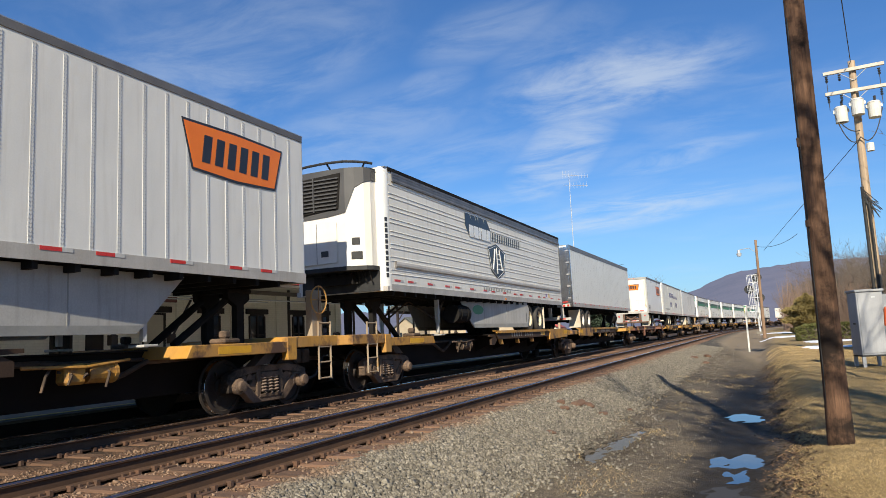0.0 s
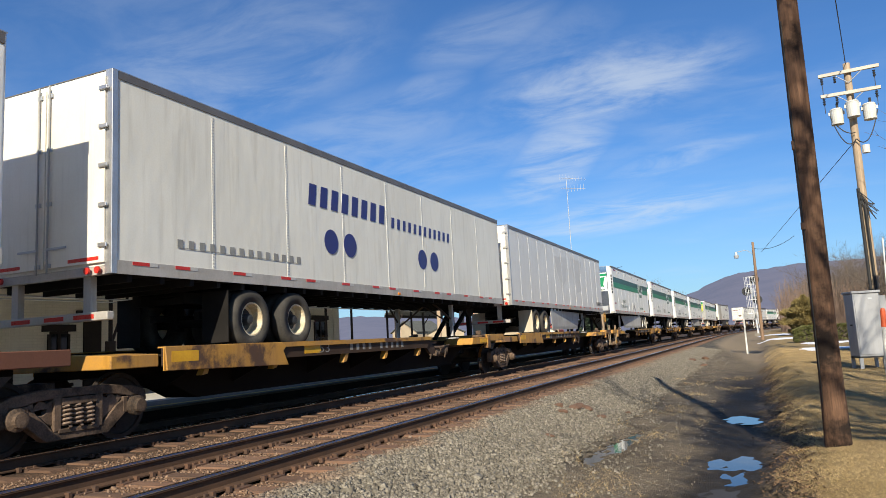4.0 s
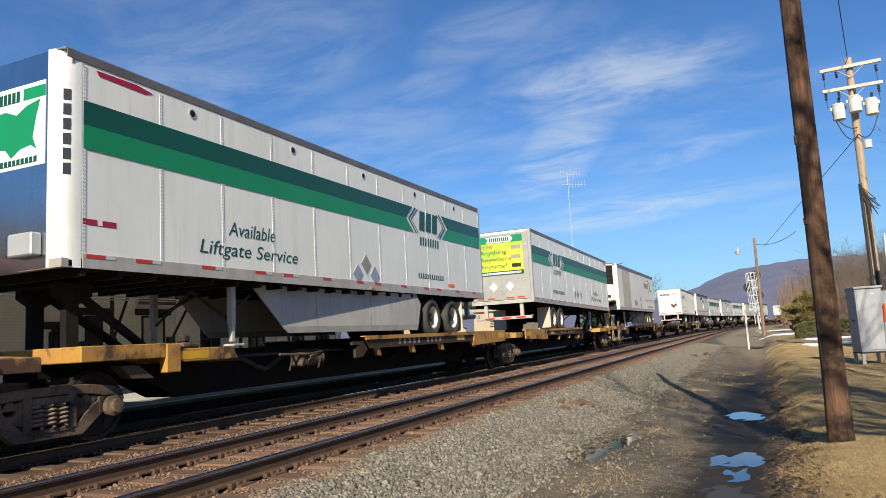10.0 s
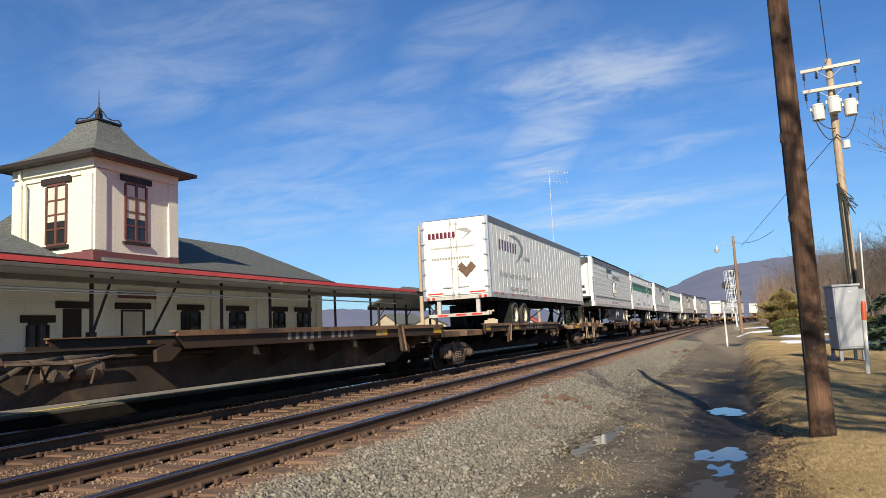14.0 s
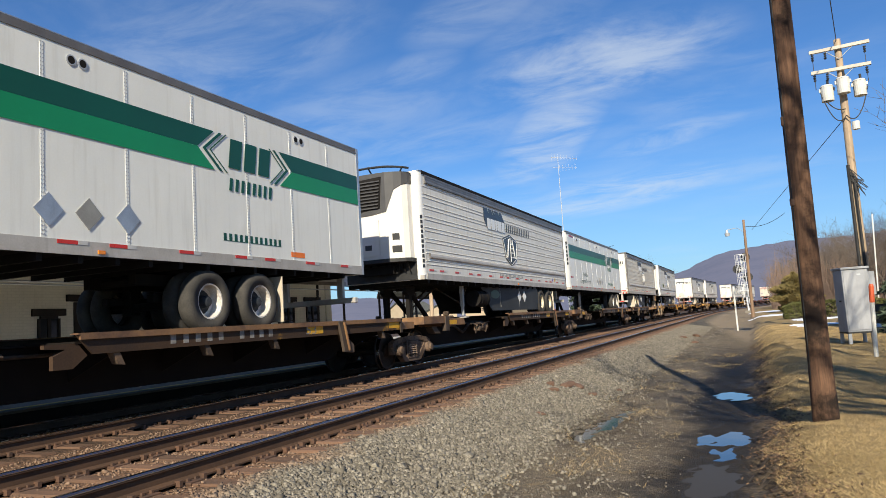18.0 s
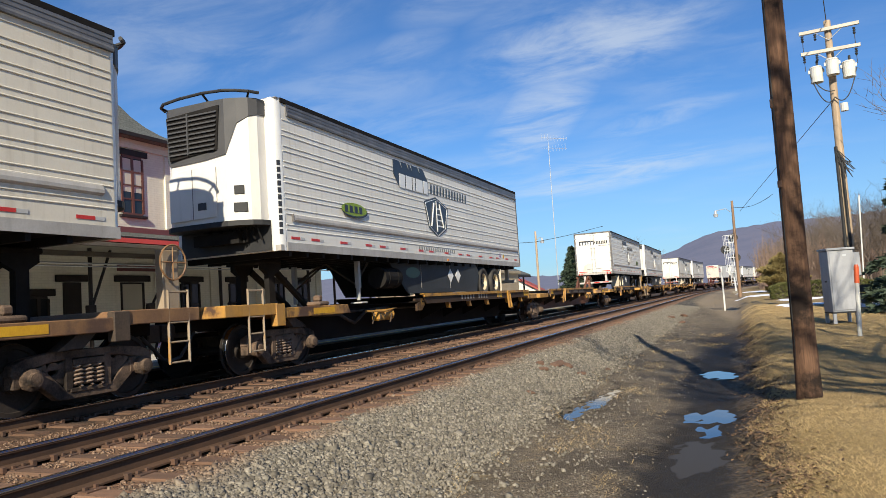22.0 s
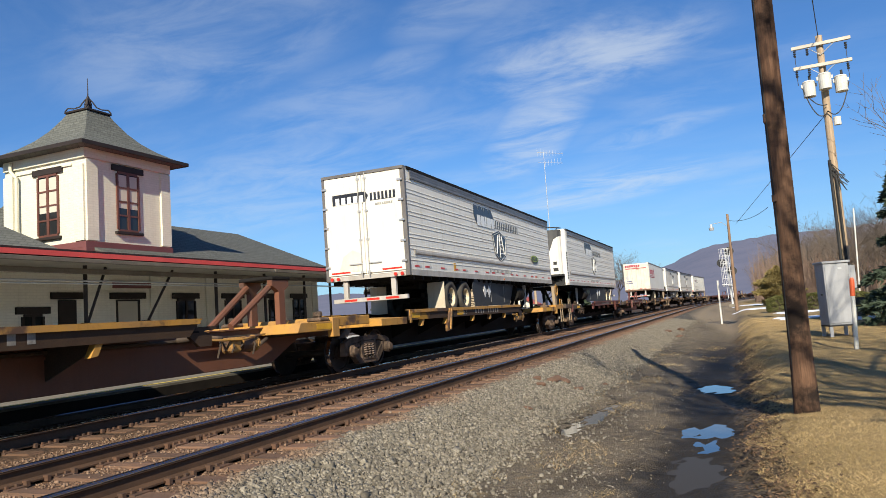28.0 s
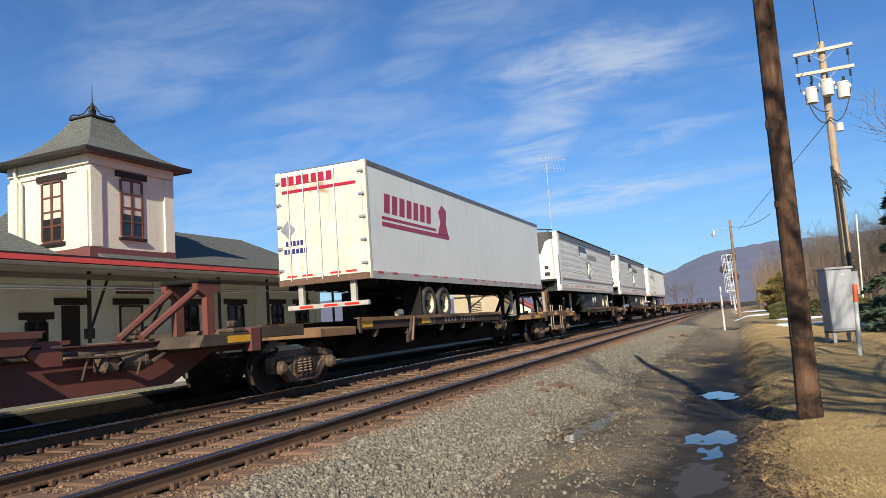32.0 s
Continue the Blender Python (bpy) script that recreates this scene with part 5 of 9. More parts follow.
        part("front_panel", slab_y(bmesh.new(), [(-0.84, FLOOR + 0.68), (0.30, FLOOR + 0.70), (0.30, top - 1.34), (-0.1, top - 1.30), (-0.7, top - 1.36), (-0.84, top - 1.5)], *f0(0.022)), "reefer_white", unit, "white service door", bevel=0.008)
    for k in range(0 if slim else 9):
        z = top - 0.30 - k * 0.09
        xs = (-0.82 + 0.006 * k, 0.40 - 0.01 * k)
        part("grille_slat", slab(bmesh.new(), [(yf - sgn * 0.028, z + 0.03), (yf - sgn * 0.065, z), (yf - sgn * 0.065, z - 0.014), (yf - sgn * 0.028, z + 0.012)], *xs), "reefer_dark", unit)
    if not slim:
        part("grille_bar", boxes((-0.32, -0.29, *f0(0.07), top - 1.06, top - 0.24)), "reefer_dark", unit)
    part("panel_seam", boxes((-0.27, -0.255, *f0(0.026), FLOOR + 0.70, top - 1.34)), "rail_dark", unit)
    part("dark_label", boxes((-0.14, 0.06, *f0(0.03), FLOOR + 0.86, FLOOR + 1.0)), "sticker_black", unit)
    # control boxes on the near corner
    for t0, t1, z0, z1 in ((0.30, 0.72, FLOOR + 1.10, FLOOR + 1.27), (0.26, 0.84, FLOOR + 0.76, FLOOR + 0.94))[1 if slim else 0:]:
        part("display", on_corner(t0, t1, z0, z1, 0.0, 0.035, (6, 8)), "grille_black", unit, "small dark control panel", bevel=0.006)
    part("lower_bumper", shell(grow(0.05), [FLOOR + 0.50] * n, [FLOOR + 0.598] * n), "grille_black", unit, "black lower bumper ledge")
    # bowed guard rail over the top
    rail = grow(0.10)[1:-1]
    pts = [(x, N(-d), top + 0.015 + 0.075 * (1 - (x / 1.2) ** 2)) for x, d in rail]
    bm = bmesh.new()
    for a, b in zip(pts, pts[1:]):
        tube(bm, a, b, 0.032, n=8)
    if slim:
        bm.free()
    else:
        part("top_guard", bm, "grille_black", unit, "bowed black guard rail")
        for k in (1, 4, 7):
            part("guard_stay", tubes((pts[k], (plan[k + 1][0] * 0.9, N(-plan[k + 1][1] * 0.7), top - 0.08), 0.022), n=6), "grille_black", unit)
    if not slim:
        part("maker_plate", on_corner(0.30, 0.70, top - 0.30, top - 0.20, 0.02, 0.035, (7, 9)), "sticker_purple", unit, "small purple plate", bevel=0.008)
        end = on_corner(0.30, 0.62, FLOOR + 1.62, FLOOR + 1.66, 0.0, 0.012, (6, 8))
        part("unit_number", end, "sticker_grey", unit)
    hoses = bmesh.new()
    for k in range(4):
        x = -0.3 + 0.25 * k
        tube(hoses, (x, N(-0.1), FLOOR + 0.5), (x + 0.1, N(-0.14), FLOOR + 0.2), 0.03, n=6)
    for k in range(7):
        x = 0.42 + 0.08 * k
        tube(hoses, (x, N(-0.22), FLOOR + 0.5), (x + 0.06 * (-1) ** k, N(-0.12), FLOOR + 0.22 + 0.03 * (k % 3)), 0.018, n=5)
    box(hoses, -0.6, 0.5, *sorted((N(-0.02), N(-0.25))), FLOOR + 0.2, FLOOR + 0.42)
    part("nose_base", boxes((-1.1, 1.1, *sorted((N(-0.003), N(-0.03))), FLOOR + 0.02, FLOOR + 0.6)), "grille_black", root, "dark lower nose panel")
    part("hose_box", hoses, "frame_black", root, "tangled black hoses")
    if slim:
        for sx in (1, -1):
            part("nose_corner", boxes((min(sx * 1.1, sx * (W + 0.012)), max(sx * 1.1, sx * (W + 0.012)), *sorted((N(-0.012), N(0.16))), FLOOR, top)), "white_door", root, "stained cream corner post", bevel=0.03)
        bm = bmesh.new()
        for k in range(11):
            if k != 4:
                box(bm, W + 0.0125, W + 0.015, N(0.075) - 0.04, N(0.075) + 0.04, 4.92 - k * 0.19, 5.04 - k * 0.19)
        part("unit_code", bm, "sticker_grey", root, "upright column of grey bars", kind="stuff")


# ---- liveries ----
def slab_logo(root, y):
    """Black slab lettering block, a row of dark bars and a shield, on a ribbed side."""
    x = W + 0.0135
    zb, zt = 4.19, 4.55
    bars = [(y + 0.30, 0.36), (y + 0.71, 0.38), (y + 1.14, 0.16), (y + 1.35, 0.46), (y + 1.86, 0.30)]
    edge = [(y + 0.30, zb), (y, zb + 0.30), (y, zt + 0.33)]
    for k, (a, w) in enumerate(bars):
        edge += [(a - 0.28 + w, zt + 0.33)]
        edge += [(a + w - 0.12, zt + 0.14)] if k < 4 else [(a + w + 0.06, zt), (a + w + 0.05, zb)]
        if k < 4:
            edge += [(bars[k + 1][0] - 0.24, zt + 0.33)]
    decal(root, "emblem_block", 0, 0, 0, 0, "sticker_black", "black shaded block of an emblem", x=x, pts=edge)
    for a, w in bars:
        decal(root, "block_bar", 0, 0, 0, 0, "sticker_white", "pale bar of the emblem block", x=x + 0.0055, pts=[(a + 0.02, zb - 0.01), (a + w, zb - 0.02), (a + w + 0.02, zt - 0.01), (a + 0.03, zt)])
    letter_bars(root, y + 2.35, y + 5.4, 4.24, 4.52, 13, "sticker_black", "row of slim black bars", x=x, fill=0.42)
    sh = [(y + 1.85, 3.97), (y + 2.7, 4.17), (y + 3.62, 3.92), (y + 3.42, 3.24), (y + 2.75, 2.96), (y + 2.1, 3.24)]
    decal(root, "shield", 0, 0, 0, 0, "sticker_black", "black shield emblem with white road marks", x=x, pts=sh)
    cy, cz = y + 2.74, 3.58
    rim_pts = [(cy + (a - cy) * 0.9, cz + (b - cz) * 0.9) for a, b in sh]
    bm = bmesh.new()
    for k in range(6):
        a, b = rim_pts[k], rim_pts[(k + 1) % 6]
        tube(bm, (x + 0.006, *a), (x + 0.006, *b), 0.009, n=4)
    for t0, t1, w in (((y + 2.3, 3.28), (y + 2.55, 3.98), 0.03), ((y + 2.72, 3.15), (y + 2.72, 4.05), 0.02), ((y + 3.2, 3.3), (y + 2.95, 3.98), 0.03)):
        tube(bm, (x + 0.005, *t0), (x + 0.005, *t1), w, n=4)
    for k in range(4):
        z = 3.3 + k * 0.17
        box(bm, x + 0.004, x + 0.008, y + 2.74, y + 3.16 - k * 0.05, z, z + 0.04)
    part("shield_mark", bm, "sticker_white", root, kind="stuff")
    letter_bars(root, y + 1.35, y + 4.1, 2.56, 2.66, 17, "sticker_grey", "small line of grey bars", x=W + 0.001, fill=0.55)


def chevron_livery(root, y_logo, L):
    """Two-tone green band, chevrons and words."""
    x, zc, h = W + 0.008, 4.21, 0.33
    p, q = y_logo - 0.20, y_logo + 2.15          # tips of the two arrows
    for z0, z1, mat, label in ((zc - h, zc, "sticker_green", "bright green band"), (zc + 0.002, zc + h, "sticker_dark_green", "dark green band")):
        k0, k1 = abs(z0 - zc), abs(z1 - zc)
        decal(root, mat.replace("sticker_", "") + "_band", 0, 0, 0, 0, mat, label, x=W + 0.007, pts=[(0.3 if y_logo > 5 else 0.1, z0), (p - 0.12 + 1.2 * k0, z0), (p - 0.12 + 1.2 * k1, z1), (0.3 if y_logo > 5 else 0.1, z1)])
        decal(root, mat.replace("sticker_", "") + "_band", 0, 0, 0, 0, mat, label, x=W + 0.007, pts=[(q + 0.12 - 1.2 * k0, z0), (L - 0.1, z0), (L - 0.1, z1), (q + 0.12 - 1.2 * k1, z1)])
    for tip, sg in ((p, 1), (q, -1)):
        for off, wide, mat in ((0.0, 0.075, "sticker_dark_green"), (0.16, 0.035, "sticker_dark_green")):
            a, b = tip + sg * off, tip + sg * (off + wide)
            decal(root, "chevron", 0, 0, 0, 0, mat, x=x, pts=[(a + sg * 0.40, zc + h), (a, zc), (a + sg * 0.40, zc - h), (b + sg * 0.40, zc - h), (b, zc), (b + sg * 0.40, zc + h)])
    letter_bars(root, y_logo + 0.42, y_logo + 1.62, 3.98, 4.50, 3, "sticker_dark_green", "dark green emblem bars", x=x, fill=0.78)
    letter_bars(root, y_logo + 0.42, y_logo + 1.66, 3.58, 3.80, 8, "sticker_dark_green", "row of small green bars", x=x, fill=0.5)


def green_band_trailer(nose_left, skirted=False, axles=(2.45, 3.8)):
    L = 14.95 if nose_left else 15.05
    root = trailer("semi_trailer", "white trailer with two-tone green band and steel nose", L, nose_left, "white_paint", pitch=1.33, rim="rim_white", nose_skin="stainless" if nose_left else None, corners=0.28 if nose_left else 0.0, corner_mat="nose_silver",
                   wheels=axles if nose_left else (2.95, 4.15), doors="rear_grey" if not nose_left else "swing", post="rear_grey" if not nose_left else "aluminium", skirt="skirt_grey" if skirted else None, skirt_u=(4.1, 10.4))
    if nose_left:
        chevron_livery(root, 10.05, L)
        side_text(root, "Available", 3.1, 3.02, 0.24, 1.25, "sticker_dark_green", 0.2, "dark green words")
        side_text(root, "Liftgate Service", 2.43, 2.60, 0.30, 2.6, "sticker_dark_green", 0.2, "dark green words")
        letter_bars(root, 10.3, 11.95, 2.70, 2.83, 12, "sticker_dark_green", "small line of green bars", fill=0.5)
        for k, y in enumerate((7.25, 7.62, 8.0) if skirted else (7.05, 7.65, 8.3)):
            piece("hazard_placard", M_PLACARD["sticker_grey" if k == 1 else "aluminium"], root, pose(W + 0.001, y, (2.62, 2.86, 2.62)[k] if skirted else 2.84))
        for y in ((2.3, 4.98, 7.66, 10.3, 12.9) if skirted else (2.2, 2.38, 7.4, 7.58, 12.5, 12.68)):
            vt = part("side_vent", tubes(((W, y, 4.90), (W + 0.012, y, 4.90), 0.075), n=14), "galvanised", root, "small round air vent")
            part("vent_hole", tubes(((W + 0.012, y, 4.90), (W + 0.0135, y, 4.90), 0.055), n=14), "frame_black", vt)
        decal(root, "orange_tag", L - 2.75, L - 2.3, 2.53, 2.63, "sticker_orange", "small orange tag")
        # sign on the nose
        y = -0.009
        part("nose_sign", boxes((-0.93, 0.98, y - 0.005, y, 3.66, 4.80)), "sticker_white", root, "white sign with a green map")
        part("sign_band", boxes((-0.93, -0.35, y - 0.008, y - 0.005, 4.58, 4.74), (0.55, 0.98, y - 0.008, y - 0.005, 4.58, 4.74)), "sticker_green", root)
        end_bars(root, y - 0.006, -0.28, 0.5, 4.58, 4.73, 9, "sticker_dark_green")
        shape = [(-0.25, 4.45), (0.2, 4.48), (0.42, 4.40), (0.62, 4.5), (0.88, 4.55), (0.8, 4.3), (0.74, 4.05), (0.82, 3.88), (0.7, 3.95), (0.5, 3.92), (0.32, 3.82), (0.2, 3.95), (-0.02, 3.98), (-0.22, 4.08), (-0.28, 4.28)]
        part("sign_map", slab_y(bmesh.new(), shape, y - 0.009, y - 0.005), "sticker_green", root, "green map outline")
        for z, t in ((4.36, "ONE CALL -"), (4.18, "ONE CARRIER")):
            end_text(root, t, -0.86, y - 0.007, z, 0.12, 0.58, "sticker_dark_green")
        for z, t in ((4.02, "1-2 DAY SERVICE..."), (3.88, "TO ALL POINTS DIRECT")):
            end_text(root, t, -0.86, y - 0.007, z, 0.085, 0.6, "sticker_grey")
        end_bars(root, y - 0.006, -0.86, -0.2, 3.71, 3.79, 10, "sticker_dark_green")
        end_bars(root, y - 0.006, 0.1, 0.85, 3.71, 3.79, 9, "sticker_dark_green")
        letter_bars(root, 0.30, 0.92, 2.86, 2.94, 2, "sticker_red", "small red badge")
        for k in range(3):
            part("nose_placard", slab_y(bmesh.new(), [(-0.95 + 0.36 * k, 2.92), (-0.8 + 0.36 * k, 2.72), (-0.65 + 0.36 * k, 2.92), (-0.8 + 0.36 * k, 3.12)], y - 0.012, y), "galvanised", root)
        part("air_box", boxes((0.45, 0.95, y - 0.16, y, 2.45, 2.75)), "galvanised", root, "brake hose connection box", bevel=0.02)
        end = bmesh.new()
        for k in range(6):
            box(end, 0, 0.004, -0.045, 0.045, 4.50 - k * 0.2, 4.65 - k * 0.2)
            box(end, 0.004, 0.006, -0.018, 0.045, 4.555 - k * 0.2, 4.60 - k * 0.2)
        code = part("unit_code", end, "sticker_black", root, "upright column of black bars", kind="stuff")
        code.matrix_basis = pose(W - 0.28 + 0.287 * math.sin(0.9), 0.28 - 0.287 * math.cos(0.9), 0, 0, 0, -38)
        decal(root, "maker_badge", 0, 0, 0, 0, "sticker_red", "small red maker badge", x=W + 0.002, pts=[(0.5, 5.02), (0.55, 4.95), (1.35, 4.93), (1.5, 4.98), (1.2, 5.03)])
    else:
        chevron_livery(root, 2.8, L)
        decal(root, "maker_badge", 0, 0, 0, 0, "sticker_red", "small red maker badge", x=W + 0.002, pts=[(L - 0.75, 5.02), (L - 0.65, 4.93), (L - 0.12, 4.92), (L - 0.12, 5.02)])
        side_text(root, "Available", 10.86, 3.02, 0.22, 1.2, "sticker_dark_green", 0.2)
        side_text(root, "Liftgate Service", 10.35, 2.66, 0.26, 2.44, "sticker_dark_green", 0.2)
        letter_bars(root, 2.95, 4.9, 2.76, 2.9, 12, "sticker_dark_green", "small line of green bars", fill=0.5)
        for k, y in enumerate((6.86, 7.4, 8.06)):
            piece("hazard_placard", M_PLACARD["sticker_grey" if k == 1 else "aluminium"], root, pose(W + 0.001, y, 2.9))
        y = -0.046
        part("rear_sign", boxes((-1.0, 0.98, y - 0.005, y, 3.42, 5.0)), "sign_lime", root, "yellow and green sign on the rear door")
        part("sign_band", boxes((-1.0, 0.98, y - 0.008, y - 0.0052, 4.72, 5.0)), "sticker_green", root)
        part("sign_flash", slab_y(bmesh.new(), [(-0.55, 4.74), (0.5, 4.74), (0.6, 4.86), (0.5, 4.98), (-0.55, 4.98), (-0.45, 4.86)], y - 0.01, y - 0.0082), "sticker_white", root)
        end_bars(root, y - 0.010, -0.4, 0.45, 4.78, 4.94, 10, "sticker_dark_green")
        end_text(root, "WE SHIP", -0.85, y - 0.007, 4.52, 0.13, 0.6, "sticker_red")
        for k, t in enumerate(("Anything", "Anywhere", "Anytime!")):
            end_text(root, t, -0.85, y - 0.007, 4.22 - k * 0.28, 0.22, (1.15, 1.35, 1.15)[k], "sticker_dark_green")
        part("sign_foot", boxes((-1.0, 0.98, y - 0.008, y - 0.0052, 3.42, 3.58)), "sticker_dark_green", root)
        end_bars(root, y - 0.009, -0.9, 0.9, 3.46, 3.54, 22, "sticker_white")
        for k, z in enumerate((4.48, 4.1, 3.75)):
            part("sign_vehicle", boxes((0.5, 0.88, y - 0.008, y - 0.0052, z - 0.05, z + 0.1)), "sticker_grey" if k < 2 else "sticker_black", root)
        for sx in (-0.32, 0.37):
            part("rear_placard", slab_y(bmesh.new(), [(sx - 0.18, 2.96), (sx, 2.77), (sx + 0.18, 2.96), (sx, 3.15)], y - 0.012, y), "sticker_white", root)
    return root


def shield_trailer(nose_left, skirt="skirt_dark", paint="ribbed_paint", mark=None):
    L = 16.15
    root = trailer("refrigerated_trailer", ("white" if paint == "ribbed_paint" else "yellowed beige") + " ribbed refrigerated trailer with a black shield emblem", L, nose_left, paint, "corrugated", rim="rim_cream", reefer=True, skirt=skirt, tape_step=1.15, wheels=(3.55, 4.85) if skirt == "skirt_grey" else (3.1, 4.35), top=5.30, corners=0.17 if nose_left else 0.10, corner_mat="nose_silver", nose_skin="reefer_white", post="rail_dark")
    skirt_x = lambda u: W - 0.02 - TOE * (11.2 - u) / 6.0
    slab_logo(root, 5.05 if nose_left else 5.5)
    if mark:
        oval = [(mark + 0.60 * math.cos(k * math.tau / 24), 3.33 + 0.165 * math.sin(k * math.tau / 24)) for k in range(24)]
        decal(root, "oval_mark", 0, 0, 0, 0, "sticker_black", "lime green oval with a black shadow edge", x=W + 0.036, pts=[(y + 0.03, z - 0.025) for y, z in oval])
        decal(root, "oval_face", 0, 0, 0, 0, "oval_lime", x=W + 0.040, pts=[(mark + (y - mark) * 0.96, 3.33 + (z - 3.33) * 0.9) for y, z in oval])
        letter_bars(root, mark - 0.44, mark + 0.44, 3.25, 3.41, 4, "sticker_black", "row of black bars", x=W + 0.0445, fill=0.6)
    if nose_left:
        bm = bmesh.new()
        for k in range(11):
            box(bm, 0, 0.004, -0.035, 0.035, 3.95 - k * 0.135, 4.05 - k * 0.135)
        code = part("unit_code", bm, "sticker_black", root, "upright column of black bars", kind="stuff")
        code.matrix_basis = pose(W - 0.17 + 0.178 * math.sin(0.95), 0.17 - 0.178 * math.cos(0.95), 0, 0, 0, -36)
        part("yellow_label", boxes((W + 0.001, W + 0.005, 13.95, 14.1, 2.55, 2.72)), "reflector_yellow", root)
        part("purple_label", boxes((W + 0.001, W + 0.005, 13.55, 13.68, 2.58, 2.72)), "sticker_purple", root)
        bm = bmesh.new()
        bm.faces.new([bm.verts.new((skirt_x(6.52 + 0.42 * math.cos(k * math.tau / 20)) + 0.006, 6.52 + 0.42 * math.cos(k * math.tau / 20), 1.95 + 0.15 * math.sin(k * math.tau / 20))) for k in range(20)])
        part("skirt_emblem", bm, "sticker_dark_green" if skirt == "skirt_dark" else "sticker_green", root, "green oval on the skirt")
        for k in range(2 if skirt == "skirt_dark" else 0):
            piece("skirt_placard", M_PLACARD["sticker_white"], root, pose(skirt_x(8.95 + 0.55 * k), 8.95 + 0.55 * k, 1.88, 0, 0, -3))
    else:
        y = -0.046
        part("door_header", boxes((-W, W, y - 0.004, y + 0.03, 5.215, 5.302)), "rail_dark", root, "dark header over the doors", bevel=0.006)
        part("door_stain", slab_y(bmesh.new(), [(-0.85, 2.55), (-0.1, 2.5), (-0.12, 3.0), (-0.4, 3.12), (-0.7, 2.95)], y - 0.002, y), "rusty_door", root, "scuffed rusty patch on the door")
        part("door_block", slab_y(bmesh.new(), [(-0.95, 4.42), (-0.95, 4.72), (0.1, 4.72), (0.2, 4.6), (0.1, 4.42)], y - 0.004, y), "sticker_black", root, "black emblem block on the doors")
        end_bars(root, y - 0.005, -0.85, 0.1, 4.42, 4.62, 5, "sticker_white", fill=0.66)
        end_bars(root, y, 0.25, 1.08, 4.44, 4.66, 7, "sticker_black", fill=0.6)
        end_bars(root, y, 0.4, 0.95, 4.3, 4.36, 8, "sticker_grey")
        part("yellow_label", boxes((W + 0.001, W + 0.005, 3.3, 3.5, 2.50, 2.74)), "reflector_yellow", root)
        for k in range(2):
            piece("skirt_placard", M_PLACARD["sticker_white"], root, pose(skirt_x(9.75 - 0.55 * k), 6.4 + 0.55 * k, 1.88, 0, 0, 3))
    return root


def orange_badge(root, y0, y1, z0, z1):
    """An orange badge with a black edge."""
    k = 0.06
    m = (z0 + z1) / 2
    pts = [(y0, z1), ((y0 + y1) / 2, z1 + 0.03), (y1, z1), (y1 - 0.22, z0 + 0.02), ((y0 + y1) / 2, z0 - 0.03), (y0 + 0.22, z0 + 0.02)]
    decal(root, "badge_edge", 0, 0, 0, 0, "sticker_black", "black edged orange badge", x=W + 0.007, pts=pts)
    c = ((y0 + y1) / 2, m)
    inner = [(c[0] + (a - c[0]) * 0.965, c[1] + (b - c[1]) * 0.90) for a, b in pts]
    decal(root, "badge", 0, 0, 0, 0, "sticker_orange", x=W + 0.0112, pts=inner)
    w = y1 - y0
    letter_bars(root, y0 + 0.17 * w, y1 - 0.13 * w, z0 + 0.22 * (z1 - z0), z1 - 0.22 * (z1 - z0), 6, "sticker_black", "row of black bars", x=W + 0.0155, fill=0.62)


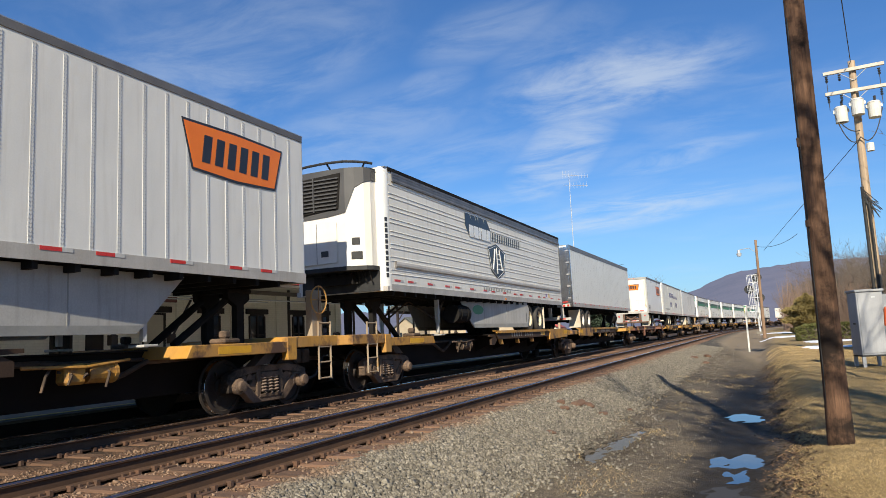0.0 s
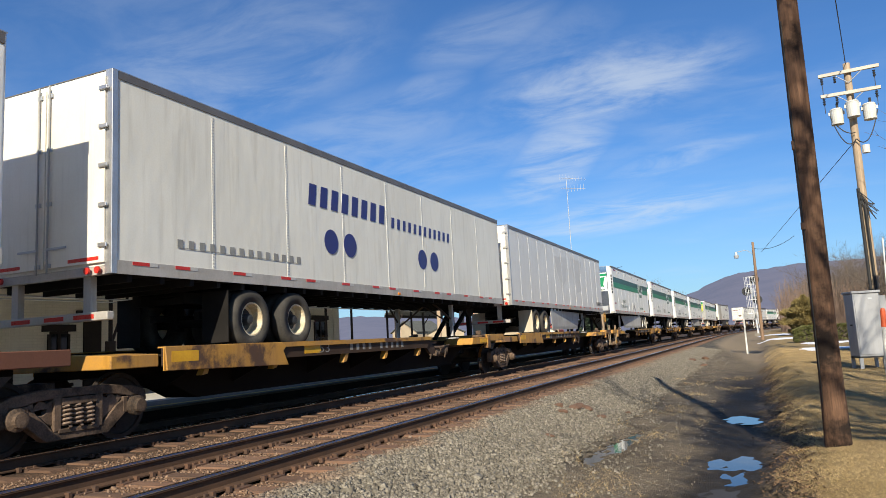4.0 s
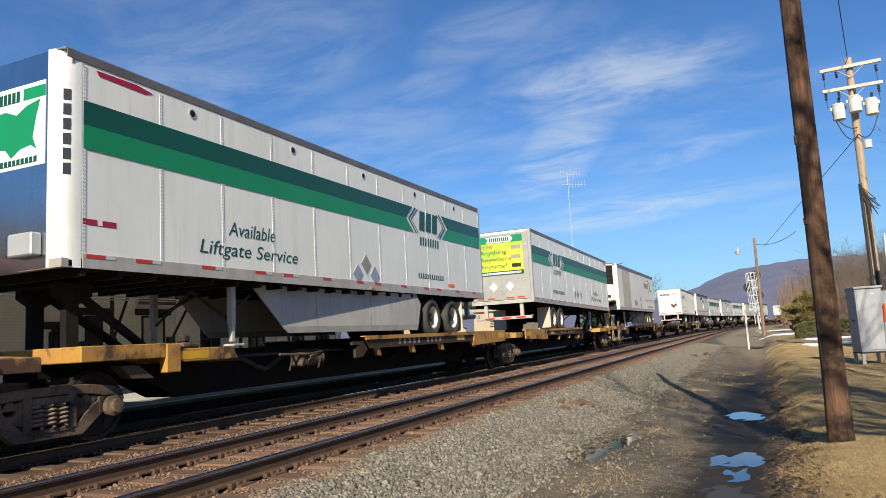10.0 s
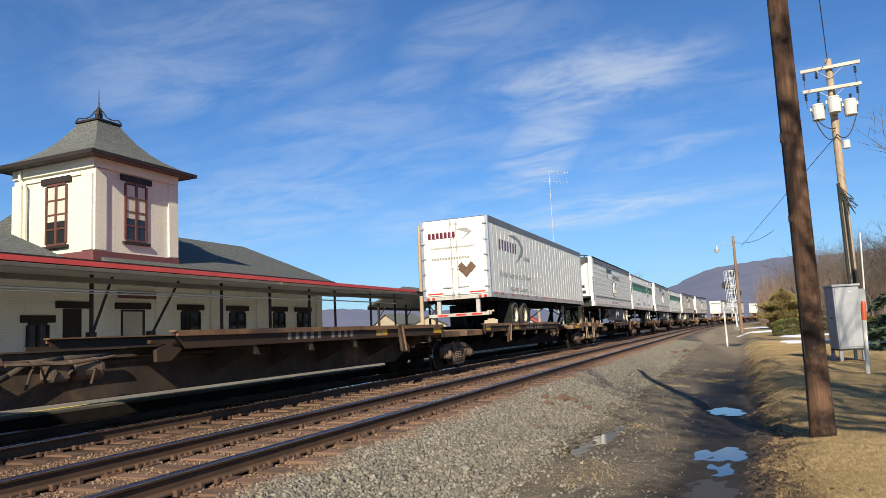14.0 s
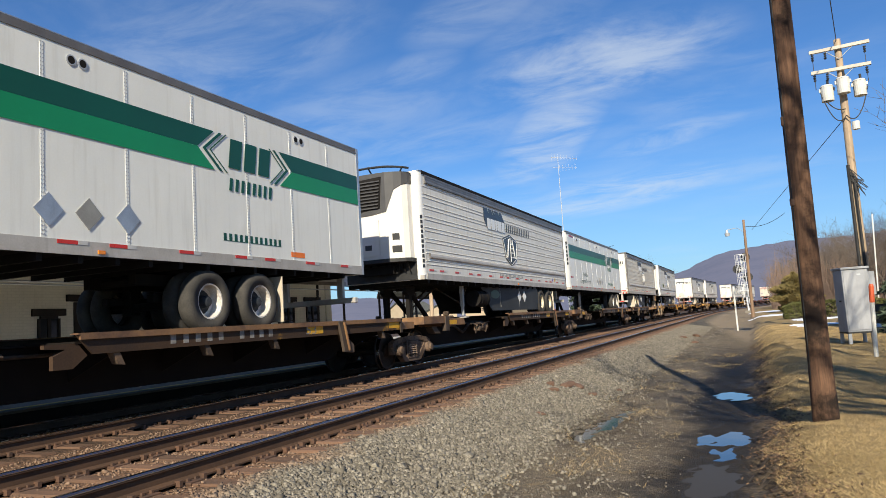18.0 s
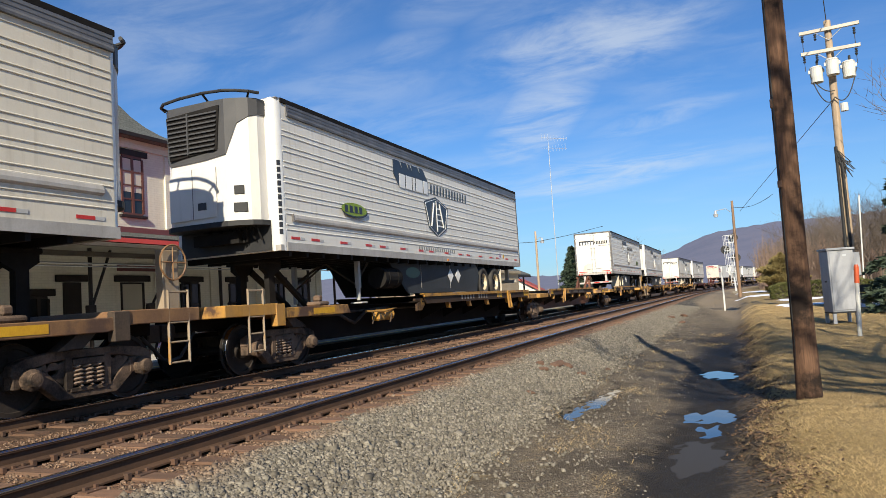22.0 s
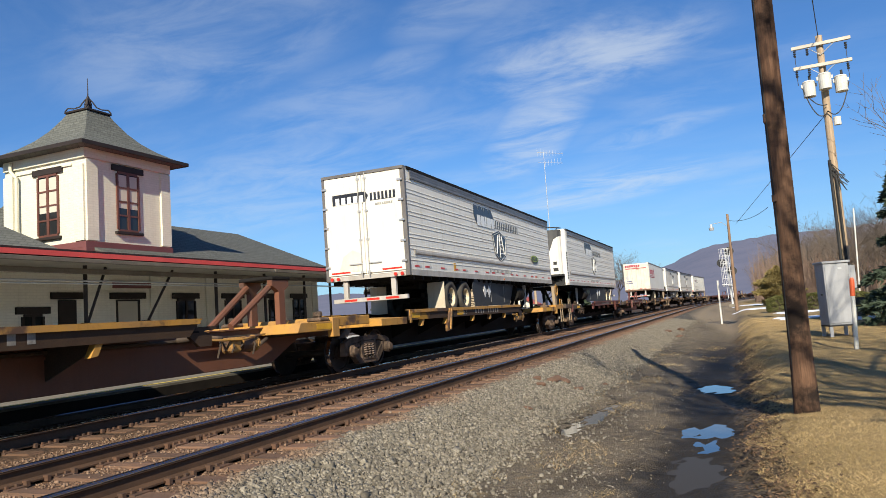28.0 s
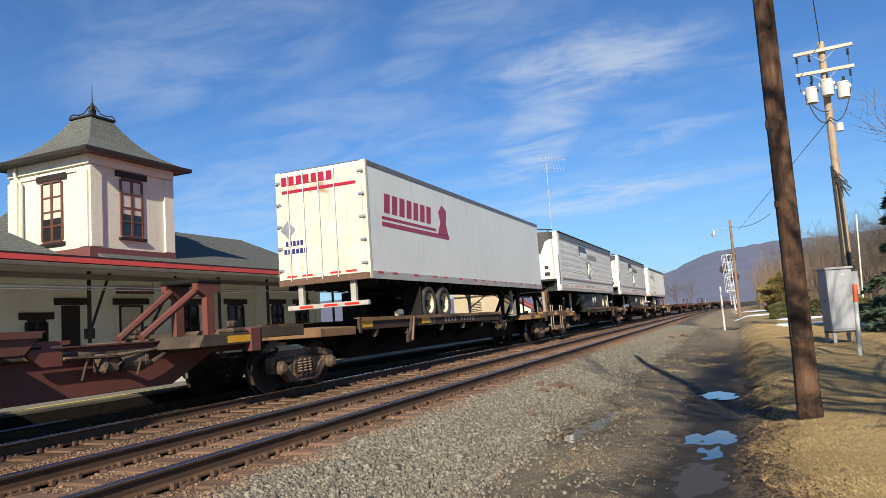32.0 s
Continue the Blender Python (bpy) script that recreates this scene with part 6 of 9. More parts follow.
def badge_trailer(L, kind):
    if kind == "long":
        root = trailer("semi_trailer", "grey riveted trailer with an orange badge", L, False, "grey_paint", pitch=0.435, rim="rim_white", skirt="skirt_grey", skirt_u=(2.8, 10))
        orange_badge(root, 12.9, 15.45, 3.92, 4.74)
    else:
        root = trailer("pup_trailer", "short dented white trailer with orange badges", L, False, "dented_white", pitch=99.0, rim="rim_cream", wheels=(0.85,), doors="white_door", post="rear_grey", tape_step=1.1, top=5.12, rail_h=0.16)
        for k, y in enumerate((2.6, 2.76, 5.75, 5.91)):
            part("side_vent", tubes(((W, y, 4.84), (W + 0.012, y, 4.84), 0.06), n=12), "frame_black", root, "small round air vent")
        orange_badge(root, 5.2, 7.7, 3.86, 4.6)
        y = -0.046
        part("rear_header", boxes((-1.28, 1.28, y - 0.03, y + 0.03, TOP - 0.25, TOP - 0.09)), "rear_grey", root, "grey header above the door", bevel=0.01)
        for x in (-0.62, -0.02, 0.58):
            part("door_joint", boxes((x - 0.006, x + 0.006, y - 0.003, y + 0.002, FLOOR + 0.2, TOP - 0.28)), "galvanised", root)
        for x in (-0.35, 0.0, 0.35):
            part("clearance_lamp", tubes(((x, y - 0.03, TOP - 0.17), (x, y - 0.06, TOP - 0.17), 0.035), n=10), "tape_red", root)
        for sx in (-1, 1):
            part("rear_plate", boxes((*sorted((sx * 0.72, sx * 1.27)), y - 0.03, y + 0.02, 1.62, FLOOR + 0.01)), "rear_grey", root, "dirty grey rear corner plate", bevel=0.02)
            part("rear_lamp", tubes(((sx * 1.0, y - 0.03, 2.1), (sx * 1.0, y - 0.06, 2.1), 0.06), n=12), "tape_red", root)
            part("frame_post", boxes((*sorted((sx * 0.55, sx * 0.68)), y - 0.06, y + 0.06, 1.6, FLOOR)), "rust_rock", root)
        part("frame_bar", boxes((-1.25, 1.25, y - 0.08, y + 0.04, 1.55, 1.64)), "rust_rock", root, "rusty lower frame bar", bevel=0.01)
        part("coupler_gear", tubes(((-0.5, y + 0.1, 1.95), (0.5, y + 0.1, 1.85), 0.07), ((-0.2, y, 1.75), (0.3, y, 2.05), 0.05), ((-0.45, y, 2.1), (-0.1, y + 0.05, 1.8), 0.04), n=8), "rust_rock", root, "rusty coupling gear")
        part("door_patch", boxes((-0.72, 0.78, y - 0.003, y, 3.72, 4.75)), "grey_paint", root)
        for xa, xb, z0, z1 in ((-1.19, -1.10, 2.5, 4.9), (1.08, 1.19, 2.6, 4.8)):
            part("door_stain", slab_y(bmesh.new(), [(xa, z0), (xb, z0 + 0.1), (xb - 0.03, z0 + 0.9), (xb, z1 - 0.5), (xb - 0.04, z1), (xa, z1)], y - 0.004, y), "rusty_door", root, "rusty edge of the door")
        part("door_badge_edge", slab_y(bmesh.new(), [(-0.66, 4.58), (0.72, 4.58), (0.64, 4.12), (-0.58, 4.12)], y - 0.004, y), "sticker_black", root)
        part("door_badge", slab_y(bmesh.new(), [(-0.63, 4.55), (0.69, 4.55), (0.61, 4.15), (-0.55, 4.15)], y - 0.007, y - 0.0042), "sticker_orange", root, "orange badge on the rear door")
        end_bars(root, y - 0.0075, -0.48, 0.56, 4.22, 4.48, 6, "sticker_black")
        piece("hazard_placard", M_PLACARD["sticker_grey"], root, pose(W + 0.001, 0.6, 2.75))
        piece("hazard_placard", M_PLACARD["aluminium"], root, pose(W + 0.001, 1.2, 2.75))
    return root


def plain_trailer(label, patches=False, **kw):
    root = trailer("semi_trailer", label, 16.15, False, **kw)
    if patches:
        # ghosts of lettering that was taken off
        decal(root, "faded_patch", 0, 0, 0, 0, "faded_paint", "faded slanted patch", depth=0.002, pts=[(9.2, 4.75), (11.6, 4.75), (10.9, 3.9), (11.3, 3.3), (10.2, 3.1), (9.6, 3.9)])
        decal(root, "faded_patch", 0, 0, 0, 0, "faded_paint", depth=0.002, pts=[(6.3, 4.6), (8.4, 4.7), (8.1, 3.6), (7.3, 3.2), (6.6, 3.9)])
        letter_bars(root, 14.55, 15.9, 2.62, 2.8, 9, "sticker_black", "small dark bars", x=W + 0.005, fill=0.6)
    return root


def swoosh_trailer(nose_left):
    """Maroon bars with a grey swoosh."""
    root = trailer("refrigerated_trailer", "stained white refrigerated trailer with maroon bars and grey swoosh", 16.15, nose_left, "dirty_paint", rail_h=0.24, pitch=99.0 if nose_left else 0.5, reefer=nose_left, skirt="skirt_dark" if nose_left else None, rim="rim_cream", wheels=(3.0, 4.3), skirt_u=(5.0, 10.2))
    o = 0.0 if nose_left else -9.9
    letter_bars(root, 11.05 + o, 13.45 + o, 4.07, 4.46, 7, "sticker_maroon", "row of maroon bars", x=W + 0.007, fill=0.5)
    arc = []
    c = [(12.35 + o, 4.72), (13.2 + o, 4.80), (13.9 + o, 4.66), (14.35 + o, 4.34), (14.1 + o, 4.05), (13.05 + o, 3.66), (13.75 + o, 4.1), (13.95 + o, 4.36), (13.6 + o, 4.62)]
    decal(root, "swoosh", 0, 0, 0, 0, "sticker_grey", "grey curved swoosh", x=W + 0.007, pts=c)
    letter_bars(root, 14.2 + o, 15.3 + o, 3.90, 4.04, 7, "sticker_grey", "row of grey bars", x=W + 0.007, fill=0.5)
    side_text(root, "It's the Network that Delivers!", 11.06 + o, 3.06, 0.24, 4.25, "sticker_grey")
    letter_bars(root, 12.28 + o, 15.38 + o, 2.6, 2.72, 19, "sticker_grey", "small line of grey bars", x=W + 0.007, fill=0.5)
    if nose_left:
        for y, z in ((6.25, 2.9), (6.6, 2.85), (7.0, 2.88), (8.78, 3.13), (8.8, 2.72)):
            piece("hazard_placard", M_PLACARD["sticker_grey"], root, pose(W + 0.007, y, z))
        part("bare_patch", boxes((W + 0.001, W + 0.003, 1.7, 4.6, 2.5, 4.94)), "bare_panel", root, "stained bare tan panel")
    else:
        y = -0.046
        end_bars(root, y, -1.0, 0.1, 4.5, 4.72, 7, "sticker_maroon", "maroon bars on the doors")
        part("door_swoosh", slab_y(bmesh.new(), [(0.1, 4.8), (0.5, 4.82), (0.72, 4.66), (0.3, 4.4), (0.55, 4.64)], y - 0.004, y), "sticker_grey", root)
        end_bars(root, y, -0.9, 0.8, 4.12, 4.18, 20, "sticker_grey")
        end_bars(root, y, -0.9, 0.6, 3.72, 3.8, 14, "sticker_grey")
        for cx, cz in ((0.25, 3.4), (0.42, 3.22), (0.62, 3.4)):
            part("rear_placard", slab_y(bmesh.new(), [(cx - 0.18, cz), (cx, cz - 0.2), (cx + 0.18, cz), (cx, cz + 0.2)], y - 0.01, y), "rust_rock", root)
    return root


def red_word_trailer():
    root = trailer("semi_trailer", "weathered white trailer with red bars and rusty doors", 16.15, False, "white_paint", pitch=99.0, rim="rim_cream", post="rusty_door", wheels=(3.55, 4.65), doors="rusty_door", rail="rail_dark")
    letter_bars(root, 0.9, 4.0, 3.98, 4.48, 7, "sticker_red", "row of red bars", x=W + 0.001, fill=0.7)
    decal(root, "emblem", 0, 0, 0, 0, "sticker_red", "red figure emblem", pts=[(4.35, 3.72), (5.2, 3.72), (5.05, 4.1), (5.15, 4.5), (4.8, 4.66), (4.5, 4.4), (4.62, 4.1)])
    decal(root, "red_line", 0.75, 4.25, 3.8, 3.88, "sticker_red")
    decal(root, "red_line", 0.75, 5.25, 3.62, 3.74, "sticker_red")
    y = -0.046
    end_bars(root, y, -1.1, 0.45, 4.82, 5.05, 7, "sticker_red", "red bars on the doors", fill=0.7)
    part("rear_line", boxes((-1.1, 1.05, y - 0.004, y, 4.62, 4.7)), "sticker_red", root)
    for x in (-0.9, -0.45, 0.0, 0.45):
        part("lock_rod", tubes(((x, y - 0.03, FLOOR + 0.1), (x, y - 0.03, TOP - 0.06), 0.016), n=8), "galvanised", root)
    piece("rear_placard", M_PLACARD["sticker_yellow"] if "sticker_yellow" in M_PLACARD else M_PLACARD["aluminium"], root, pose(-0.95, y - 0.012, 3.7, 0, 0, -90))
    for sx in (-1, 1):
        for k in range(5):
            piece("hinge", M_HINGE, root, pose(sx * (W - 0.1), y, FLOOR + 0.4 + k * 0.56))
    part("rear_sill", boxes((-1.29, 1.29, y - 0.01, y + 0.03, FLOOR, FLOOR + 0.15)), "rust_rock", root, "rusty rear sill")
    end_bars(root, y, -1.05, -0.5, 3.28, 3.4, 5, "sticker_blue")
    end_bars(root, y, -1.1, -0.4, 3.08, 3.2, 6, "sticker_blue")
    return root


def blue_dot_trailer():
    root = plain_trailer("pale trailer with dark blue bars and round blue dots", paint="dirty_paint", pitch=2.0, rim="rim_cream", wheels=(3.0, 4.3))
    letter_bars(root, 4.7, 8.0, 3.98, 4.42, 8, "sticker_blue", "row of dark blue bars", x=W + 0.007, fill=0.6)
    letter_bars(root, 8.2, 11.9, 3.94, 4.2, 12, "sticker_blue", "row of small blue bars", x=W + 0.007, fill=0.45)
    for y in (5.5, 6.25, 9.9, 10.65):
        bm = bmesh.new()
        tube(bm, (W + 0.007, y, 3.3), (W + 0.012, y, 3.3), 0.26, n=20)
        part("blue_dot", bm, "sticker_blue", root)
    letter_bars(root, 1.2, 4.5, 2.75, 2.88, 14, "sticker_grey", "line of grey bars", x=W + 0.007, fill=0.5)
    return root

# ---- spine cars ----
def wheelset_mesh():
    """An axle with two flanged wheels and their bright treads."""
    wheel = shared("wheel", lathe([(0.06, -0.09), (0.40, -0.085), (0.455, -0.065), (0.487, -0.06), (0.487, -0.04), (0.46, -0.03), (0.457, 0.06), (0.40, 0.065), (0.39, 0.03), (0.16, 0.0), (0.15, 0.07), (0.06, 0.07)], 28), "wheel_steel")
    tread = shared("tread", lathe([(0.458, -0.028), (0.4615, -0.026), (0.459, 0.055), (0.457, 0.058)], 28, True), "tread_steel")
    axle = shared("axle", tubes(((-0.72, 0, 0), (0.72, 0, 0), 0.08), *[((sx * 0.79, 0.27 * math.cos(k), 0.27 * math.sin(k)), (sx * 0.775, 0.27 * math.cos(k), 0.27 * math.sin(k)), 0.03) for sx in (1, -1) for k in (0, 2.2, 4.1)], n=10), "wheel_steel")
    bm = bmesh.new()
    for me, m, slot in ((axle, Matrix(), 0), (wheel, pose(0.74, 0, 0), 0), (wheel, pose(-0.74, 0, 0, 0, 0, 180), 0), (tread, pose(0.74, 0, 0), 1), (tread, pose(-0.74, 0, 0, 0, 0, 180), 1)):
        nv, nf = len(bm.verts), len(bm.faces)
        bm.from_mesh(me)
        bm.verts.ensure_lookup_table()
        bm.faces.ensure_lookup_table()
        for v in bm.verts[nv:]:
            v.co = m @ v.co
        for f in bm.faces[nf:]:
            f.material_index = slot
    out = finish("wheelset", bm, "wheel_steel")
    out.materials.append(MATS["tread_steel"])
    return out


M_WHEELSET = wheelset_mesh()
M_CAP = shared("bearing_cap", lathe([(0.13, 0.0), (0.14, 0.10), (0.10, 0.12), (0.09, 0.17), (0.05, 0.175)], 14), "bogie_steel")


def spring_mesh():
    bm = bmesh.new()
    turns, per = 5, 10
    prev = None
    for k in range(turns * per + 1):
        a = k * math.tau / per
        c = Vector((0.075 * math.cos(a), 0.075 * math.sin(a), 0.29 + 0.27 * k / (turns * per)))
        out = Vector((math.cos(a), math.sin(a), 0))
        ring = [bm.verts.new(c + out * (0.02 * math.cos(q)) + Vector((0, 0, 0.02 * math.sin(q)))) for q in (0, 1.57, 3.14, 4.71)]
        if prev:
            for j in range(4):
                bm.faces.new((prev[j], prev[(j + 1) % 4], ring[(j + 1) % 4], ring[j]))
        prev = ring
    return shared("spring", bm, "spring_steel")


M_SPRING = spring_mesh()


def side_frame_mesh():
    """A cast side frame: arched top chord, pierced webs, a spring window and jaws over the bearings."""
    bm = bmesh.new()
    chord = [(-1.12, 0.52), (-1.10, 0.66), (-0.92, 0.73), (-0.5, 0.78), (0.5, 0.78), (0.92, 0.73), (1.10, 0.66), (1.12, 0.52), (0.98, 0.52), (0.95, 0.60), (0.80, 0.60), (0.62, 0.64), (0.30, 0.67), (-0.30, 0.67), (-0.62, 0.64), (-0.80, 0.60), (-0.95, 0.60), (-0.98, 0.52)]
    slab(bm, chord, -0.075, 0.075)
    slab(bm, [(-0.80, 0.60), (-0.60, 0.50), (-0.36, 0.27), (0.36, 0.27), (0.60, 0.50), (0.80, 0.60), (0.78, 0.40), (0.46, 0.14), (-0.46, 0.14), (-0.78, 0.40)], -0.075, 0.075)
    for sy in (-1, 1):
        # web with a round hole
        hole = [(0.52 + 0.085 * math.cos(k * math.tau / 10), 0.55 + 0.085 * math.sin(k * math.tau / 10)) for k in range(11)]
        web = [(0.30, 0.67), (0.30, 0.30), (0.44, 0.36), (0.62, 0.50), (0.72, 0.60), (0.62, 0.64)]
        slab(bm, [(sy * y, z) for y, z in [(0.62, 0.64)] + hole[1:][::-1] + hole[:1] + web[:-1]], -0.05, 0.05)
        box(bm, -0.085, 0.085, sy * 0.31 - 0.055, sy * 0.31 + 0.055, 0.25, 0.70)
        box(bm, -0.06, 0.06, sy * 0.89 - 0.11, sy * 0.89 + 0.11, 0.50, 0.62)
        box(bm, -0.08, 0.08, sy * 1.05 - 0.05, sy * 1.05 + 0.05, 0.36, 0.60)
        box(bm, -0.08, 0.08, sy * 0.74 - 0.04, sy * 0.74 + 0.04, 0.38, 0.60)
    box(bm, -0.10, 0.10, -0.26, 0.26, 0.57, 0.66)
    box(bm, -0.09, 0.09, -0.30, 0.30, 0.22, 0.28)
    return shared("side_frame", bm, "bogie_steel", 0.01)


M_SIDE = side_frame_mesh()


def bogie(root, y, turn=0.0):
    b = part("bogie", boxes((-0.95, 0.95, y - 0.2, y + 0.2, 0.46, 0.7), (-0.25, 0.25, y - 0.3, y + 0.3, 0.7, 0.84)), "bogie_steel", root, "rusty two-axle truck", bevel=0.02)
    for sx in (1, -1):
        piece("side_frame", M_SIDE, b, pose(sx * 1.0, y, 0))
        for dy in (-0.17, 0.0, 0.17):
            piece("spring", M_SPRING, b, pose(sx * 1.03, y + dy, 0))
        for dy in (-0.89, 0.89):
            piece("bearing_cap", M_CAP, b, pose(sx * 1.0 + sx * 0.06, y + dy, 0.46, 0, 0, 0 if sx > 0 else 180))
    for dy in (-0.89, 0.89):
        piece("wheelset", M_WHEELSET, b, pose(0, y + dy, 0.457))
        for sx in (1, -1):
            part("brake_shoe", boxes((sx * 0.74 - 0.05, sx * 0.74 + 0.05, y + dy - math.copysign(0.58, dy) - 0.05, y + dy - math.copysign(0.58, dy) + 0.05, 0.3, 0.6)), "bogie_steel", b)
    return b


def spine_unit(length, deck_left, steel, left_end, right_end, loaded, zt, d0, deck_len, h):
    """One platform of an articulated spine car; local y from one joint (0) to the next (length).
    left_end and right_end say how it meets its neighbour: shared truck, own truck with coupler, or the neighbour's truck."""
    colours = {"yellow_steel": "yellow painted spine car platform with worn side decks", "brown_steel": "brown steel spine car platform with side decks", "red_steel": "oxide red spine car platform with side decks", "dull_steel": "dirty grey-brown spine car platform"}
    root = thing("spine_car", colours[steel] + ("" if loaded else ", empty"), "railway wagon", "spine cars of the train")
    D = (lambda u: u) if deck_left else (lambda u: length - u)     # distance from the deck end
    lo = lambda a, b: (min(D(a), D(b)), max(D(a), D(b)))
    # loaded cars: beam and outriggers take the painted-shade colour, empty ones their paint
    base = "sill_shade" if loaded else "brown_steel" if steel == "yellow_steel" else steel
    side = "channel_brown" if steel in ("yellow_steel", "dull_steel") else steel
    # centre sill with a deep middle
    prof = [(0.4, 1.12), (length - 0.4, 1.12), (length - 0.4, 0.86), (length - 1.9, 0.86), (length - 2.9, 0.40), (2.9, 0.40), (1.9, 0.86), (0.4, 0.86)]
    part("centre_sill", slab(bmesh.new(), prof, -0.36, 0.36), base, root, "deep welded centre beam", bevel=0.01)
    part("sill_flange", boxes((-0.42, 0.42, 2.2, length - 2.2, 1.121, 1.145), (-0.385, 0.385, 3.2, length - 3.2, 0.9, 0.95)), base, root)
    # side decks near the trailer wheels
    d1 = d0 + deck_len
    lip = steel if steel in ("red_steel", "brown_steel") else "rust_lip" if steel == "dull_steel" else "yellow_steel"
    # deck plate painted near-black as well, for the shade around the wheels
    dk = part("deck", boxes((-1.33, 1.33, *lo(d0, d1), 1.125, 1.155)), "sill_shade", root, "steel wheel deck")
    for sx in (1, -1):
        xa, xb = sorted((sx * 1.33, sx * 1.36))
        pts = [(D(d0), zt - 0.27), (D(d0), zt - 0.01), (D(d1), zt - 0.01), (D(d1 - 0.25), zt - 0.27)]
        part("side_channel", slab(bmesh.new(), pts, xa, xb), side, dk, "long deck edge channel")
        part("channel_lip", boxes((*sorted((sx * 1.26, sx * 1.40)), *lo(d0, d1), zt - 0.009, zt + 0.012), (*sorted((sx * 1.3605, sx * 1.40)), *lo(d0 + 0.11, d1 - 0.04), zt - 0.075, zt - 0.009)), lip, dk)
        if steel == "yellow_steel" and deck_len < 10:
            part("outer_panel", slab(bmesh.new(), [(D(d0 + 0.04), zt - 0.34), (D(d0), zt + 0.014), (D(d0 + 2.75), zt + 0.014), (D(d0 + 2.9), zt - 0.06), (D(d0 + 2.8), zt - 0.14), (D(d0 + 2.95), zt - 0.40)], *sorted((sx * 1.362, sx * 1.405))), "yellow_steel", dk, "deep orange-yellow outer deck panel", bevel=0.01)
        else:
            br = part("jacking_bracket", slab(bmesh.new(), [(D(d0 + 2.72), zt + 0.005), (D(d0 + 3.0), zt + 0.005), (D(d0 + 2.9), zt - 0.3), (D(d0 + 2.82), zt - 0.64), (D(d0 + 2.42), zt - 0.68), (D(d0 + 2.42), zt - 0.5), (D(d0 + 2.62), zt - 0.38)], *sorted((sx * 1.362, sx * 1.43))), steel, dk, "heavy slanted side bracket", bevel=0.012)
            part("bracket_rib", slab(bmesh.new(), [(D(d0 + 2.80), zt - 0.02), (D(d0 + 2.84), zt - 0.02), (D(d0 + 2.66), zt - 0.62), (D(d0 + 2.62), zt - 0.62)], *sorted((sx * 1.43, sx * 1.47))), lip, dk)
        for k in range(5):
            u = d0 + 0.9 + k * 1.75 + (0.6 if k > 1 else 0)
            part("support", slab(bmesh.new(), [(D(u), zt - 0.272), (D(u + 0.11), zt - 0.272), (D(u + 0.03), zt - 0.43), (D(u - 0.09), zt - 0.45)], *sorted((sx * 1.22, sx * 1.34))), steel, dk)
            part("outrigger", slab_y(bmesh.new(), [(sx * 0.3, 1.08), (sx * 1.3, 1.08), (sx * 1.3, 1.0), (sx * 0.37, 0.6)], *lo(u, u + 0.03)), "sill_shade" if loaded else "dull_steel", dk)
        for u, xo in ((d0 + 0.12, 1.407 if steel == "yellow_steel" and deck_len < 10 else 1.364), (d0 + 3.5, 1.364)):
            part("yellow_panel", boxes((*sorted((sx * (xo - 0.0035), sx * xo)), *lo(u, u + 0.55), zt - 0.22, zt - 0.06)), "reflector_yellow", dk)
        part("step_bracket", slab(bmesh.new(), [(D(d1 - 0.05), zt - 0.12), (D(d1 + 0.42), zt - 0.12), (D(d1 + 0.42), zt - 0.17), (D(d1 + 0.12), zt - 0.19), (D(d1 + 0.30), zt - 0.27), (D(d1 + 0.30), zt - 0.44), (D(d1 + 0.02), zt - 0.44), (D(d1 - 0.2), zt - 0.28)], *sorted((sx * 1.25, sx * 1.32))), side, dk)
        part("end_plate", boxes((*sorted((sx * 1.362, sx * 1.385)), *lo(d0, d0 + 0.10), zt - 0.34, zt - 0.01)), steel, dk)
    m53 = Matrix.Translation((1.3645, D(d0 + (4.1 if not deck_left else 4.0)), zt - 0.22)) @ Matrix(((0, 0, 1, 0), (1, 0, 0, 0), (0, 1, 0, 0), (0, 0, 0, 1)))
    writing("53", "code_grey", dk, m53, 0.17, 0.36, "faded stencilled number")
    bars = bmesh.new()
    for k in range(10):
        if k != 4:
            y = D(d0 + 5.2 + k * 0.26)
            box(bars, 1.361, 1.3635, y - 0.055, y + 0.055, zt - 0.21, zt - 0.07)
    part("car_code", bars, "code_grey", dk, "worn white stencilled bars", kind="stuff")
    # hitch at the other end; on loaded cars its black stands for shade
    ht = part("hitch", slab(bmesh.new(), [(D(h - 0.30), 2.12), (D(h + 0.3), 2.12), (D(h + 0.3), 2.0), (D(h + 0.14), 1.9), (D(h + 0.14), 1.15), (D(h - 0.06), 1.15), (D(h - 0.06), 1.88), (D(h - 0.28), 2.0)], -0.42, -0.30), ("brown_steel" if steel == "yellow_steel" else steel) if not loaded else "frame_black", root, "trailer hitch stand")
    part("hitch_side", slab(bmesh.new(), [(D(h - 0.30), 2.12), (D(h + 0.3), 2.12), (D(h + 0.3), 2.0), (D(h + 0.14), 1.9), (D(h + 0.14), 1.15), (D(h - 0.06), 1.15), (D(h - 0.06), 1.88), (D(h - 0.28), 2.0)], 0.30, 0.42), ("brown_steel" if steel == "yellow_steel" else steel) if not loaded else "frame_black", ht)
    part("hitch_plate", boxes((-0.44, 0.44, *lo(h - 0.3, h + 0.35), 2.121, 2.2)), "frame_black", ht, bevel=0.02)
    part("hitch_strut", tubes(((0.3, D(h - 0.2), 2.0), (0.25, D(h - 1.45), 1.2), 0.07), ((-0.3, D(h - 0.2), 2.0), (-0.25, D(h - 1.45), 1.2), 0.07), n=8), ("brown_steel" if steel == "yellow_steel" else steel) if not loaded else "frame_black", ht)
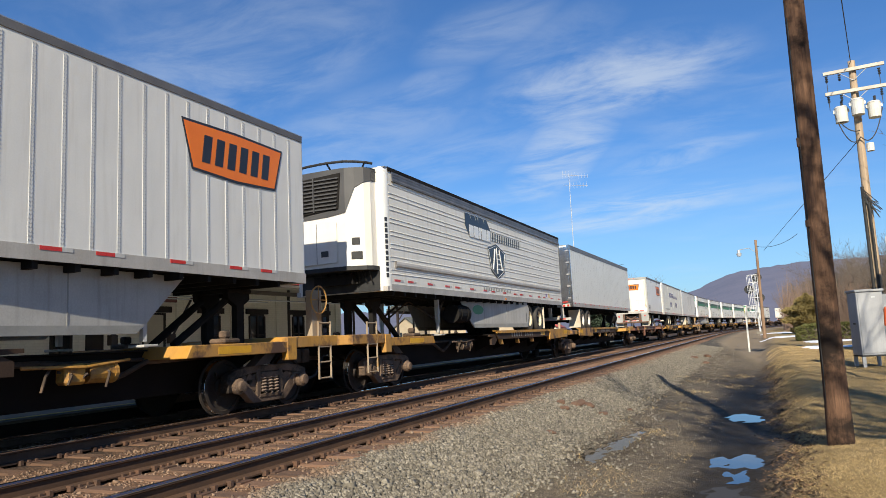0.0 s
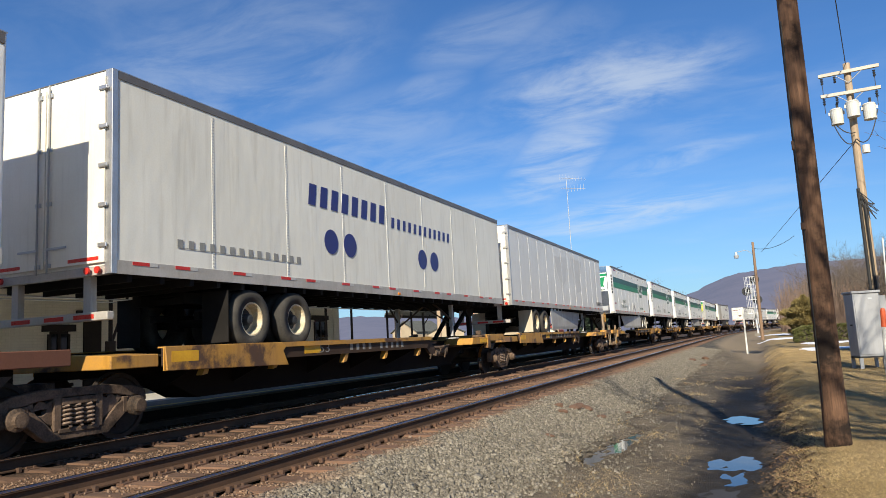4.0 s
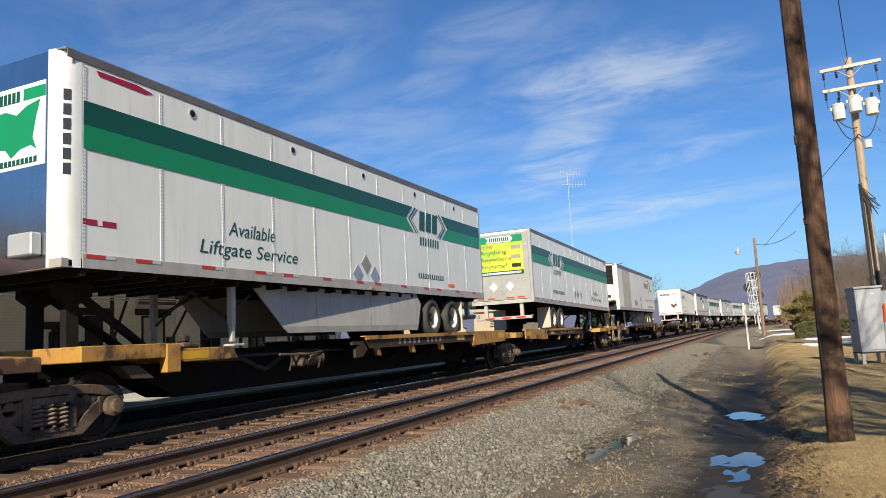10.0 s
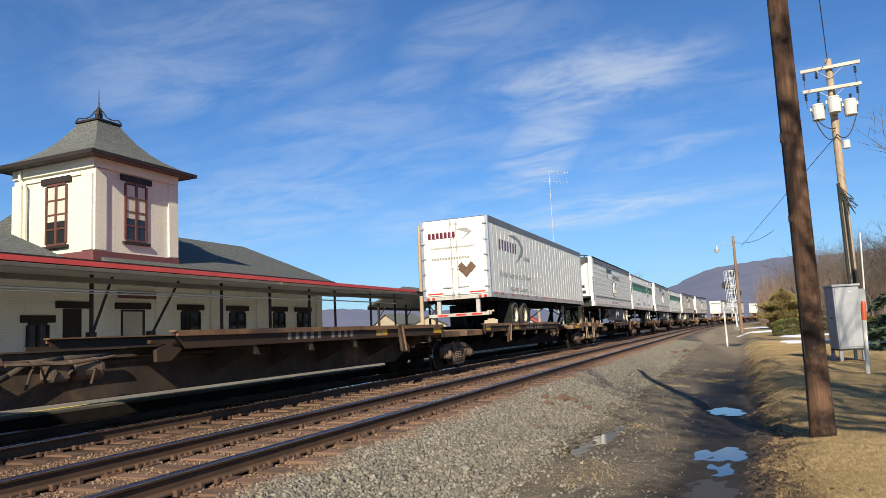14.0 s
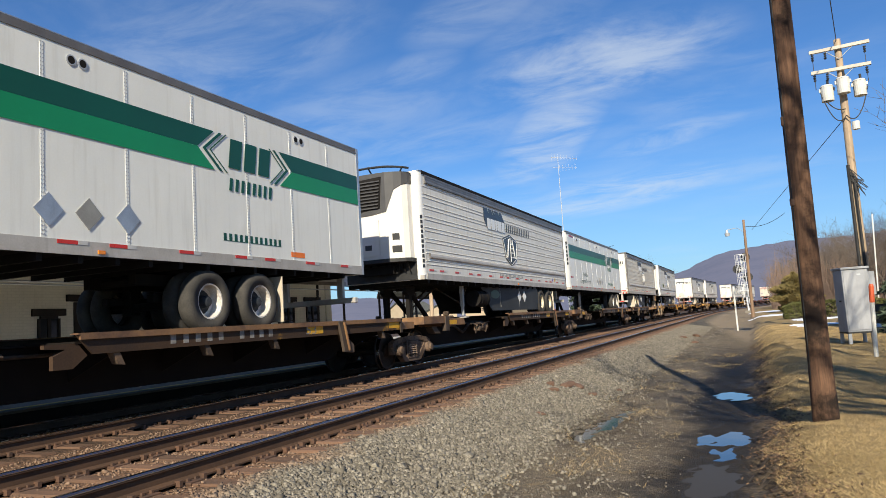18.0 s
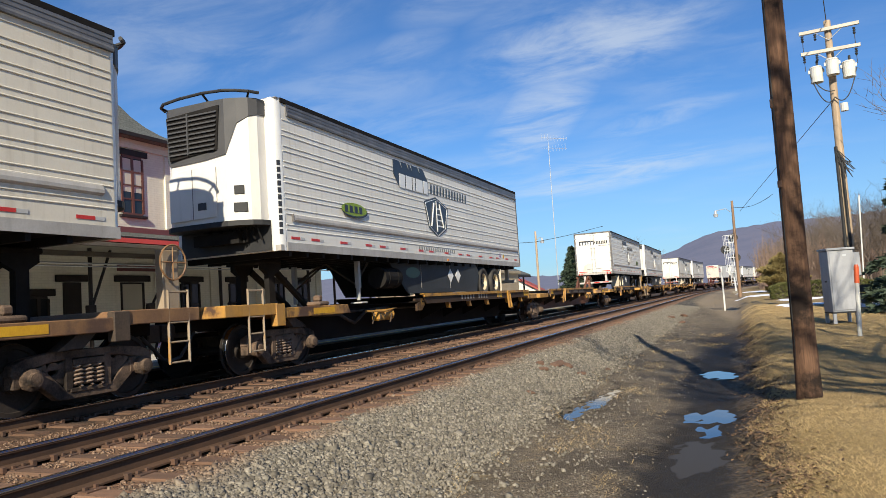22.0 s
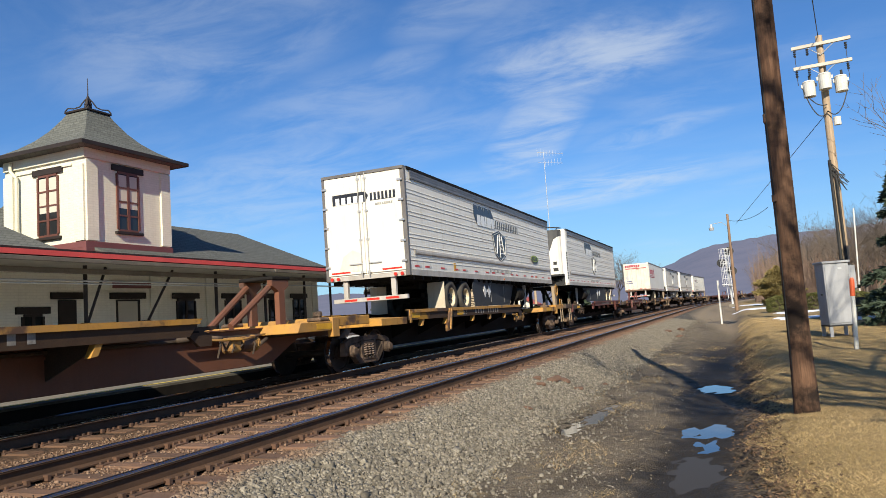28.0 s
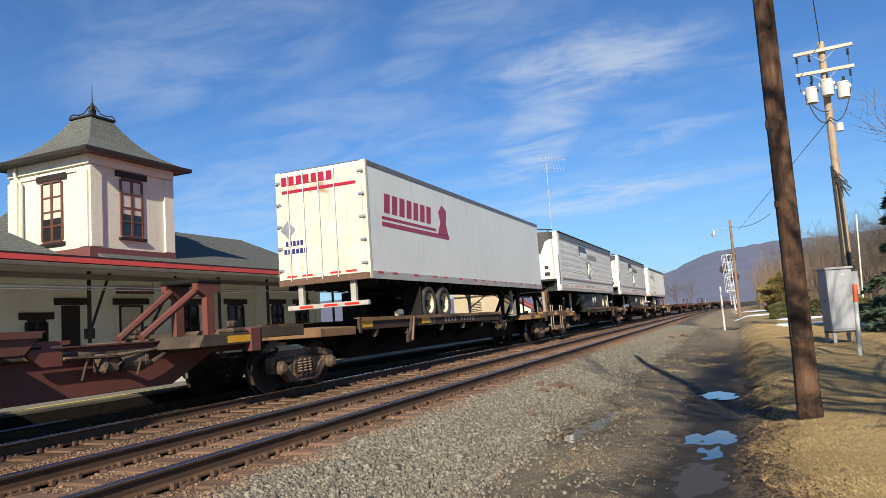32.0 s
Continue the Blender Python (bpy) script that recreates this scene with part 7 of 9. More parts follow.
    # end platforms over the trucks
    hitch_own = (right_end if deck_left else left_end) == "own"
    rim0 = length - (4.5 if hitch_own else 3.3)
    part("end_platform", slab_y(bmesh.new(), [(-1.3, 0.98), (1.3, 0.98), (1.3, 1.16), (0.5, 1.2), (-0.5, 1.2), (-1.3, 1.16)], *lo(0.3, d0 - 0.02)), {"red_steel": "dull_steel", "dull_steel": "rust_lip"}.get(steel, steel), root, bevel=0.01)
    ep = part("end_platform", slab(bmesh.new(), [(D(rim0), 0.98), (D(rim0 + 0.12), 1.18), (D(length - 1.9), 1.18), (D(length - 1.8), 1.27), (D(length - 0.3), 1.27), (D(length - 0.3), 1.06), (D(length - 1.7), 1.06), (D(length - 2.1), 0.98)], -1.3, 1.3), {"red_steel": "dull_steel", "dull_steel": "rust_lip"}.get(steel, steel), root, "stepped end platform over the truck", bevel=0.012)
    for sx in (1, -1):
        xa, xb = sorted((sx * 1.3015, sx * 1.305))
        part("yellow_panel", boxes((xa, xb, *lo(rim0 + 0.7, rim0 + 1.5), 1.02, 1.14)), "reflector_yellow", ep)
        part("jacking_pad", boxes((sx * 1.12 - 0.17, sx * 1.12 + 0.17, *lo(rim0 + 0.85, rim0 + 1.25), 1.18, 1.27), (sx * 1.12 - 0.08, sx * 1.12 + 0.08, *lo(rim0 + 0.97, rim0 + 1.13), 1.27, 1.40)), "bogie_steel", ep, bevel=0.03)
        part("end_sill", boxes((*sorted((sx * 1.18, sx * 1.32)), *lo(length - 2.0, length - 1.72), 0.84, 1.26)), steel, ep, bevel=0.012)
        part("support", slab(bmesh.new(), [(D(rim0 + 2.0), 0.98), (D(rim0 + 2.3), 0.98), (D(rim0 + 2.1), 0.8), (D(rim0 + 1.7), 0.78)], *sorted((sx * 1.0, sx * 1.2))), "dull_steel", ep)
    # brake gear in the middle
    yc = D(d1 + 1.5)
    gear = "yellow_steel" if deck_len > 10 and steel == "yellow_steel" else "bogie_steel"
    bg = part("brake_valve", boxes((0.62, 0.86, yc - 0.16, yc + 0.16, 0.72, 1.0)), gear, root, "air brake valve and piping", bevel=0.04)
    part("brake_cylinder", tubes(((0.72, yc + 0.22, 0.86), (0.72, yc + 0.62, 0.86), 0.14, 0.15), ((0.72, yc + 0.62, 0.86), (0.72, yc + 0.68, 0.86), 0.16), n=14), gear, bg)
    for k in range(4):
        y = yc - 0.5 + 0.3 * k + 0.08 * (k % 2)
        part("pipe", tubes(((0.84, y, 0.66 + 0.07 * (k % 3)), (0.88, y + 0.03, 0.86), 0.02), ((0.88, y + 0.03, 0.86), (0.7, y + 0.25 - 0.3 * (k % 2), 0.98 - 0.08 * (k % 3)), 0.02), n=6), "dull_steel", bg)
    part("brake_rod", tubes(((0.8, yc - 0.75, 0.98), (0.9, yc + 0.1, 0.95), 0.025), ((0.9, yc + 0.1, 0.95), (0.82, yc + 0.9, 1.02), 0.02), n=6), gear, bg)
    run_y = [D(u) for u in (d1 + 0.4, d1 + 1.2, d1 + 1.7, d1 + 2.0, d1 + 2.3, d1 + 2.6, d1 + 3.0, d1 + 4.2)]
    bm = bmesh.new()
    for (ya, za), (yb, zb) in zip(list(zip(run_y, (1.02, 1.02, 0.98, 0.84, 0.72, 0.80, 0.96, 0.98))), list(zip(run_y, (1.02, 1.02, 0.98, 0.84, 0.72, 0.80, 0.96, 0.98)))[1:]):
        tube(bm, (0.50, ya, za), (0.50, yb, zb), 0.042, n=8)
    part("brake_pipe", bm, "dull_steel", root, "thick snaking brake pipe", smooth=True)
    part("train_pipe", tubes(((0.40, 2.4, 1.0), (0.40, length - 2.4, 1.0), 0.03), n=6), "dull_steel", root)
    # trucks
    for at, kind in ((0.0, left_end), (length, right_end)):
        inner = 1 if at == 0 else -1
        if kind == "shared" and at > 0:
            bogie(root, at)
        if kind == "own":
            bogie(root, at + inner * 2.225)
            part("coupler", boxes((-0.12, 0.12, *sorted((at - inner * 0.02, at + inner * 0.9)), 0.76, 0.98), (-0.2, 0.2, *sorted((at + inner * 0.02, at + inner * 0.3)), 0.72, 1.02)), "dull_steel", root, "knuckle coupler", bevel=0.02)
            x = 1.28
            yl = at + inner * 0.95
            part("ladder", tubes(((x, yl, 0.42), (x, yl, 1.55), 0.022), ((x, yl + 0.42, 0.42), (x, yl + 0.42, 1.55), 0.022), *[((x, yl, z), (x, yl + 0.42, z), 0.016) for z in (0.44, 0.75, 1.05, 1.52)], n=6), "tan_steel", root, "tan end ladder and grab iron")
            part("air_hose", tubes(((0.35, at + inner * 0.6, 0.85), (0.4, at + inner * 0.2, 0.45), 0.03), ((0.4, at + inner * 0.2, 0.45), (0.38, at, 0.4), 0.03), n=6), "cable_black", root)
            if inner < 0:
                wb = part("hand_brake", boxes((0.85, 1.0, at - 0.75, at - 0.4, 1.26, 2.2)), "tan_steel", root, "hand brake stand", bevel=0.01)
                bm = bmesh.new()
                for k in range(16):
                    a, b = k * math.tau / 16, (k + 1) * math.tau / 16
                    tube(bm, (1.06, at - 0.58 + 0.28 * math.cos(a), 2.0 + 0.28 * math.sin(a)), (1.06, at - 0.58 + 0.28 * math.cos(b), 2.0 + 0.28 * math.sin(b)), 0.016, n=5)
                for k in range(4):
                    a = k * math.pi / 2
                    tube(bm, (1.05, at - 0.58, 2.0), (1.06, at - 0.58 + 0.28 * math.cos(a), 2.0 + 0.28 * math.sin(a)), 0.012, n=5)
                part("brake_wheel", bm, lip, wb)
    return root


# ---- make-up of the train: left end along the line at the start, kind ----
V0, ACC = 15.1048, 0.014125


def run(t):
    return V0 * t + ACC * t * t / 2


MOVERS = []
CONSIST = [
    # left, right, maker, deck on the left, steel, coupling to the next
    (-4.70, 11.44, "badge_long", True, "yellow_steel", "own"),
    (14.76, 30.90, "shield_nose_grey", False, "yellow_steel", "shared"),
    (32.81, 48.96, "plain_steel", True, "yellow_steel", "shared"),
    (57.43, 65.98, "badge_pup", True, "brown_steel", "shared"),
    (67.50, 83.65, "blue_dots", True, "yellow_steel", "shared"),
    (84.72, 100.87, "plain_long", True, "yellow_steel", "own"),
    (104.45, 119.40, "green_skirted", False, "yellow_steel", "shared"),
    (122.15, 137.10, "green_nose", False, "yellow_steel", "shared"),
    (139.90, 154.85, "green_nose", False, "yellow_steel", "shared"),
    (157.95, 172.90, "green_skirted", False, "yellow_steel", "shared"),
    (178.42, 193.47, "green_door", True, "yellow_steel", "own"),
    (197.00, 213.15, "swoosh_nose", False, "dull_steel", "shared"),
    (216.70, 232.80, "", False, "dull_steel", "shared"),
    (236.46, 252.61, "swoosh_door", True, "dull_steel", "own"),
    (256.08, 272.23, "shield_nose", False, "dull_steel", "shared"),
    (273.35, 288.30, "green_slid", False, "dull_steel", "shared"),
    (291.61, 307.76, "shield_nose", False, "dull_steel", "shared"),
    (308.60, 323.55, "green_late", False, "dull_steel", "shared"),
    (327.08, 343.23, "shield_tan", True, "dull_steel", "own"),
    (347.05, 363.20, "shield_marked", False, "yellow_steel", "shared"),
    (367.00, 383.10, "", True, "yellow_steel", "shared"),
    (386.42, 402.57, "shield_door", True, "yellow_steel", "own"),
    (406.37, 422.52, "shield_nose", False, "yellow_steel", "shared"),
    (426.20, 442.00, "", True, "yellow_steel", "shared"),
    (445.80, 461.95, "shield_door", True, "yellow_steel", "own"),
    (465.82, 481.97, "shield_nose", False, "red_steel", "shared"),
    (485.70, 501.80, "", True, "red_steel", "shared"),
    (505.55, 521.70, "red_word", True, "dull_steel", "own"),
    (525.55, 541.70, "shield_nose", False, "dull_steel", "shared"),
    (545.40, 561.55, "shield_nose", False, "dull_steel", "shared"),
    (565.30, 579.93, "swoosh_door", True, "dull_steel", "own"),
    (585.70, 601.80, "", False, "red_steel", "shared"),
    (605.60, 621.60, "", True, "red_steel", "shared"),
    (625.50, 641.60, "", True, "red_steel", "own"),
    (645.40, 661.40, "", False, "red_steel", "shared"),
    (664.60, 680.60, "", True, "red_steel", "own"),
]
# trucks along the line at the start: each car from its first truck to its last
CARS = [(-7.0, 10.57), (15.02, 32.2, 49.8, 67.2, 83.9, 100.77), (105.27, 122.8, 140.4, 157.94, 175.6, 192.6), (197.05, 215.3, 233.5, 251.6), (256.1, 273.5, 291.08, 308.72, 326.2, 342.82), (347.28, 365.67, 384.05, 402.44), (406.87, 425.25, 443.65, 462.03),
        (466.5, 484.5, 502.9, 521.7), (526.1, 544.5, 562.9, 581.3), (585.8, 604.2, 622.6, 641.0), (645.4, 663.8, 682.2)]
MAKERS = {
    "badge_long": lambda: badge_trailer(16.15, "long"),
    "badge_pup": lambda: badge_trailer(8.55, "pup"),
    "shield_nose": lambda: shield_trailer(True),
    "shield_marked": lambda: shield_trailer(True, mark=2.85),
    "shield_nose_grey": lambda: shield_trailer(True, "skirt_grey"),
    "shield_door": lambda: shield_trailer(False, mark=13.1),
    "shield_tan": lambda: shield_trailer(False, paint="ribbed_tan"),
    "plain_steel": lambda: plain_trailer("plain white trailer with polished steel doors", paint="white_paint", pitch=0.40, rim="rim_white", post="stainless", wheels=(2.1, 3.4), seams=False, rail_h=0.22),
    "plain_long": lambda: plain_trailer("grey riveted trailer with faded patches", True, paint="grey_paint", pitch=1.24, rim="rim_cream", skirt="skirt_grey", skirt_u=(4.2, 11.0)),
    "blue_dots": blue_dot_trailer,
    "green_nose": lambda: green_band_trailer(True),
    "green_skirted": lambda: green_band_trailer(True, True, (2.4, 3.75)),
    "green_slid": lambda: green_band_trailer(True, False, (3.65, 4.95)),
    "green_late": lambda: green_band_trailer(True, False, (1.75, 3.1)),
    "green_door": lambda: green_band_trailer(False),
    "swoosh_nose": lambda: swoosh_trailer(True),
    "swoosh_door": lambda: swoosh_trailer(False),
    "red_word": red_word_trailer,
}


def build_train():
    made = {}
    for left, right, kind, *_ in CONSIST:
        if kind:
            ob = copy_thing(made[kind], Matrix()) if kind in made else made.setdefault(kind, MAKERS[kind]())
            MOVERS.append((ob, left, right - left, 0.75 if kind == "green_door" else 0.0))
    spans = []
    for car in CARS:
        last = len(car) - 2
        for k in range(last + 1):
            ends = ("own" if k == 0 else "shared", "own" if k == last else "shared")
            spans.append((car[k] - (2.225 if k == 0 else 0), car[k + 1] + (2.225 if k == last else 0), *ends, last > 3))
    units = {}
    for (left, right, kind, deck_left, steel, after), (a, b, before, behind, five) in zip(CONSIST, spans):
        length = b - a
        pin = right - 0.9 - a if deck_left else b - left - 0.9
        zt = 1.25 if five else 1.34
        off = 1.15 if five else 1.8
        off += 2.2 if (before if deck_left else behind) == "own" else 0
        key = (round(length / 0.45), deck_left, steel, before, behind, bool(kind), zt, round(pin / 0.4))
        if key not in units:
            ob = units[key] = spine_unit(length, deck_left, steel, before, behind, bool(kind), zt, off, 9.2 if five else 10.5, pin)
        else:
            ob = copy_thing(units[key], Matrix())
        MOVERS.append((ob, a, length, 0.0))


build_train()

# ---- poles, cabinets and signals ----
def cable(name, pts, r, parent=None, label="", n=5):
    bm = bmesh.new()
    for a, b in zip(pts, pts[1:]):
        tube(bm, a, b, r, n=n, caps=False)
    if parent:
        return part(name, bm, "cable_black", parent, label)
    ob = new(name, finish(name, bm, "cable_black"))
    return tagged(ob, label, "cable")


def sag(a, b, drop, n=14):
    a, b = Vector(a), Vector(b)
    return [a.lerp(b, k / n) - Vector((0, 0, drop * 4 * (k / n) * (1 - k / n))) for k in range(n + 1)]


def round_pole(name, base, top, r0, r1, material, parent, label="", n=24, rings=18, seed=1):
    rng = random.Random(seed)
    bm = bmesh.new()
    base, top = Vector(base), Vector(top)
    prev = None
    ph = [rng.random() * 6.28 for _ in range(6)]
    for k in range(rings + 1):
        t = k / rings
        c = base.lerp(top, t)
        r = r0 + (r1 - r0) * t + (0.02 * max(0, 1 - t * 9) if r0 > 0.12 else 0)
        ring = []
        for j in range(n):
            a = j * math.tau / n
            q = r * (1 + 0.02 * math.sin(3 * a + ph[0] + t * 4) + 0.014 * math.sin(7 * a + ph[1] - t * 6))
            ring.append(bm.verts.new(c + Vector((q * math.cos(a), q * math.sin(a), 0))))
        if prev:
            for j in range(n):
                bm.faces.new((prev[j], prev[(j + 1) % n], ring[(j + 1) % n], ring[j]))
        prev = ring
    bm.faces.new(prev)
    return part(name, bm, material, parent, label, smooth=True)


def near_pole():
    p = thing("utility_pole", "thick dark-stained wooden utility pole standing in dry grass", "utility pole")
    round_pole("shaft", (0.655, 9.45, -0.5), (0.715, 9.45, 8.6), 0.128, 0.105, "pole_wood", p, n=32, rings=30, seed=4)
    part("bracket", boxes((0.545, 0.575, 9.36, 9.40, 3.17, 3.29)), "plate_steel", p, "small rusty bracket", bevel=0.01)
    part("ground_wire", tubes(((0.545, 9.38, -0.4), (0.565, 9.38, 1.6), 0.008), ((0.565, 9.38, 1.6), (0.59, 9.38, 4.8), 0.008), n=5), "cable_black", p)
    part("bracket", boxes((0.54, 0.59, 9.35, 9.39, 2.2, 2.28)), "plate_steel", p)


def transformer_pole():
    p = thing("transformer_pole", "tall pale utility pole with crossarms and three transformers", "utility pole")
    x, y = 3.97, 30.0
    round_pole("shaft", (x - 0.03, y, -0.3), (x + 0.02, y, 10.75), 0.165, 0.12, "pale_pole_wood", p, seed=9)
    for z, x0, x1, dz in ((10.36, x - 0.98, x + 1.03, 0.06), (9.56, x - 0.98, x + 1.0, 0.02)):
        arm = part("crossarm", slab_y(bmesh.new(), [(x0, z - 0.06), (x1, z - 0.06 + dz), (x1, z + 0.06 + dz), (x0, z + 0.06)], y - 0.24, y - 0.13), "weathered_arm", p, "pale timber crossarm")
        part("arm_brace", tubes(((x - 0.45, y - 0.2, z - 0.05), (x, y - 0.15, z - 0.4), 0.015), ((x + 0.45, y - 0.2, z - 0.03), (x, y - 0.15, z - 0.4), 0.015), n=5), "galvanised", p)
        for dx in (-0.88, -0.45, 0.85):
            bm = bmesh.new()
            for k in range(3):
                tube(bm, (x + dx, y - 0.18, z - 0.10 - k * 0.09), (x + dx, y - 0.18, z - 0.16 - k * 0.09), 0.055, 0.035, n=8)
            part("insulator", bm, "grille_black", arm)
    for dx, dy, z in ((-0.52, -0.1, 8.42), (0.0, -0.36, 8.56), (0.56, -0.1, 8.44)):
        bm = bmesh.new()
        tube(bm, (x + dx, y + dy, z), (x + dx, y + dy, z + 0.55), 0.215, 0.225, n=18)
        tube(bm, (x + dx, y + dy, z + 0.551), (x + dx, y + dy, z + 0.61), 0.235, 0.19, n=18)
        t = part("transformer", bm, "post_white", p, "white drum transformer")
        part("bushing", tubes(((x + dx + 0.05, y + dy, z + 0.61), (x + dx + 0.05, y + dy, z + 0.82), 0.045), n=8), "grille_black", t)
        for lx in (-0.27, 0.2):
            part("lifting_lug", boxes((x + dx + lx, x + dx + lx + 0.07, y + dy - 0.04, y + dy + 0.04, z + 0.38, z + 0.5)), "post_white", t)
    part("meter_lamp", tubes(((x + 0.28, y - 0.12, 7.2), (x + 0.28, y - 0.12, 7.5), 0.13), n=12), "post_white", p, "small pale lamp housing")
    for dx, low in ((-0.75, 7.25), (0.8, 7.4)):
        cable("drip_loop", sag((x + dx, y - 0.2, 8.75), (x, y - 0.25, 7.75), 0.55), 0.02, p)
    cable("drip_loop", sag((x - 0.7, y - 0.2, 8.6), (x, y - 0.25, 8.0), 0.2), 0.02, p)
    for dx in (-0.88, 0.85):
        cable("jumper", sag((x + dx, y - 0.18, 10.1), (x + dx, y - 0.18, 8.9), 0.0), 0.012, p)
    part("riser", tubes(((x - 0.17, y - 0.14, -0.1), (x - 0.15, y - 0.14, 5.9), 0.06), ((x + 0.0, y - 0.19, -0.1), (x + 0.0, y - 0.18, 5.3), 0.05), n=10), "grille_black", p, "dark riser conduit")
    bm = bmesh.new()
    rng = random.Random(3)
    for k in range(12):
        tube(bm, (x - 0.15, y - 0.2, 5.9 - k * 0.05), (x + 0.1 + rng.random() * 0.3, y - 0.22, 5.3 - rng.random() * 0.7), 0.015, n=5)
    part("slack_cable", bm, "cable_black", p, "coil of slack black cable", kind="stuff")
    cable("line_wire", sag((x, y, 10.7), (-1.6, -10.0, 11.2), 0.3), 0.016, p)
    cable("guy_wire", [(x - 0.05, y, 7.7), (0.75, 66.0, 7.2)], 0.014, p)


def street_pole(x, y, z0, z1, side, label, head, material):
    p = thing("lamp_pole", label, "street lamp")
    round_pole("shaft", (x, y, z0), (x + 0.05, y, z1), 0.14, 0.10, material, p, n=14, rings=8, seed=7)
    a = (x + side * 0.1, y - 0.05, z1 - 1.0)
    b = (x + side * 0.5, y - 0.1, z1 - 0.65)
    c = (x + side * head, y - 0.15, z1 - 0.75)
    part("arm", tubes((a, b, 0.025), (b, c, 0.025), n=6), "galvanised", p)
    bm = bmesh.new()
    tube(bm, c, (c[0], c[1], c[2] - 0.3), 0.1, 0.13, n=12)
    tube(bm, (c[0], c[1], c[2] - 0.3), (c[0], c[1], c[2] - 0.55), 0.22, 0.17, n=14)
    part("lamp_head", bm, "galvanised", p, "grey lamp head with glass bowl")
    return p


def cabinet():
    c = thing("signal_cabinet", "tall pale grey metal cabinet on short legs in the grass", "cabinet", at=pose(2.43, 21.2, -0.04, 0, 0, 14))
    part("body", boxes((-0.30, 0.33, -0.3, 0.3, 0.2, 1.80)), "cabinet_grey", c, bevel=0.012)
    part("lid", boxes((-0.33, 0.36, -0.34, 0.33, 1.80, 1.86)), "cabinet_grey", c, bevel=0.01)
    d = part("door", boxes((-0.27, 0.30, -0.318, -0.302, 0.25, 1.76)), "cabinet_grey", c, bevel=0.006)
    part("handle", boxes((-0.325, -0.302, -0.1, 0.0, 0.98, 1.02)), "grille_black", c)
    part("side_box", boxes((0.335, 0.5, -0.25, 0.05, 1.12, 1.72)), "cabinet_grey", c, bevel=0.01)
    part("hinge_pin", boxes((0.05, 0.14, -0.326, -0.319, 1.64, 1.68)), "galvanised", d)
    part("base_rail", boxes((-0.30, 0.33, -0.3, 0.3, 0.165, 0.198)), "grille_black", c)
    for x in (-0.26, 0.29):
        for y in (-0.26, 0.26):
            part("leg", boxes((x - 0.04, x + 0.04, y - 0.03, y + 0.03, -0.1, 0.165)), "cabinet_grey", c)


def stake():
    s = thing("cable_marker", "white plastic cable marker post with orange cap", "marker post")
    part("post", tubes(((2.27, 17.2, -0.3), (2.32, 17.2, 0.92), 0.043), n=12), "post_white", s)
    part("cap", tubes(((2.32, 17.2, 0.921), (2.338, 17.2, 1.26), 0.050), ((2.338, 17.2, 1.26), (2.341, 17.2, 1.31), 0.050, 0.03), n=12), "orange_cap", s)


def white_post():
    s = thing("mile_post", "slim white lineside post on the gravel shoulder", "marker post")
    part("post", boxes((-0.84, -0.745, 43.8, 43.88, -0.5, 2.02)), "post_white", s, bevel=0.01)


def signal_mast():
    s = thing("railway_signal", "silver railway signal mast with caged ladder and black heads", "railway signal")
    x, y, z0, z1 = -0.35, 88.0, -0.15, 6.5
    part("mast", tubes(((x + 0.15, y, z0), (x - 0.1, y, z1), 0.11), n=12), "signal_silver", s)
    part("foundation", boxes((x - 0.25, x + 0.6, y - 0.4, y + 0.4, -0.4, 0.12)), "concrete", s)
    for dx in (-0.28, 0.28):
        part("ladder_rail", tubes(((x + dx + 0.05, y - 0.55, z0 + 0.9), (x + dx - 0.2, y - 0.55, z1), 0.03), n=6), "signal_silver", s)
    for k in range(16):
        z = z0 + 1.1 + k * 0.34
        part("rung", tubes(((x - 0.25 - k * 0.012, y - 0.55, z), (x + 0.31 - k * 0.012, y - 0.55, z), 0.018), n=5), "signal_silver", s)
    for k in range(6):
        z = 2.2 + k * 0.86
        bm = bmesh.new()
        r = 0.55
        o = -0.15
        pts = [(x + o + r * math.cos(a), y - 0.55 - r * 0.9 * math.sin(a), z) for a in (math.pi * j / 8 for j in range(9))]
        for a, b in zip(pts, pts[1:]):
            tube(bm, a, b, 0.025, n=5)
        tube(bm, pts[0], pts[-1], 0.025, n=5)
        part("cage_hoop", bm, "signal_silver", s)
    for j in range(5):
        a = math.pi * j / 4
        part("cage_bar", tubes(((x - 0.12 + 0.55 * math.cos(a), y - 0.55 - 0.5 * math.sin(a), 2.2), (x - 0.2 + 0.55 * math.cos(a), y - 0.55 - 0.5 * math.sin(a), z1), 0.022), n=5), "signal_silver", s)
    part("platform", boxes((x - 0.75, x + 0.6, y - 0.9, y + 0.3, 2.35, 2.42)), "signal_silver", s)
    for dx, z in ((-0.62, 4.9), (0.35, 6.2), (0.45, 3.9)):
        bm = bmesh.new()
        tube(bm, (x + dx, y - 0.2, z), (x + dx, y - 0.14, z), 0.5, n=20)
        tube(bm, (x + dx, y - 0.14, z), (x + dx, y + 0.25, z), 0.28, 0.2, n=14)
        part("signal_head", bm, "grille_black", s, "round black signal head")


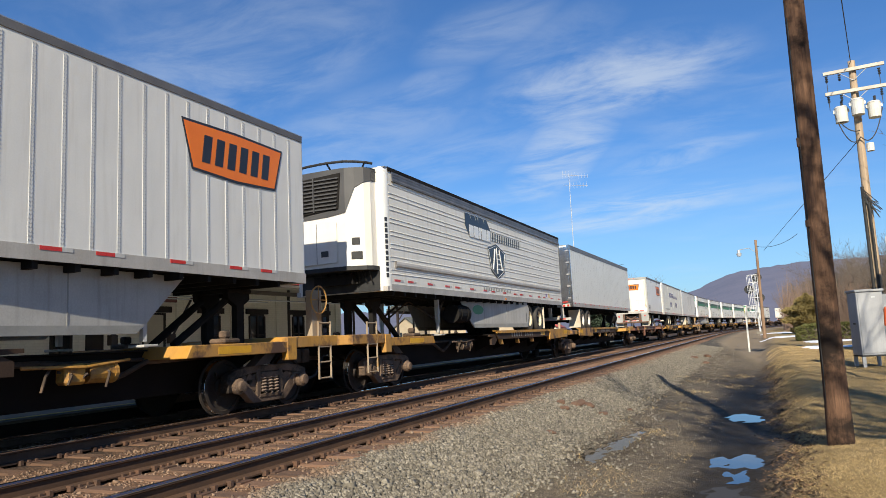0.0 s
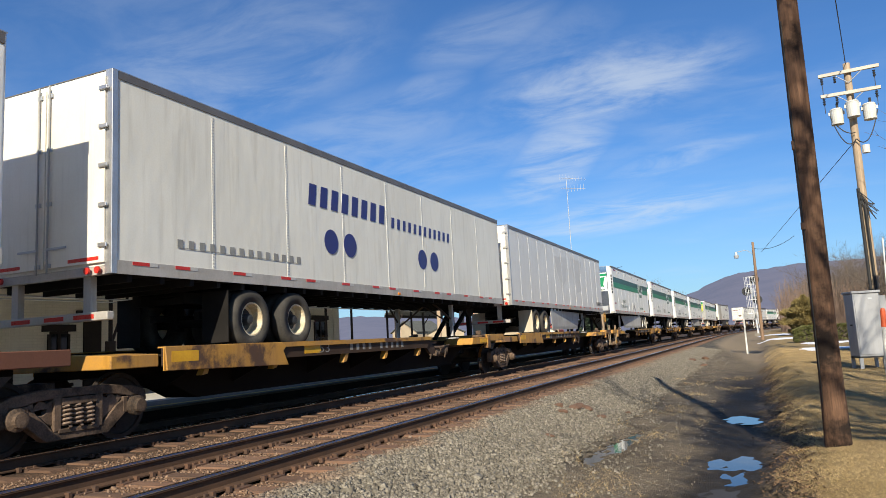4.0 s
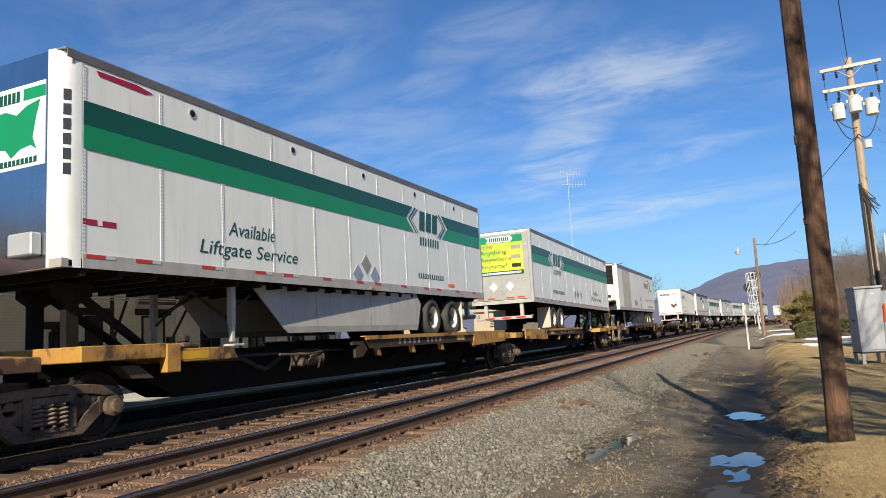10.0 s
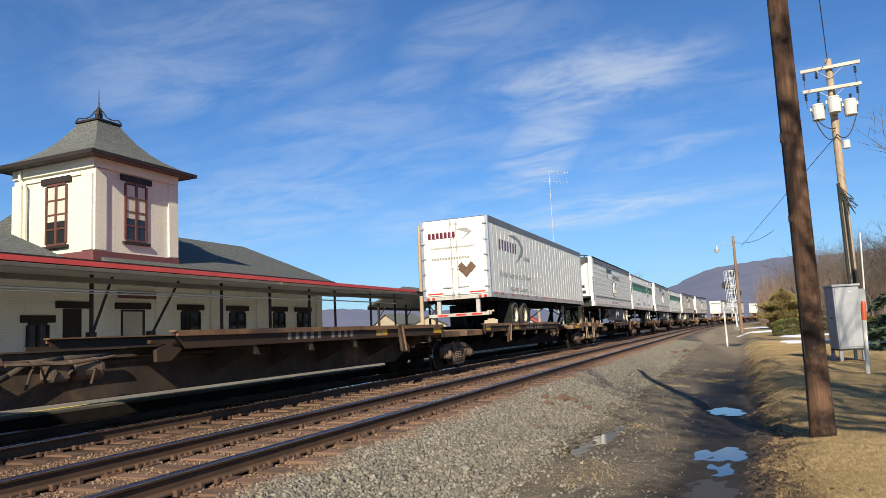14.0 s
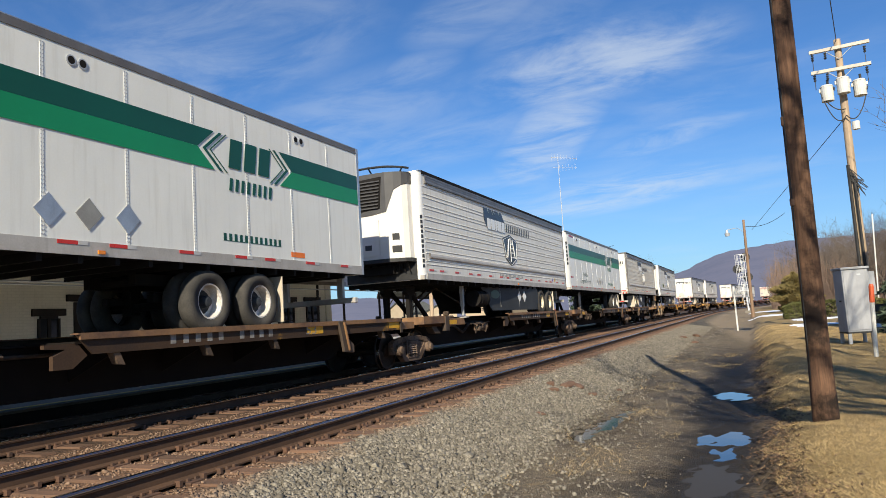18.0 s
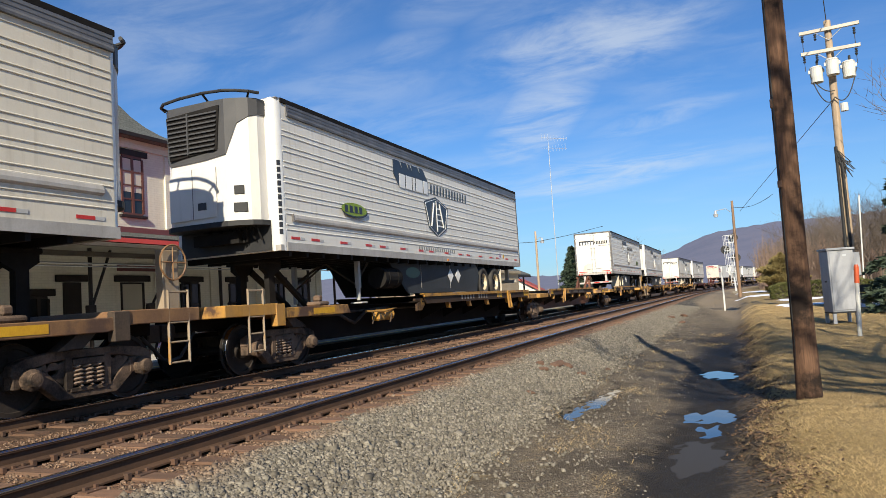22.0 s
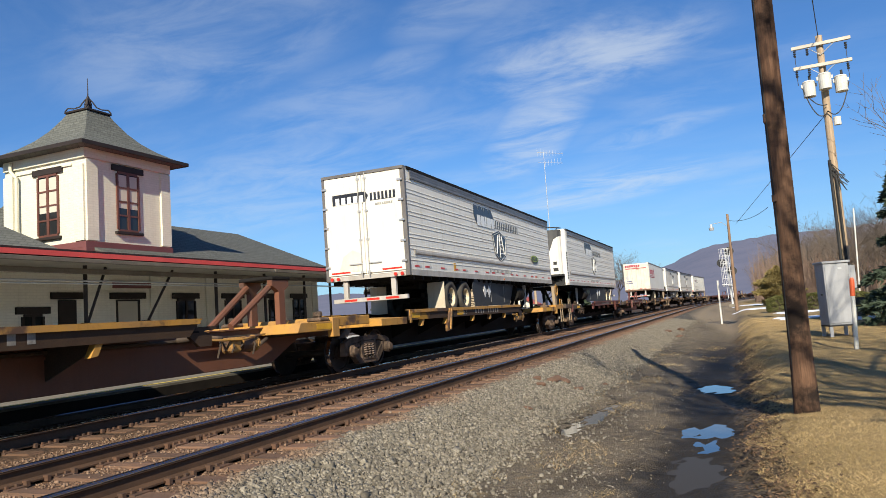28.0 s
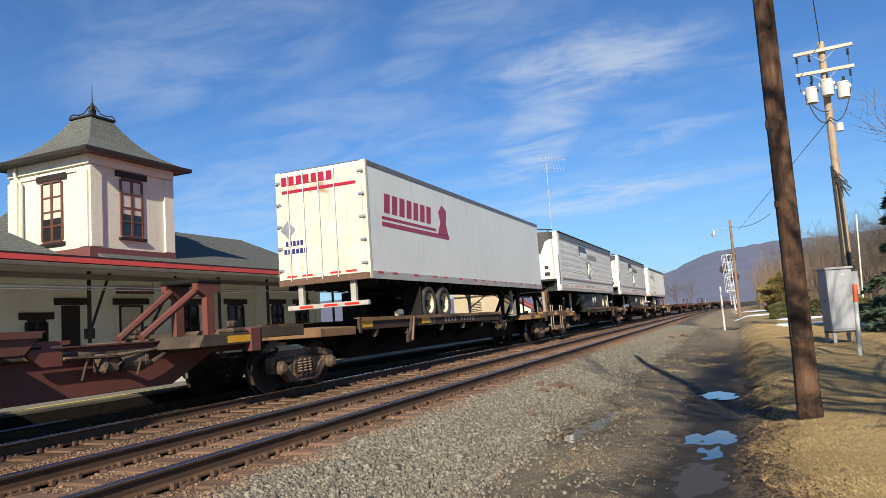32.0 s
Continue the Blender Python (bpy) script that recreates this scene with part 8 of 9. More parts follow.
near_pole()
transformer_pole()
street_pole(0.12, 66.0, -0.4, 8.15, -1, "wooden lamp pole beside the signal", 1.35, "lamp_pole_wood")
left_lamp = street_pole(-18.95, 42.0, 0.1, 8.15, 1, "pale wooden lamp pole on the platform", 0.75, "pale_pole_wood")
street_pole(-19.1, 72.0, 0.1, 7.75, 1, "pale wooden lamp pole far along the platform", 0.75, "pale_pole_wood")
cable("lamp_cable", [(-18.8, 42, 7.6), (-18.5, 46, 6.7), (-18.1, 50, 5.95), (-17.5, 54, 5.62), (-17.0, 57.5, 5.58), (-16.2, 61, 5.8), (-14.5, 66, 6.5), (-12, 72, 7.6)], 0.022, label="black power cable sagging from the lamp pole")
cable("lamp_cable", sag((0.17, 66, 7.6), (3.2, 62, 7.9), 0.4), 0.02, label="thin black cable strung from the lamp pole")
cabinet()
stake()
white_post()
signal_mast()


def antenna():
    a = thing("antenna_mast", "thin guyed mast with a television aerial", "antenna")
    x, y = -26.0, 110.0
    part("mast", tubes(((x, y, 0), (x + 0.1, y, 26.2), 0.085, 0.04), n=8), "galvanised", a)
    bm = bmesh.new()
    tube(bm, (x - 1.0, y, 26.2), (x + 3.2, y, 25.4), 0.035, n=5)
    for k in range(9):
        xx = x - 0.9 + k * 0.5
        zz = 26.2 - k * 0.095
        tube(bm, (xx, y, zz - 0.7 + 0.05 * k), (xx, y, zz + 0.7 - 0.05 * k), 0.014, n=4)
    tube(bm, (x - 0.9, y, 24.5), (x + 3.0, y, 23.9), 0.03, n=5)
    for k in range(6):
        xx = x + 0.3 + k * 0.5
        tube(bm, (xx, y, 23.7), (xx, y, 24.7), 0.022, n=4)
    part("aerial", bm, "galvanised", a)


antenna()


# ---- plants ----
def bare_tree_mesh(name, seed, height, spread=0.42, levels=5):
    rng = random.Random(seed)
    bm = bmesh.new()

    def grow(p, d, length, r, level):
        segs = 3 if level < 2 else 2
        for k in range(segs):
            q = p + d * (length / segs)
            r2 = r * (0.84 if level < 3 else 0.7)
            tube(bm, p, q, r, r2, n=7 if level == 0 else 4 if level < 3 else 3, caps=False)
            p, r = q, r2
            d = (d + Vector((rng.uniform(-1, 1), rng.uniform(-1, 1), rng.uniform(-0.3, 0.7))) * 0.13).normalized()
            if level and level < levels and k < segs - 1 or level == 0 and k == 1:
                side(p, d, length * 0.62, r * 0.55, level + 1)
        if level < levels:
            for _ in range(3 if level < 3 else 2):
                side(p, d, length * rng.uniform(0.62, 0.82), r * 0.72, level + 1)

    def side(p, d, length, r, level):
        v = Vector((rng.uniform(-1, 1), rng.uniform(-1, 1), rng.uniform(-0.15, 0.6))).normalized()
        grow(p, (d * (1 - spread) + v * spread * 1.25).normalized(), length, max(r, 0.008), level)

    grow(Vector((0, 0, -0.2)), Vector((0, 0, 1)), height * 0.30, height * 0.018, 0)
    return finish(name, bm, "bark")


TREES = [bare_tree_mesh("crown", s, h) for s, h in ((1, 10.0), (2, 9.0), (3, 11.0))]


def bare_tree(x, y, height, variant, turn, label="leafless grey-brown winter tree", group="bare trees"):
    z = float(ground_z(x, y)) if y < 400 else 0.0
    s = height / (10.0, 9.0, 11.0)[variant]
    t = thing("bare_tree", label, "tree", group, at=pose(x, y, z, 0, 0, turn) @ Matrix.Scale(s, 4))
    piece("trunk", TREES[variant], t)
    return t


rng = random.Random(11)
for x, y, h in ((-27, 182, 16), (-23.5, 178, 17), (-20, 190, 13), (-30, 186, 12), (-14, 250, 12), (-19, 255, 13)):
    bare_tree(x, y, h, rng.randrange(3), rng.uniform(0, 360))
for x, y, h in ((11, 108, 14.5), (13.5, 112, 12), (9, 120, 10), (16, 118, 14), (6.5, 132, 9), (20, 110, 15), (5, 150, 9), (24, 128, 16), (12, 140, 13), (17, 150, 14), (9, 155, 11), (28, 140, 16), (14.5, 96, 9), (18.5, 98, 10), (22, 90, 12), (7.5, 118, 8), (10.5, 128, 10), (14, 131, 11)):
    bare_tree(x, y, h, rng.randrange(3), rng.uniform(0, 360))
bare_tree(8.0, 27.5, 11.0, 2, 40, "large leafless tree at the edge of the lawn")
bare_tree(9.4, 31.0, 9.0, 0, 130, "leafless tree at the edge of the lawn")
for x, y, h, v, a in ((6.6, 3.4, 16.0, 0, 10), (4.9, 2.6, 15.5, 2, 140), (5.6, 0.4, 17.0, 1, 200)):
    bare_tree(x, y, h, v, a, "leafless tree shading the lawn")
for k in range(46):
    y = rng.uniform(95, 190)
    bare_tree(float(bend_x(y)) + rng.uniform(6, 26), y, rng.uniform(8, 14.5), rng.randrange(3), rng.uniform(0, 360))


def brush():
    """Dense leafless thicket along the foot of the hill."""
    rng = random.Random(21)
    verts, faces = [], []
    for k in range(5200):
        y = rng.uniform(100, 210)
        x = float(bend_x(y)) + rng.uniform(1.5, 9 + (y - 90) * 0.5)
        if x - float(bend_x(y)) < 2.5:
            x += 3
        h = rng.uniform(2.0, 8.5)
        w = rng.uniform(0.02, 0.05)
        dx, dy = rng.uniform(-1.0, 1.0), rng.uniform(-0.8, 0.8)
        z = -0.1
        i = len(verts)
        verts += [(x - w, y, z), (x + w, y, z), (x + dx, y + dy, z + h), (x, y - w, z + h * 0.4), (x + dx * 1.8, y + dy, z + h * 0.8), (x + w, y + w, z + h * 0.4)]
        faces += [(i, i + 1, i + 2), (i + 3, i + 5, i + 4)]
    me = bpy.data.meshes.new("brush")
    me.from_pydata(verts, [], faces)
    me.materials.append(MATS["twig"])
    tagged(new("brush", me), "dense leafless brown thicket at the foot of the hill", "brush", kind="stuff")


brush()


def leaf_mass(name, material, count, where, size, seed, parent, label=""):
    """Many small leaf clumps; where(rng) gives a place and an outward direction."""
    rng = random.Random(seed)
    verts, faces = [], []
    for _ in range(count):
        c, d = where(rng)
        s = size * rng.uniform(0.6, 1.4)
        for _ in range(3):
            u = Vector((rng.uniform(-1, 1), rng.uniform(-1, 1), rng.uniform(-1, 1))).normalized()
            v = (d + u * 0.7).normalized()
            w = v.cross(Vector((rng.uniform(-1, 1), rng.uniform(-1, 1), rng.uniform(-1, 1)))).normalized() * s * 0.28
            i = len(verts)
            verts += [tuple(c - w), tuple(c + w), tuple(c + v * s)]
            faces.append((i, i + 1, i + 2))
    me = bpy.data.meshes.new(name)
    me.from_pydata(verts, [], faces)
    me.materials.append(MATS[material])
    ob = new(name, me)
    ob.parent = parent
    return tagged(ob, label)


def hedge(x0, x1, y0, y1, h, seed):
    t = thing("hedge", "clipped olive-green box hedge on the lawn", "hedge")
    z = 0.0

    def where(rng):
        p = Vector((rng.uniform(x0, x1), rng.uniform(y0, y1), rng.uniform(z, z + h)))
        k = rng.randrange(4)
        if k == 0:
            p.z = z + h * rng.uniform(0.85, 1.03)
        elif k == 1:
            p.y = y0 + rng.uniform(-0.05, 0.15)
        elif k == 2:
            p.x = x0 + rng.uniform(-0.05, 0.15)
        else:
            p.x = x1 - rng.uniform(-0.05, 0.15)
        end = min(p.x - x0, x1 - p.x) / 0.5
        if end < 1:
            p.z = min(p.z, z + h * (0.75 + 0.25 * end))
        d = Vector((p.x - (x0 + x1) / 2, (p.y - (y0 + y1) / 2) * 2, p.z - z - h * 0.4)).normalized()
        return p, d

    part("core", boxes((x0 + 0.15, x1 - 0.15, y0 + 0.15, y1 - 0.15, z - 0.1, z + h * 0.88)), "bark", t)
    leaf_mass("foliage", "hedge_leaf", 5200, where, 0.11, seed, t)


hedge(1.85, 7.0, 46.0, 47.6, 0.85, 5)


def round_shrub(x, y, rx, h, seed):
    t = thing("golden_tree", "rounded golden-brown ornamental tree", "tree", at=pose(x, y, -0.2))
    bm = bmesh.new()
    tube(bm, (0, 0, -0.1), (0, 0, h * 0.75), 0.16, 0.05, n=8)
    r = random.Random(seed)
    for k in range(26):
        a = r.uniform(0, math.tau)
        z = r.uniform(0.3, h * 0.6)
        tube(bm, (0, 0, z), (rx * 0.8 * math.cos(a), rx * 0.8 * math.sin(a), z + r.uniform(0.4, h * 0.35)), 0.05, 0.01, n=4)
    part("trunk", bm, "bark", t)

    def where(rng):
        z = rng.random() ** 0.8
        prof = rx * (math.sin(math.pi * min(1, z * 0.92 + 0.12)) ** 0.7) * (0.9 + 0.2 * math.sin(z * 23))
        a = rng.uniform(0, math.tau)
        q = prof * rng.random() ** 0.35 * (1 + 0.16 * math.sin(5 * a + z * 9))
        d = Vector((math.cos(a), math.sin(a), 0.25))
        return Vector((q * math.cos(a), q * math.sin(a), 0.15 + z * h)), d.normalized()

    leaf_mass("crown", "golden_leaf", 9000, where, 0.22, seed, t)


round_shrub(3.9, 73.0, 1.9, 3.5, 8)


def spruce(x, y, h, r, seed, label="dense dark green spruce with drooping boughs", count=16000, leaf=0.17):
    t = thing("spruce", label, "tree", at=pose(x, y, -0.05))
    part("trunk", tubes(((0, 0, -0.2), (0, 0, h * 0.95), 0.18, 0.03), n=9), "bark", t)
    rng0 = random.Random(seed)
    boughs = []
    for k in range(150):
        z = 0.25 + (h - 0.4) * (k / 150)
        a = rng0.uniform(0, math.tau)
        ln = r * (1 - z / h) ** 0.8 * rng0.uniform(0.75, 1.12) + 0.1
        boughs.append((z, a, ln))

    def where(rng):
        z, a, ln = boughs[rng.randrange(150)]
        u = rng.random() ** 0.7
        a2 = a + rng.uniform(-0.25, 0.25) * u
        p = Vector((ln * u * math.cos(a2), ln * u * math.sin(a2), z - 0.25 * ln * u * u + rng.uniform(-0.06, 0.1)))
        return p, Vector((math.cos(a2), math.sin(a2), -0.25)).normalized()

    leaf_mass("crown", "spruce_leaf", count, where, leaf, seed, t)


spruce(5.55, 25.5, 5.6, 2.3, 4)
spruce(-23.3, 110.0, 8.4, 3.2, 9, "distant dark green conifer beyond the platform", 6000, 0.5)


def snow_patch(x, y, rx, ry, seed):
    r = random.Random(seed)
    bm = bmesh.new()
    n = 40
    ph = [r.random() * 6.28 for _ in range(3)]
    ring, mid = [], []
    for k in range(n):
        a = k * math.tau / n
        q = 1 + 0.25 * math.sin(3 * a + ph[0]) + 0.12 * math.sin(7 * a + ph[1])
        px, py = x + rx * q * math.cos(a), y + ry * q * math.sin(a)
        ring.append(bm.verts.new((px, py, float(ground_z(px, py)) - 0.01)))
        px, py = x + rx * q * 0.8 * math.cos(a), y + ry * q * 0.8 * math.sin(a)
        mid.append(bm.verts.new((px, py, float(ground_z(px, py)) + 0.06)))
    for k in range(n):
        j = (k + 1) % n
        bm.faces.new((ring[k], ring[j], mid[j], mid[k]))
    bm.faces.new(mid)
    ob = new("snow_patch", finish("snow_patch", bm, "snow", smooth=True))
    tagged(ob, "thin melting patch of old snow on the lawn", "snow", "snow patches", "")


for row in ((2.5, 34.5, 1.1, 1.3, 1), (5.2, 30.5, 1.7, 1.5, 2), (3.4, 43.5, 1.6, 1.4, 3), (7.2, 42.0, 2.2, 1.8, 4), (2.2, 60, 2.0, 2.5, 5), (1.6, 82.0, 1.5, 3.0, 6), (9.5, 33.0, 2.0, 2.0, 7)):
    snow_patch(*row)


def bench():
    b = thing("garden_bench", "low dark garden bench on the lawn", "bench", at=pose(4.75, 30.6, 0.0, 0, 0, 20))
    part("seat", boxes((-0.55, 0.55, -0.2, 0.2, 0.33, 0.39)), "grille_black", b)
    part("backrest", boxes((-0.55, 0.55, 0.2, 0.25, 0.42, 0.7)), "grille_black", b)
    for x in (-0.45, 0.45):
        part("leg", boxes((x - 0.04, x + 0.04, -0.18, 0.22, -0.05, 0.33)), "grille_black", b)


bench()
round_far = thing("far_pole", "slim pale utility pole beyond the lawn", "utility pole")
round_pole("shaft", (8.55, 60, -0.2), (8.85, 60, 6.9), 0.055, 0.05, "post_white", round_far, n=10, rings=4)


# ---- distance ----
def hills():
    az = np.radians(np.arange(-75, 76, 0.5))
    deg = np.degrees(az)
    far = 2600.0
    ridge = np.interp(deg, [-75, -40, -31, -27, -20, -12, -8.5, -5.85, -4.5, -3, -1.5, 1, 3.2, 7, 10, 25, 75], [80, 95, 108, 100, 78, 66, 80, 108, 121, 152, 173, 187, 193, 191, 194, 170, 140])
    ridge = ridge + 2.0 * np.sin(deg * 5.1) + 1.2 * np.sin(deg * 11.3)
    verts, faces = [], []
    n = len(az)
    for row, (dist, f) in enumerate(((1150, -0.02), (1500, 0.22), (1900, 0.55), (2250, 0.82), (far, 1.0), (3100, 0.9))):
        for a, h in zip(az, ridge):
            verts.append((dist * math.sin(a), dist * math.cos(a), h * f * dist / far + (6 * f * math.sin(a * 60 + row) if row < 3 else 0)))
    for r in range(5):
        for k in range(n - 1):
            faces.append((r * n + k, r * n + k + 1, (r + 1) * n + k + 1, (r + 1) * n + k))
    me = bpy.data.meshes.new("hills")
    me.from_pydata(verts, [], faces)
    for p in me.polygons:
        p.use_smooth = True
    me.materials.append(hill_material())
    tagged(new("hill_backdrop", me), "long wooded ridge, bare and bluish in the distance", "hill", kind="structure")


def hill_material():
    m = bpy.data.materials.new("hill_haze")
    m.use_nodes = True
    nt = m.node_tree
    b = nt.nodes["Principled BSDF"]
    pos = node(nt, "ShaderNodeNewGeometry").outputs["Position"]
    n1 = node(nt, "ShaderNodeTexNoise", {"Vector": pos, "Scale": 0.012, "Detail": 6.0}).outputs[0]
    n2 = node(nt, "ShaderNodeTexNoise", {"Vector": pos, "Scale": 0.09, "Detail": 5.0, "Roughness": 0.7}).outputs[0]
    col = mix_node(nt, ramp(nt, n1, 0.3, 0.7), (0.080, 0.068, 0.078), (0.052, 0.046, 0.058))
    col = mix_node(nt, math_node(nt, "MULTIPLY", ramp(nt, n2, 0.35, 0.7), 0.6), col, (0.10, 0.083, 0.088))
    nt.links.new(col, b.inputs["Base Color"])
    b.inputs["Roughness"].default_value = 1.0
    # haze painted in: a bluish glow stands for air light before the ridge
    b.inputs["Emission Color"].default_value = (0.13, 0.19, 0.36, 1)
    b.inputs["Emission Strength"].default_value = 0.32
    return m


hills()


def house(x, y, w, d, h, roof_h, wall, roof, label, turn=0):
    t = thing("house", label, "house", at=pose(x, y, -0.1, 0, 0, turn))
    part("wall", slab_y(bmesh.new(), [(-w / 2, 0), (w / 2, 0), (w / 2, h), (0, h + roof_h), (-w / 2, h)], -d / 2, d / 2), wall, t)
    bm = slab_y(bmesh.new(), [(-w / 2 - 0.4, h - 0.2), (0, h + roof_h + 0.05), (w / 2 + 0.4, h - 0.2), (w / 2 + 0.4, h + 0.02), (0, h + roof_h + 0.3), (-w / 2 - 0.4, h + 0.02)], -d / 2 - 0.4, d / 2 + 0.4)
    part("roof", bm, roof, t)
    for k in (-1, 1):
        win = part("window", boxes((k * w * 0.22 - 0.4, k * w * 0.22 + 0.4, -d / 2 - 0.02, -d / 2 - 0.005, h * 0.35, h * 0.75)), "window_glass", t)
        part("window_frame", boxes((k * w * 0.22 - 0.5, k * w * 0.22 + 0.5, -d / 2 - 0.012, -d / 2 - 0.001, h * 0.3, h * 0.35)), "post_white", win)


house(-29.0, 100, 5.2, 9, 1.9, 1.5, "cream_wall", "red_barn_roof", "small cream house with a bright red roof", 10)
house(-66, 150, 8, 9, 3.2, 1.8, "tan_wall", "shingle", "distant tan house in the valley", 25)
house(-78, 160, 8, 10, 4.0, 2.4, "tan_wall", "shingle", "distant tan house in the valley", -15)

# ---- ties, plates and stones ----
def tie_mesh(seed):
    r = random.Random(seed)
    bm = box(bmesh.new(), -1.3 + r.uniform(-0.06, 0.06), 1.3 + r.uniform(-0.06, 0.06), -0.115, 0.115, -0.36, -0.178)
    bmesh.ops.bevel(bm, geom=bm.edges[:], offset=0.014, segments=1, affect="EDGES")
    for v in bm.verts:
        v.co += Vector((r.uniform(-0.012, 0.012), r.uniform(-0.012, 0.012), r.uniform(-0.010, 0.006)))
    return finish("tie", bm, "tie_wood")


TIES = [tie_mesh(s) for s in range(6)]


def lay_ties(track, x, count):
    r = random.Random(int(-x * 10))
    step = 0.52
    for k in range(count):
        y = 1.5 + k * step + r.uniform(-0.03, 0.03)
        p, a = line(y, x)
        piece("tie", TIES[r.randrange(6)], track, pose(p.x + r.uniform(-0.04, 0.04), p.y, 0, 0, 0, math.degrees(a) + r.uniform(-1, 1)))
    # the far rest, and those behind the viewer
    verts, faces = [], []
    rest = [1.5 + (count + k) * step for k in range(700)] + [1.5 - k * step for k in range(1, 120)]
    for y in rest:
        p, a = line(y, x)
        c, s = math.cos(a), math.sin(a)
        i = len(verts)
        for dz in (-0.36, -0.18):
            for dx, dy in ((-1.3, -0.11), (1.3, -0.11), (1.3, 0.11), (-1.3, 0.11)):
                verts.append((p.x + dx * c - dy * s, p.y + dx * s + dy * c, dz))
        faces += [(i + 4, i + 5, i + 6, i + 7), (i, i + 1, i + 5, i + 4), (i + 1, i + 2, i + 6, i + 5), (i + 3, i, i + 4, i + 7)]
    me = bpy.data.meshes.new("far_ties")
    me.from_pydata(verts, [], faces)
    me.materials.append(MATS["tie_wood"])
    ob = new("far_ties", me)
    ob.parent = track
    tagged(ob, kind="stuff")
    # tie plates, spikes and rail anchors
    bm_v, bm_f = [], []

    def add(x0, x1, y0, y1, z0, z1):
        i = len(bm_v)
        for z in (z0, z1):
            bm_v.extend([(x0, y0, z), (x1, y0, z), (x1, y1, z), (x0, y1, z)])
        bm_f.extend([(i + 4, i + 5, i + 6, i + 7), (i, i + 1, i + 5, i + 4), (i + 1, i + 2, i + 6, i + 5), (i + 2, i + 3, i + 7, i + 6), (i + 3, i, i + 4, i + 7)])

    for k in range(190):
        y = 1.5 + k * step
        for side in (-0.7525, 0.7525):
            c = x + side
            add(c - 0.17, c + 0.17, y - 0.095, y + 0.095, -0.19, -0.166)
            for sx in (-1, 1):
                for sy in (-0.05, 0.05):
                    add(c + sx * 0.095 - 0.014, c + sx * 0.095 + 0.014, y + sy - 0.014, y + sy + 0.014, -0.166, -0.14)
                for sy in (-0.15, 0.15):
                    if r.random() < 0.8:
                        add(c + sx * 0.085 - 0.03, c + sx * 0.085 + 0.03, y + sy - 0.02, y + sy + 0.02, -0.19, -0.135)
    me = bpy.data.meshes.new("fastenings")
    me.from_pydata(bm_v, [], bm_f)
    me.materials.append(MATS["plate_steel"])
    ob = new("fastenings", me)
    ob.parent = track
    tagged(ob, "rusty tie plates, spikes and rail anchors", kind="stuff")


lay_ties(track_near, NEAR_X, 125)
lay_ties(track_far, FAR_X, 85)


def stone_material():
    m = bpy.data.materials.new("ballast_stone")
    m.use_nodes = True
    nt = m.node_tree
    b = nt.nodes["Principled BSDF"]
    geo = node(nt, "ShaderNodeNewGeometry")
    rnd = geo.outputs["Random Per Island"]
    sep = node(nt, "ShaderNodeSeparateXYZ", {0: geo.outputs["Position"]})
    n = node(nt, "ShaderNodeTexNoise", {"Vector": geo.outputs["Position"], "Scale": 45.0, "Detail": 3.0}).outputs[0]
    col = mix_node(nt, rnd, (0.075, 0.066, 0.052), (0.32, 0.288, 0.232))
    col = mix_node(nt, ramp(nt, n, 0.35, 0.75), col, (0.12, 0.104, 0.08))
    wide = node(nt, "ShaderNodeTexNoise", {"Vector": geo.outputs["Position"], "Scale": 0.9, "Detail": 3.0}).outputs[0]
    near = math_node(nt, "ADD", sep.outputs[0], math_node(nt, "MULTIPLY", math_node(nt, "SUBTRACT", wide, 0.5), 1.4))
    rusty = mix_node(nt, rnd, (0.095, 0.054, 0.032), (0.29, 0.172, 0.105))
    col = mix_node(nt, math_node(nt, "MULTIPLY", ramp(nt, near, -3.95, -4.65), 0.8), col, rusty)
    nt.links.new(col, b.inputs["Base Color"])
    b.inputs["Roughness"].default_value = 0.9
    MATS["ballast_stone"] = m


stone_material()


def scatter_stones(name, label, count, pick, size, seed, material="ballast_stone"):
    """Broken stones, each a rough lump of its own."""
    g = np.random.default_rng(seed)
    ico = np.array([(sx, sy, sz) for sz in (-1, 1) for sy in (-1, 1) for sx in (-1, 1)]) * 0.72
    tri = np.array([(0, 2, 3), (0, 3, 1), (4, 5, 7), (4, 7, 6), (0, 1, 5), (0, 5, 4), (2, 6, 7), (2, 7, 3), (0, 4, 6), (0, 6, 2), (1, 3, 7), (1, 7, 5)])
    x, y, z = pick(g, count)
    n = len(x)
    q, _ = np.linalg.qr(g.normal(size=(n, 3, 3)))
    shape = ico[None] * g.uniform(0.62, 1.3, (n, 8, 1)) * (g.uniform(0.55, 1.25, (n, 1, 3)))
    shape = np.einsum("nij,nkj->nki", q, shape)
    scale = size * np.exp(g.normal(0, 0.28, (n, 1, 1)))
    v = shape * scale + np.stack([x, y, z + scale[:, 0, 0] * 0.35], -1)[:, None]
    f = (np.arange(n)[:, None, None] * 8 + tri[None]).reshape(-1, 3)
    me = bpy.data.meshes.new(name)
    me.vertices.add(n * 8)
    me.vertices.foreach_set("co", v.astype(np.float32).ravel())
    me.loops.add(len(f) * 3)
    me.loops.foreach_set("vertex_index", f.astype(np.int32).ravel())
    me.polygons.add(len(f))
    me.polygons.foreach_set("loop_start", np.arange(0, len(f) * 3, 3, dtype=np.int32))
    me.update(calc_edges=True)
    me.materials.append(MATS[material])
    tagged(new(name, me), label, "gravel", kind="stuff")


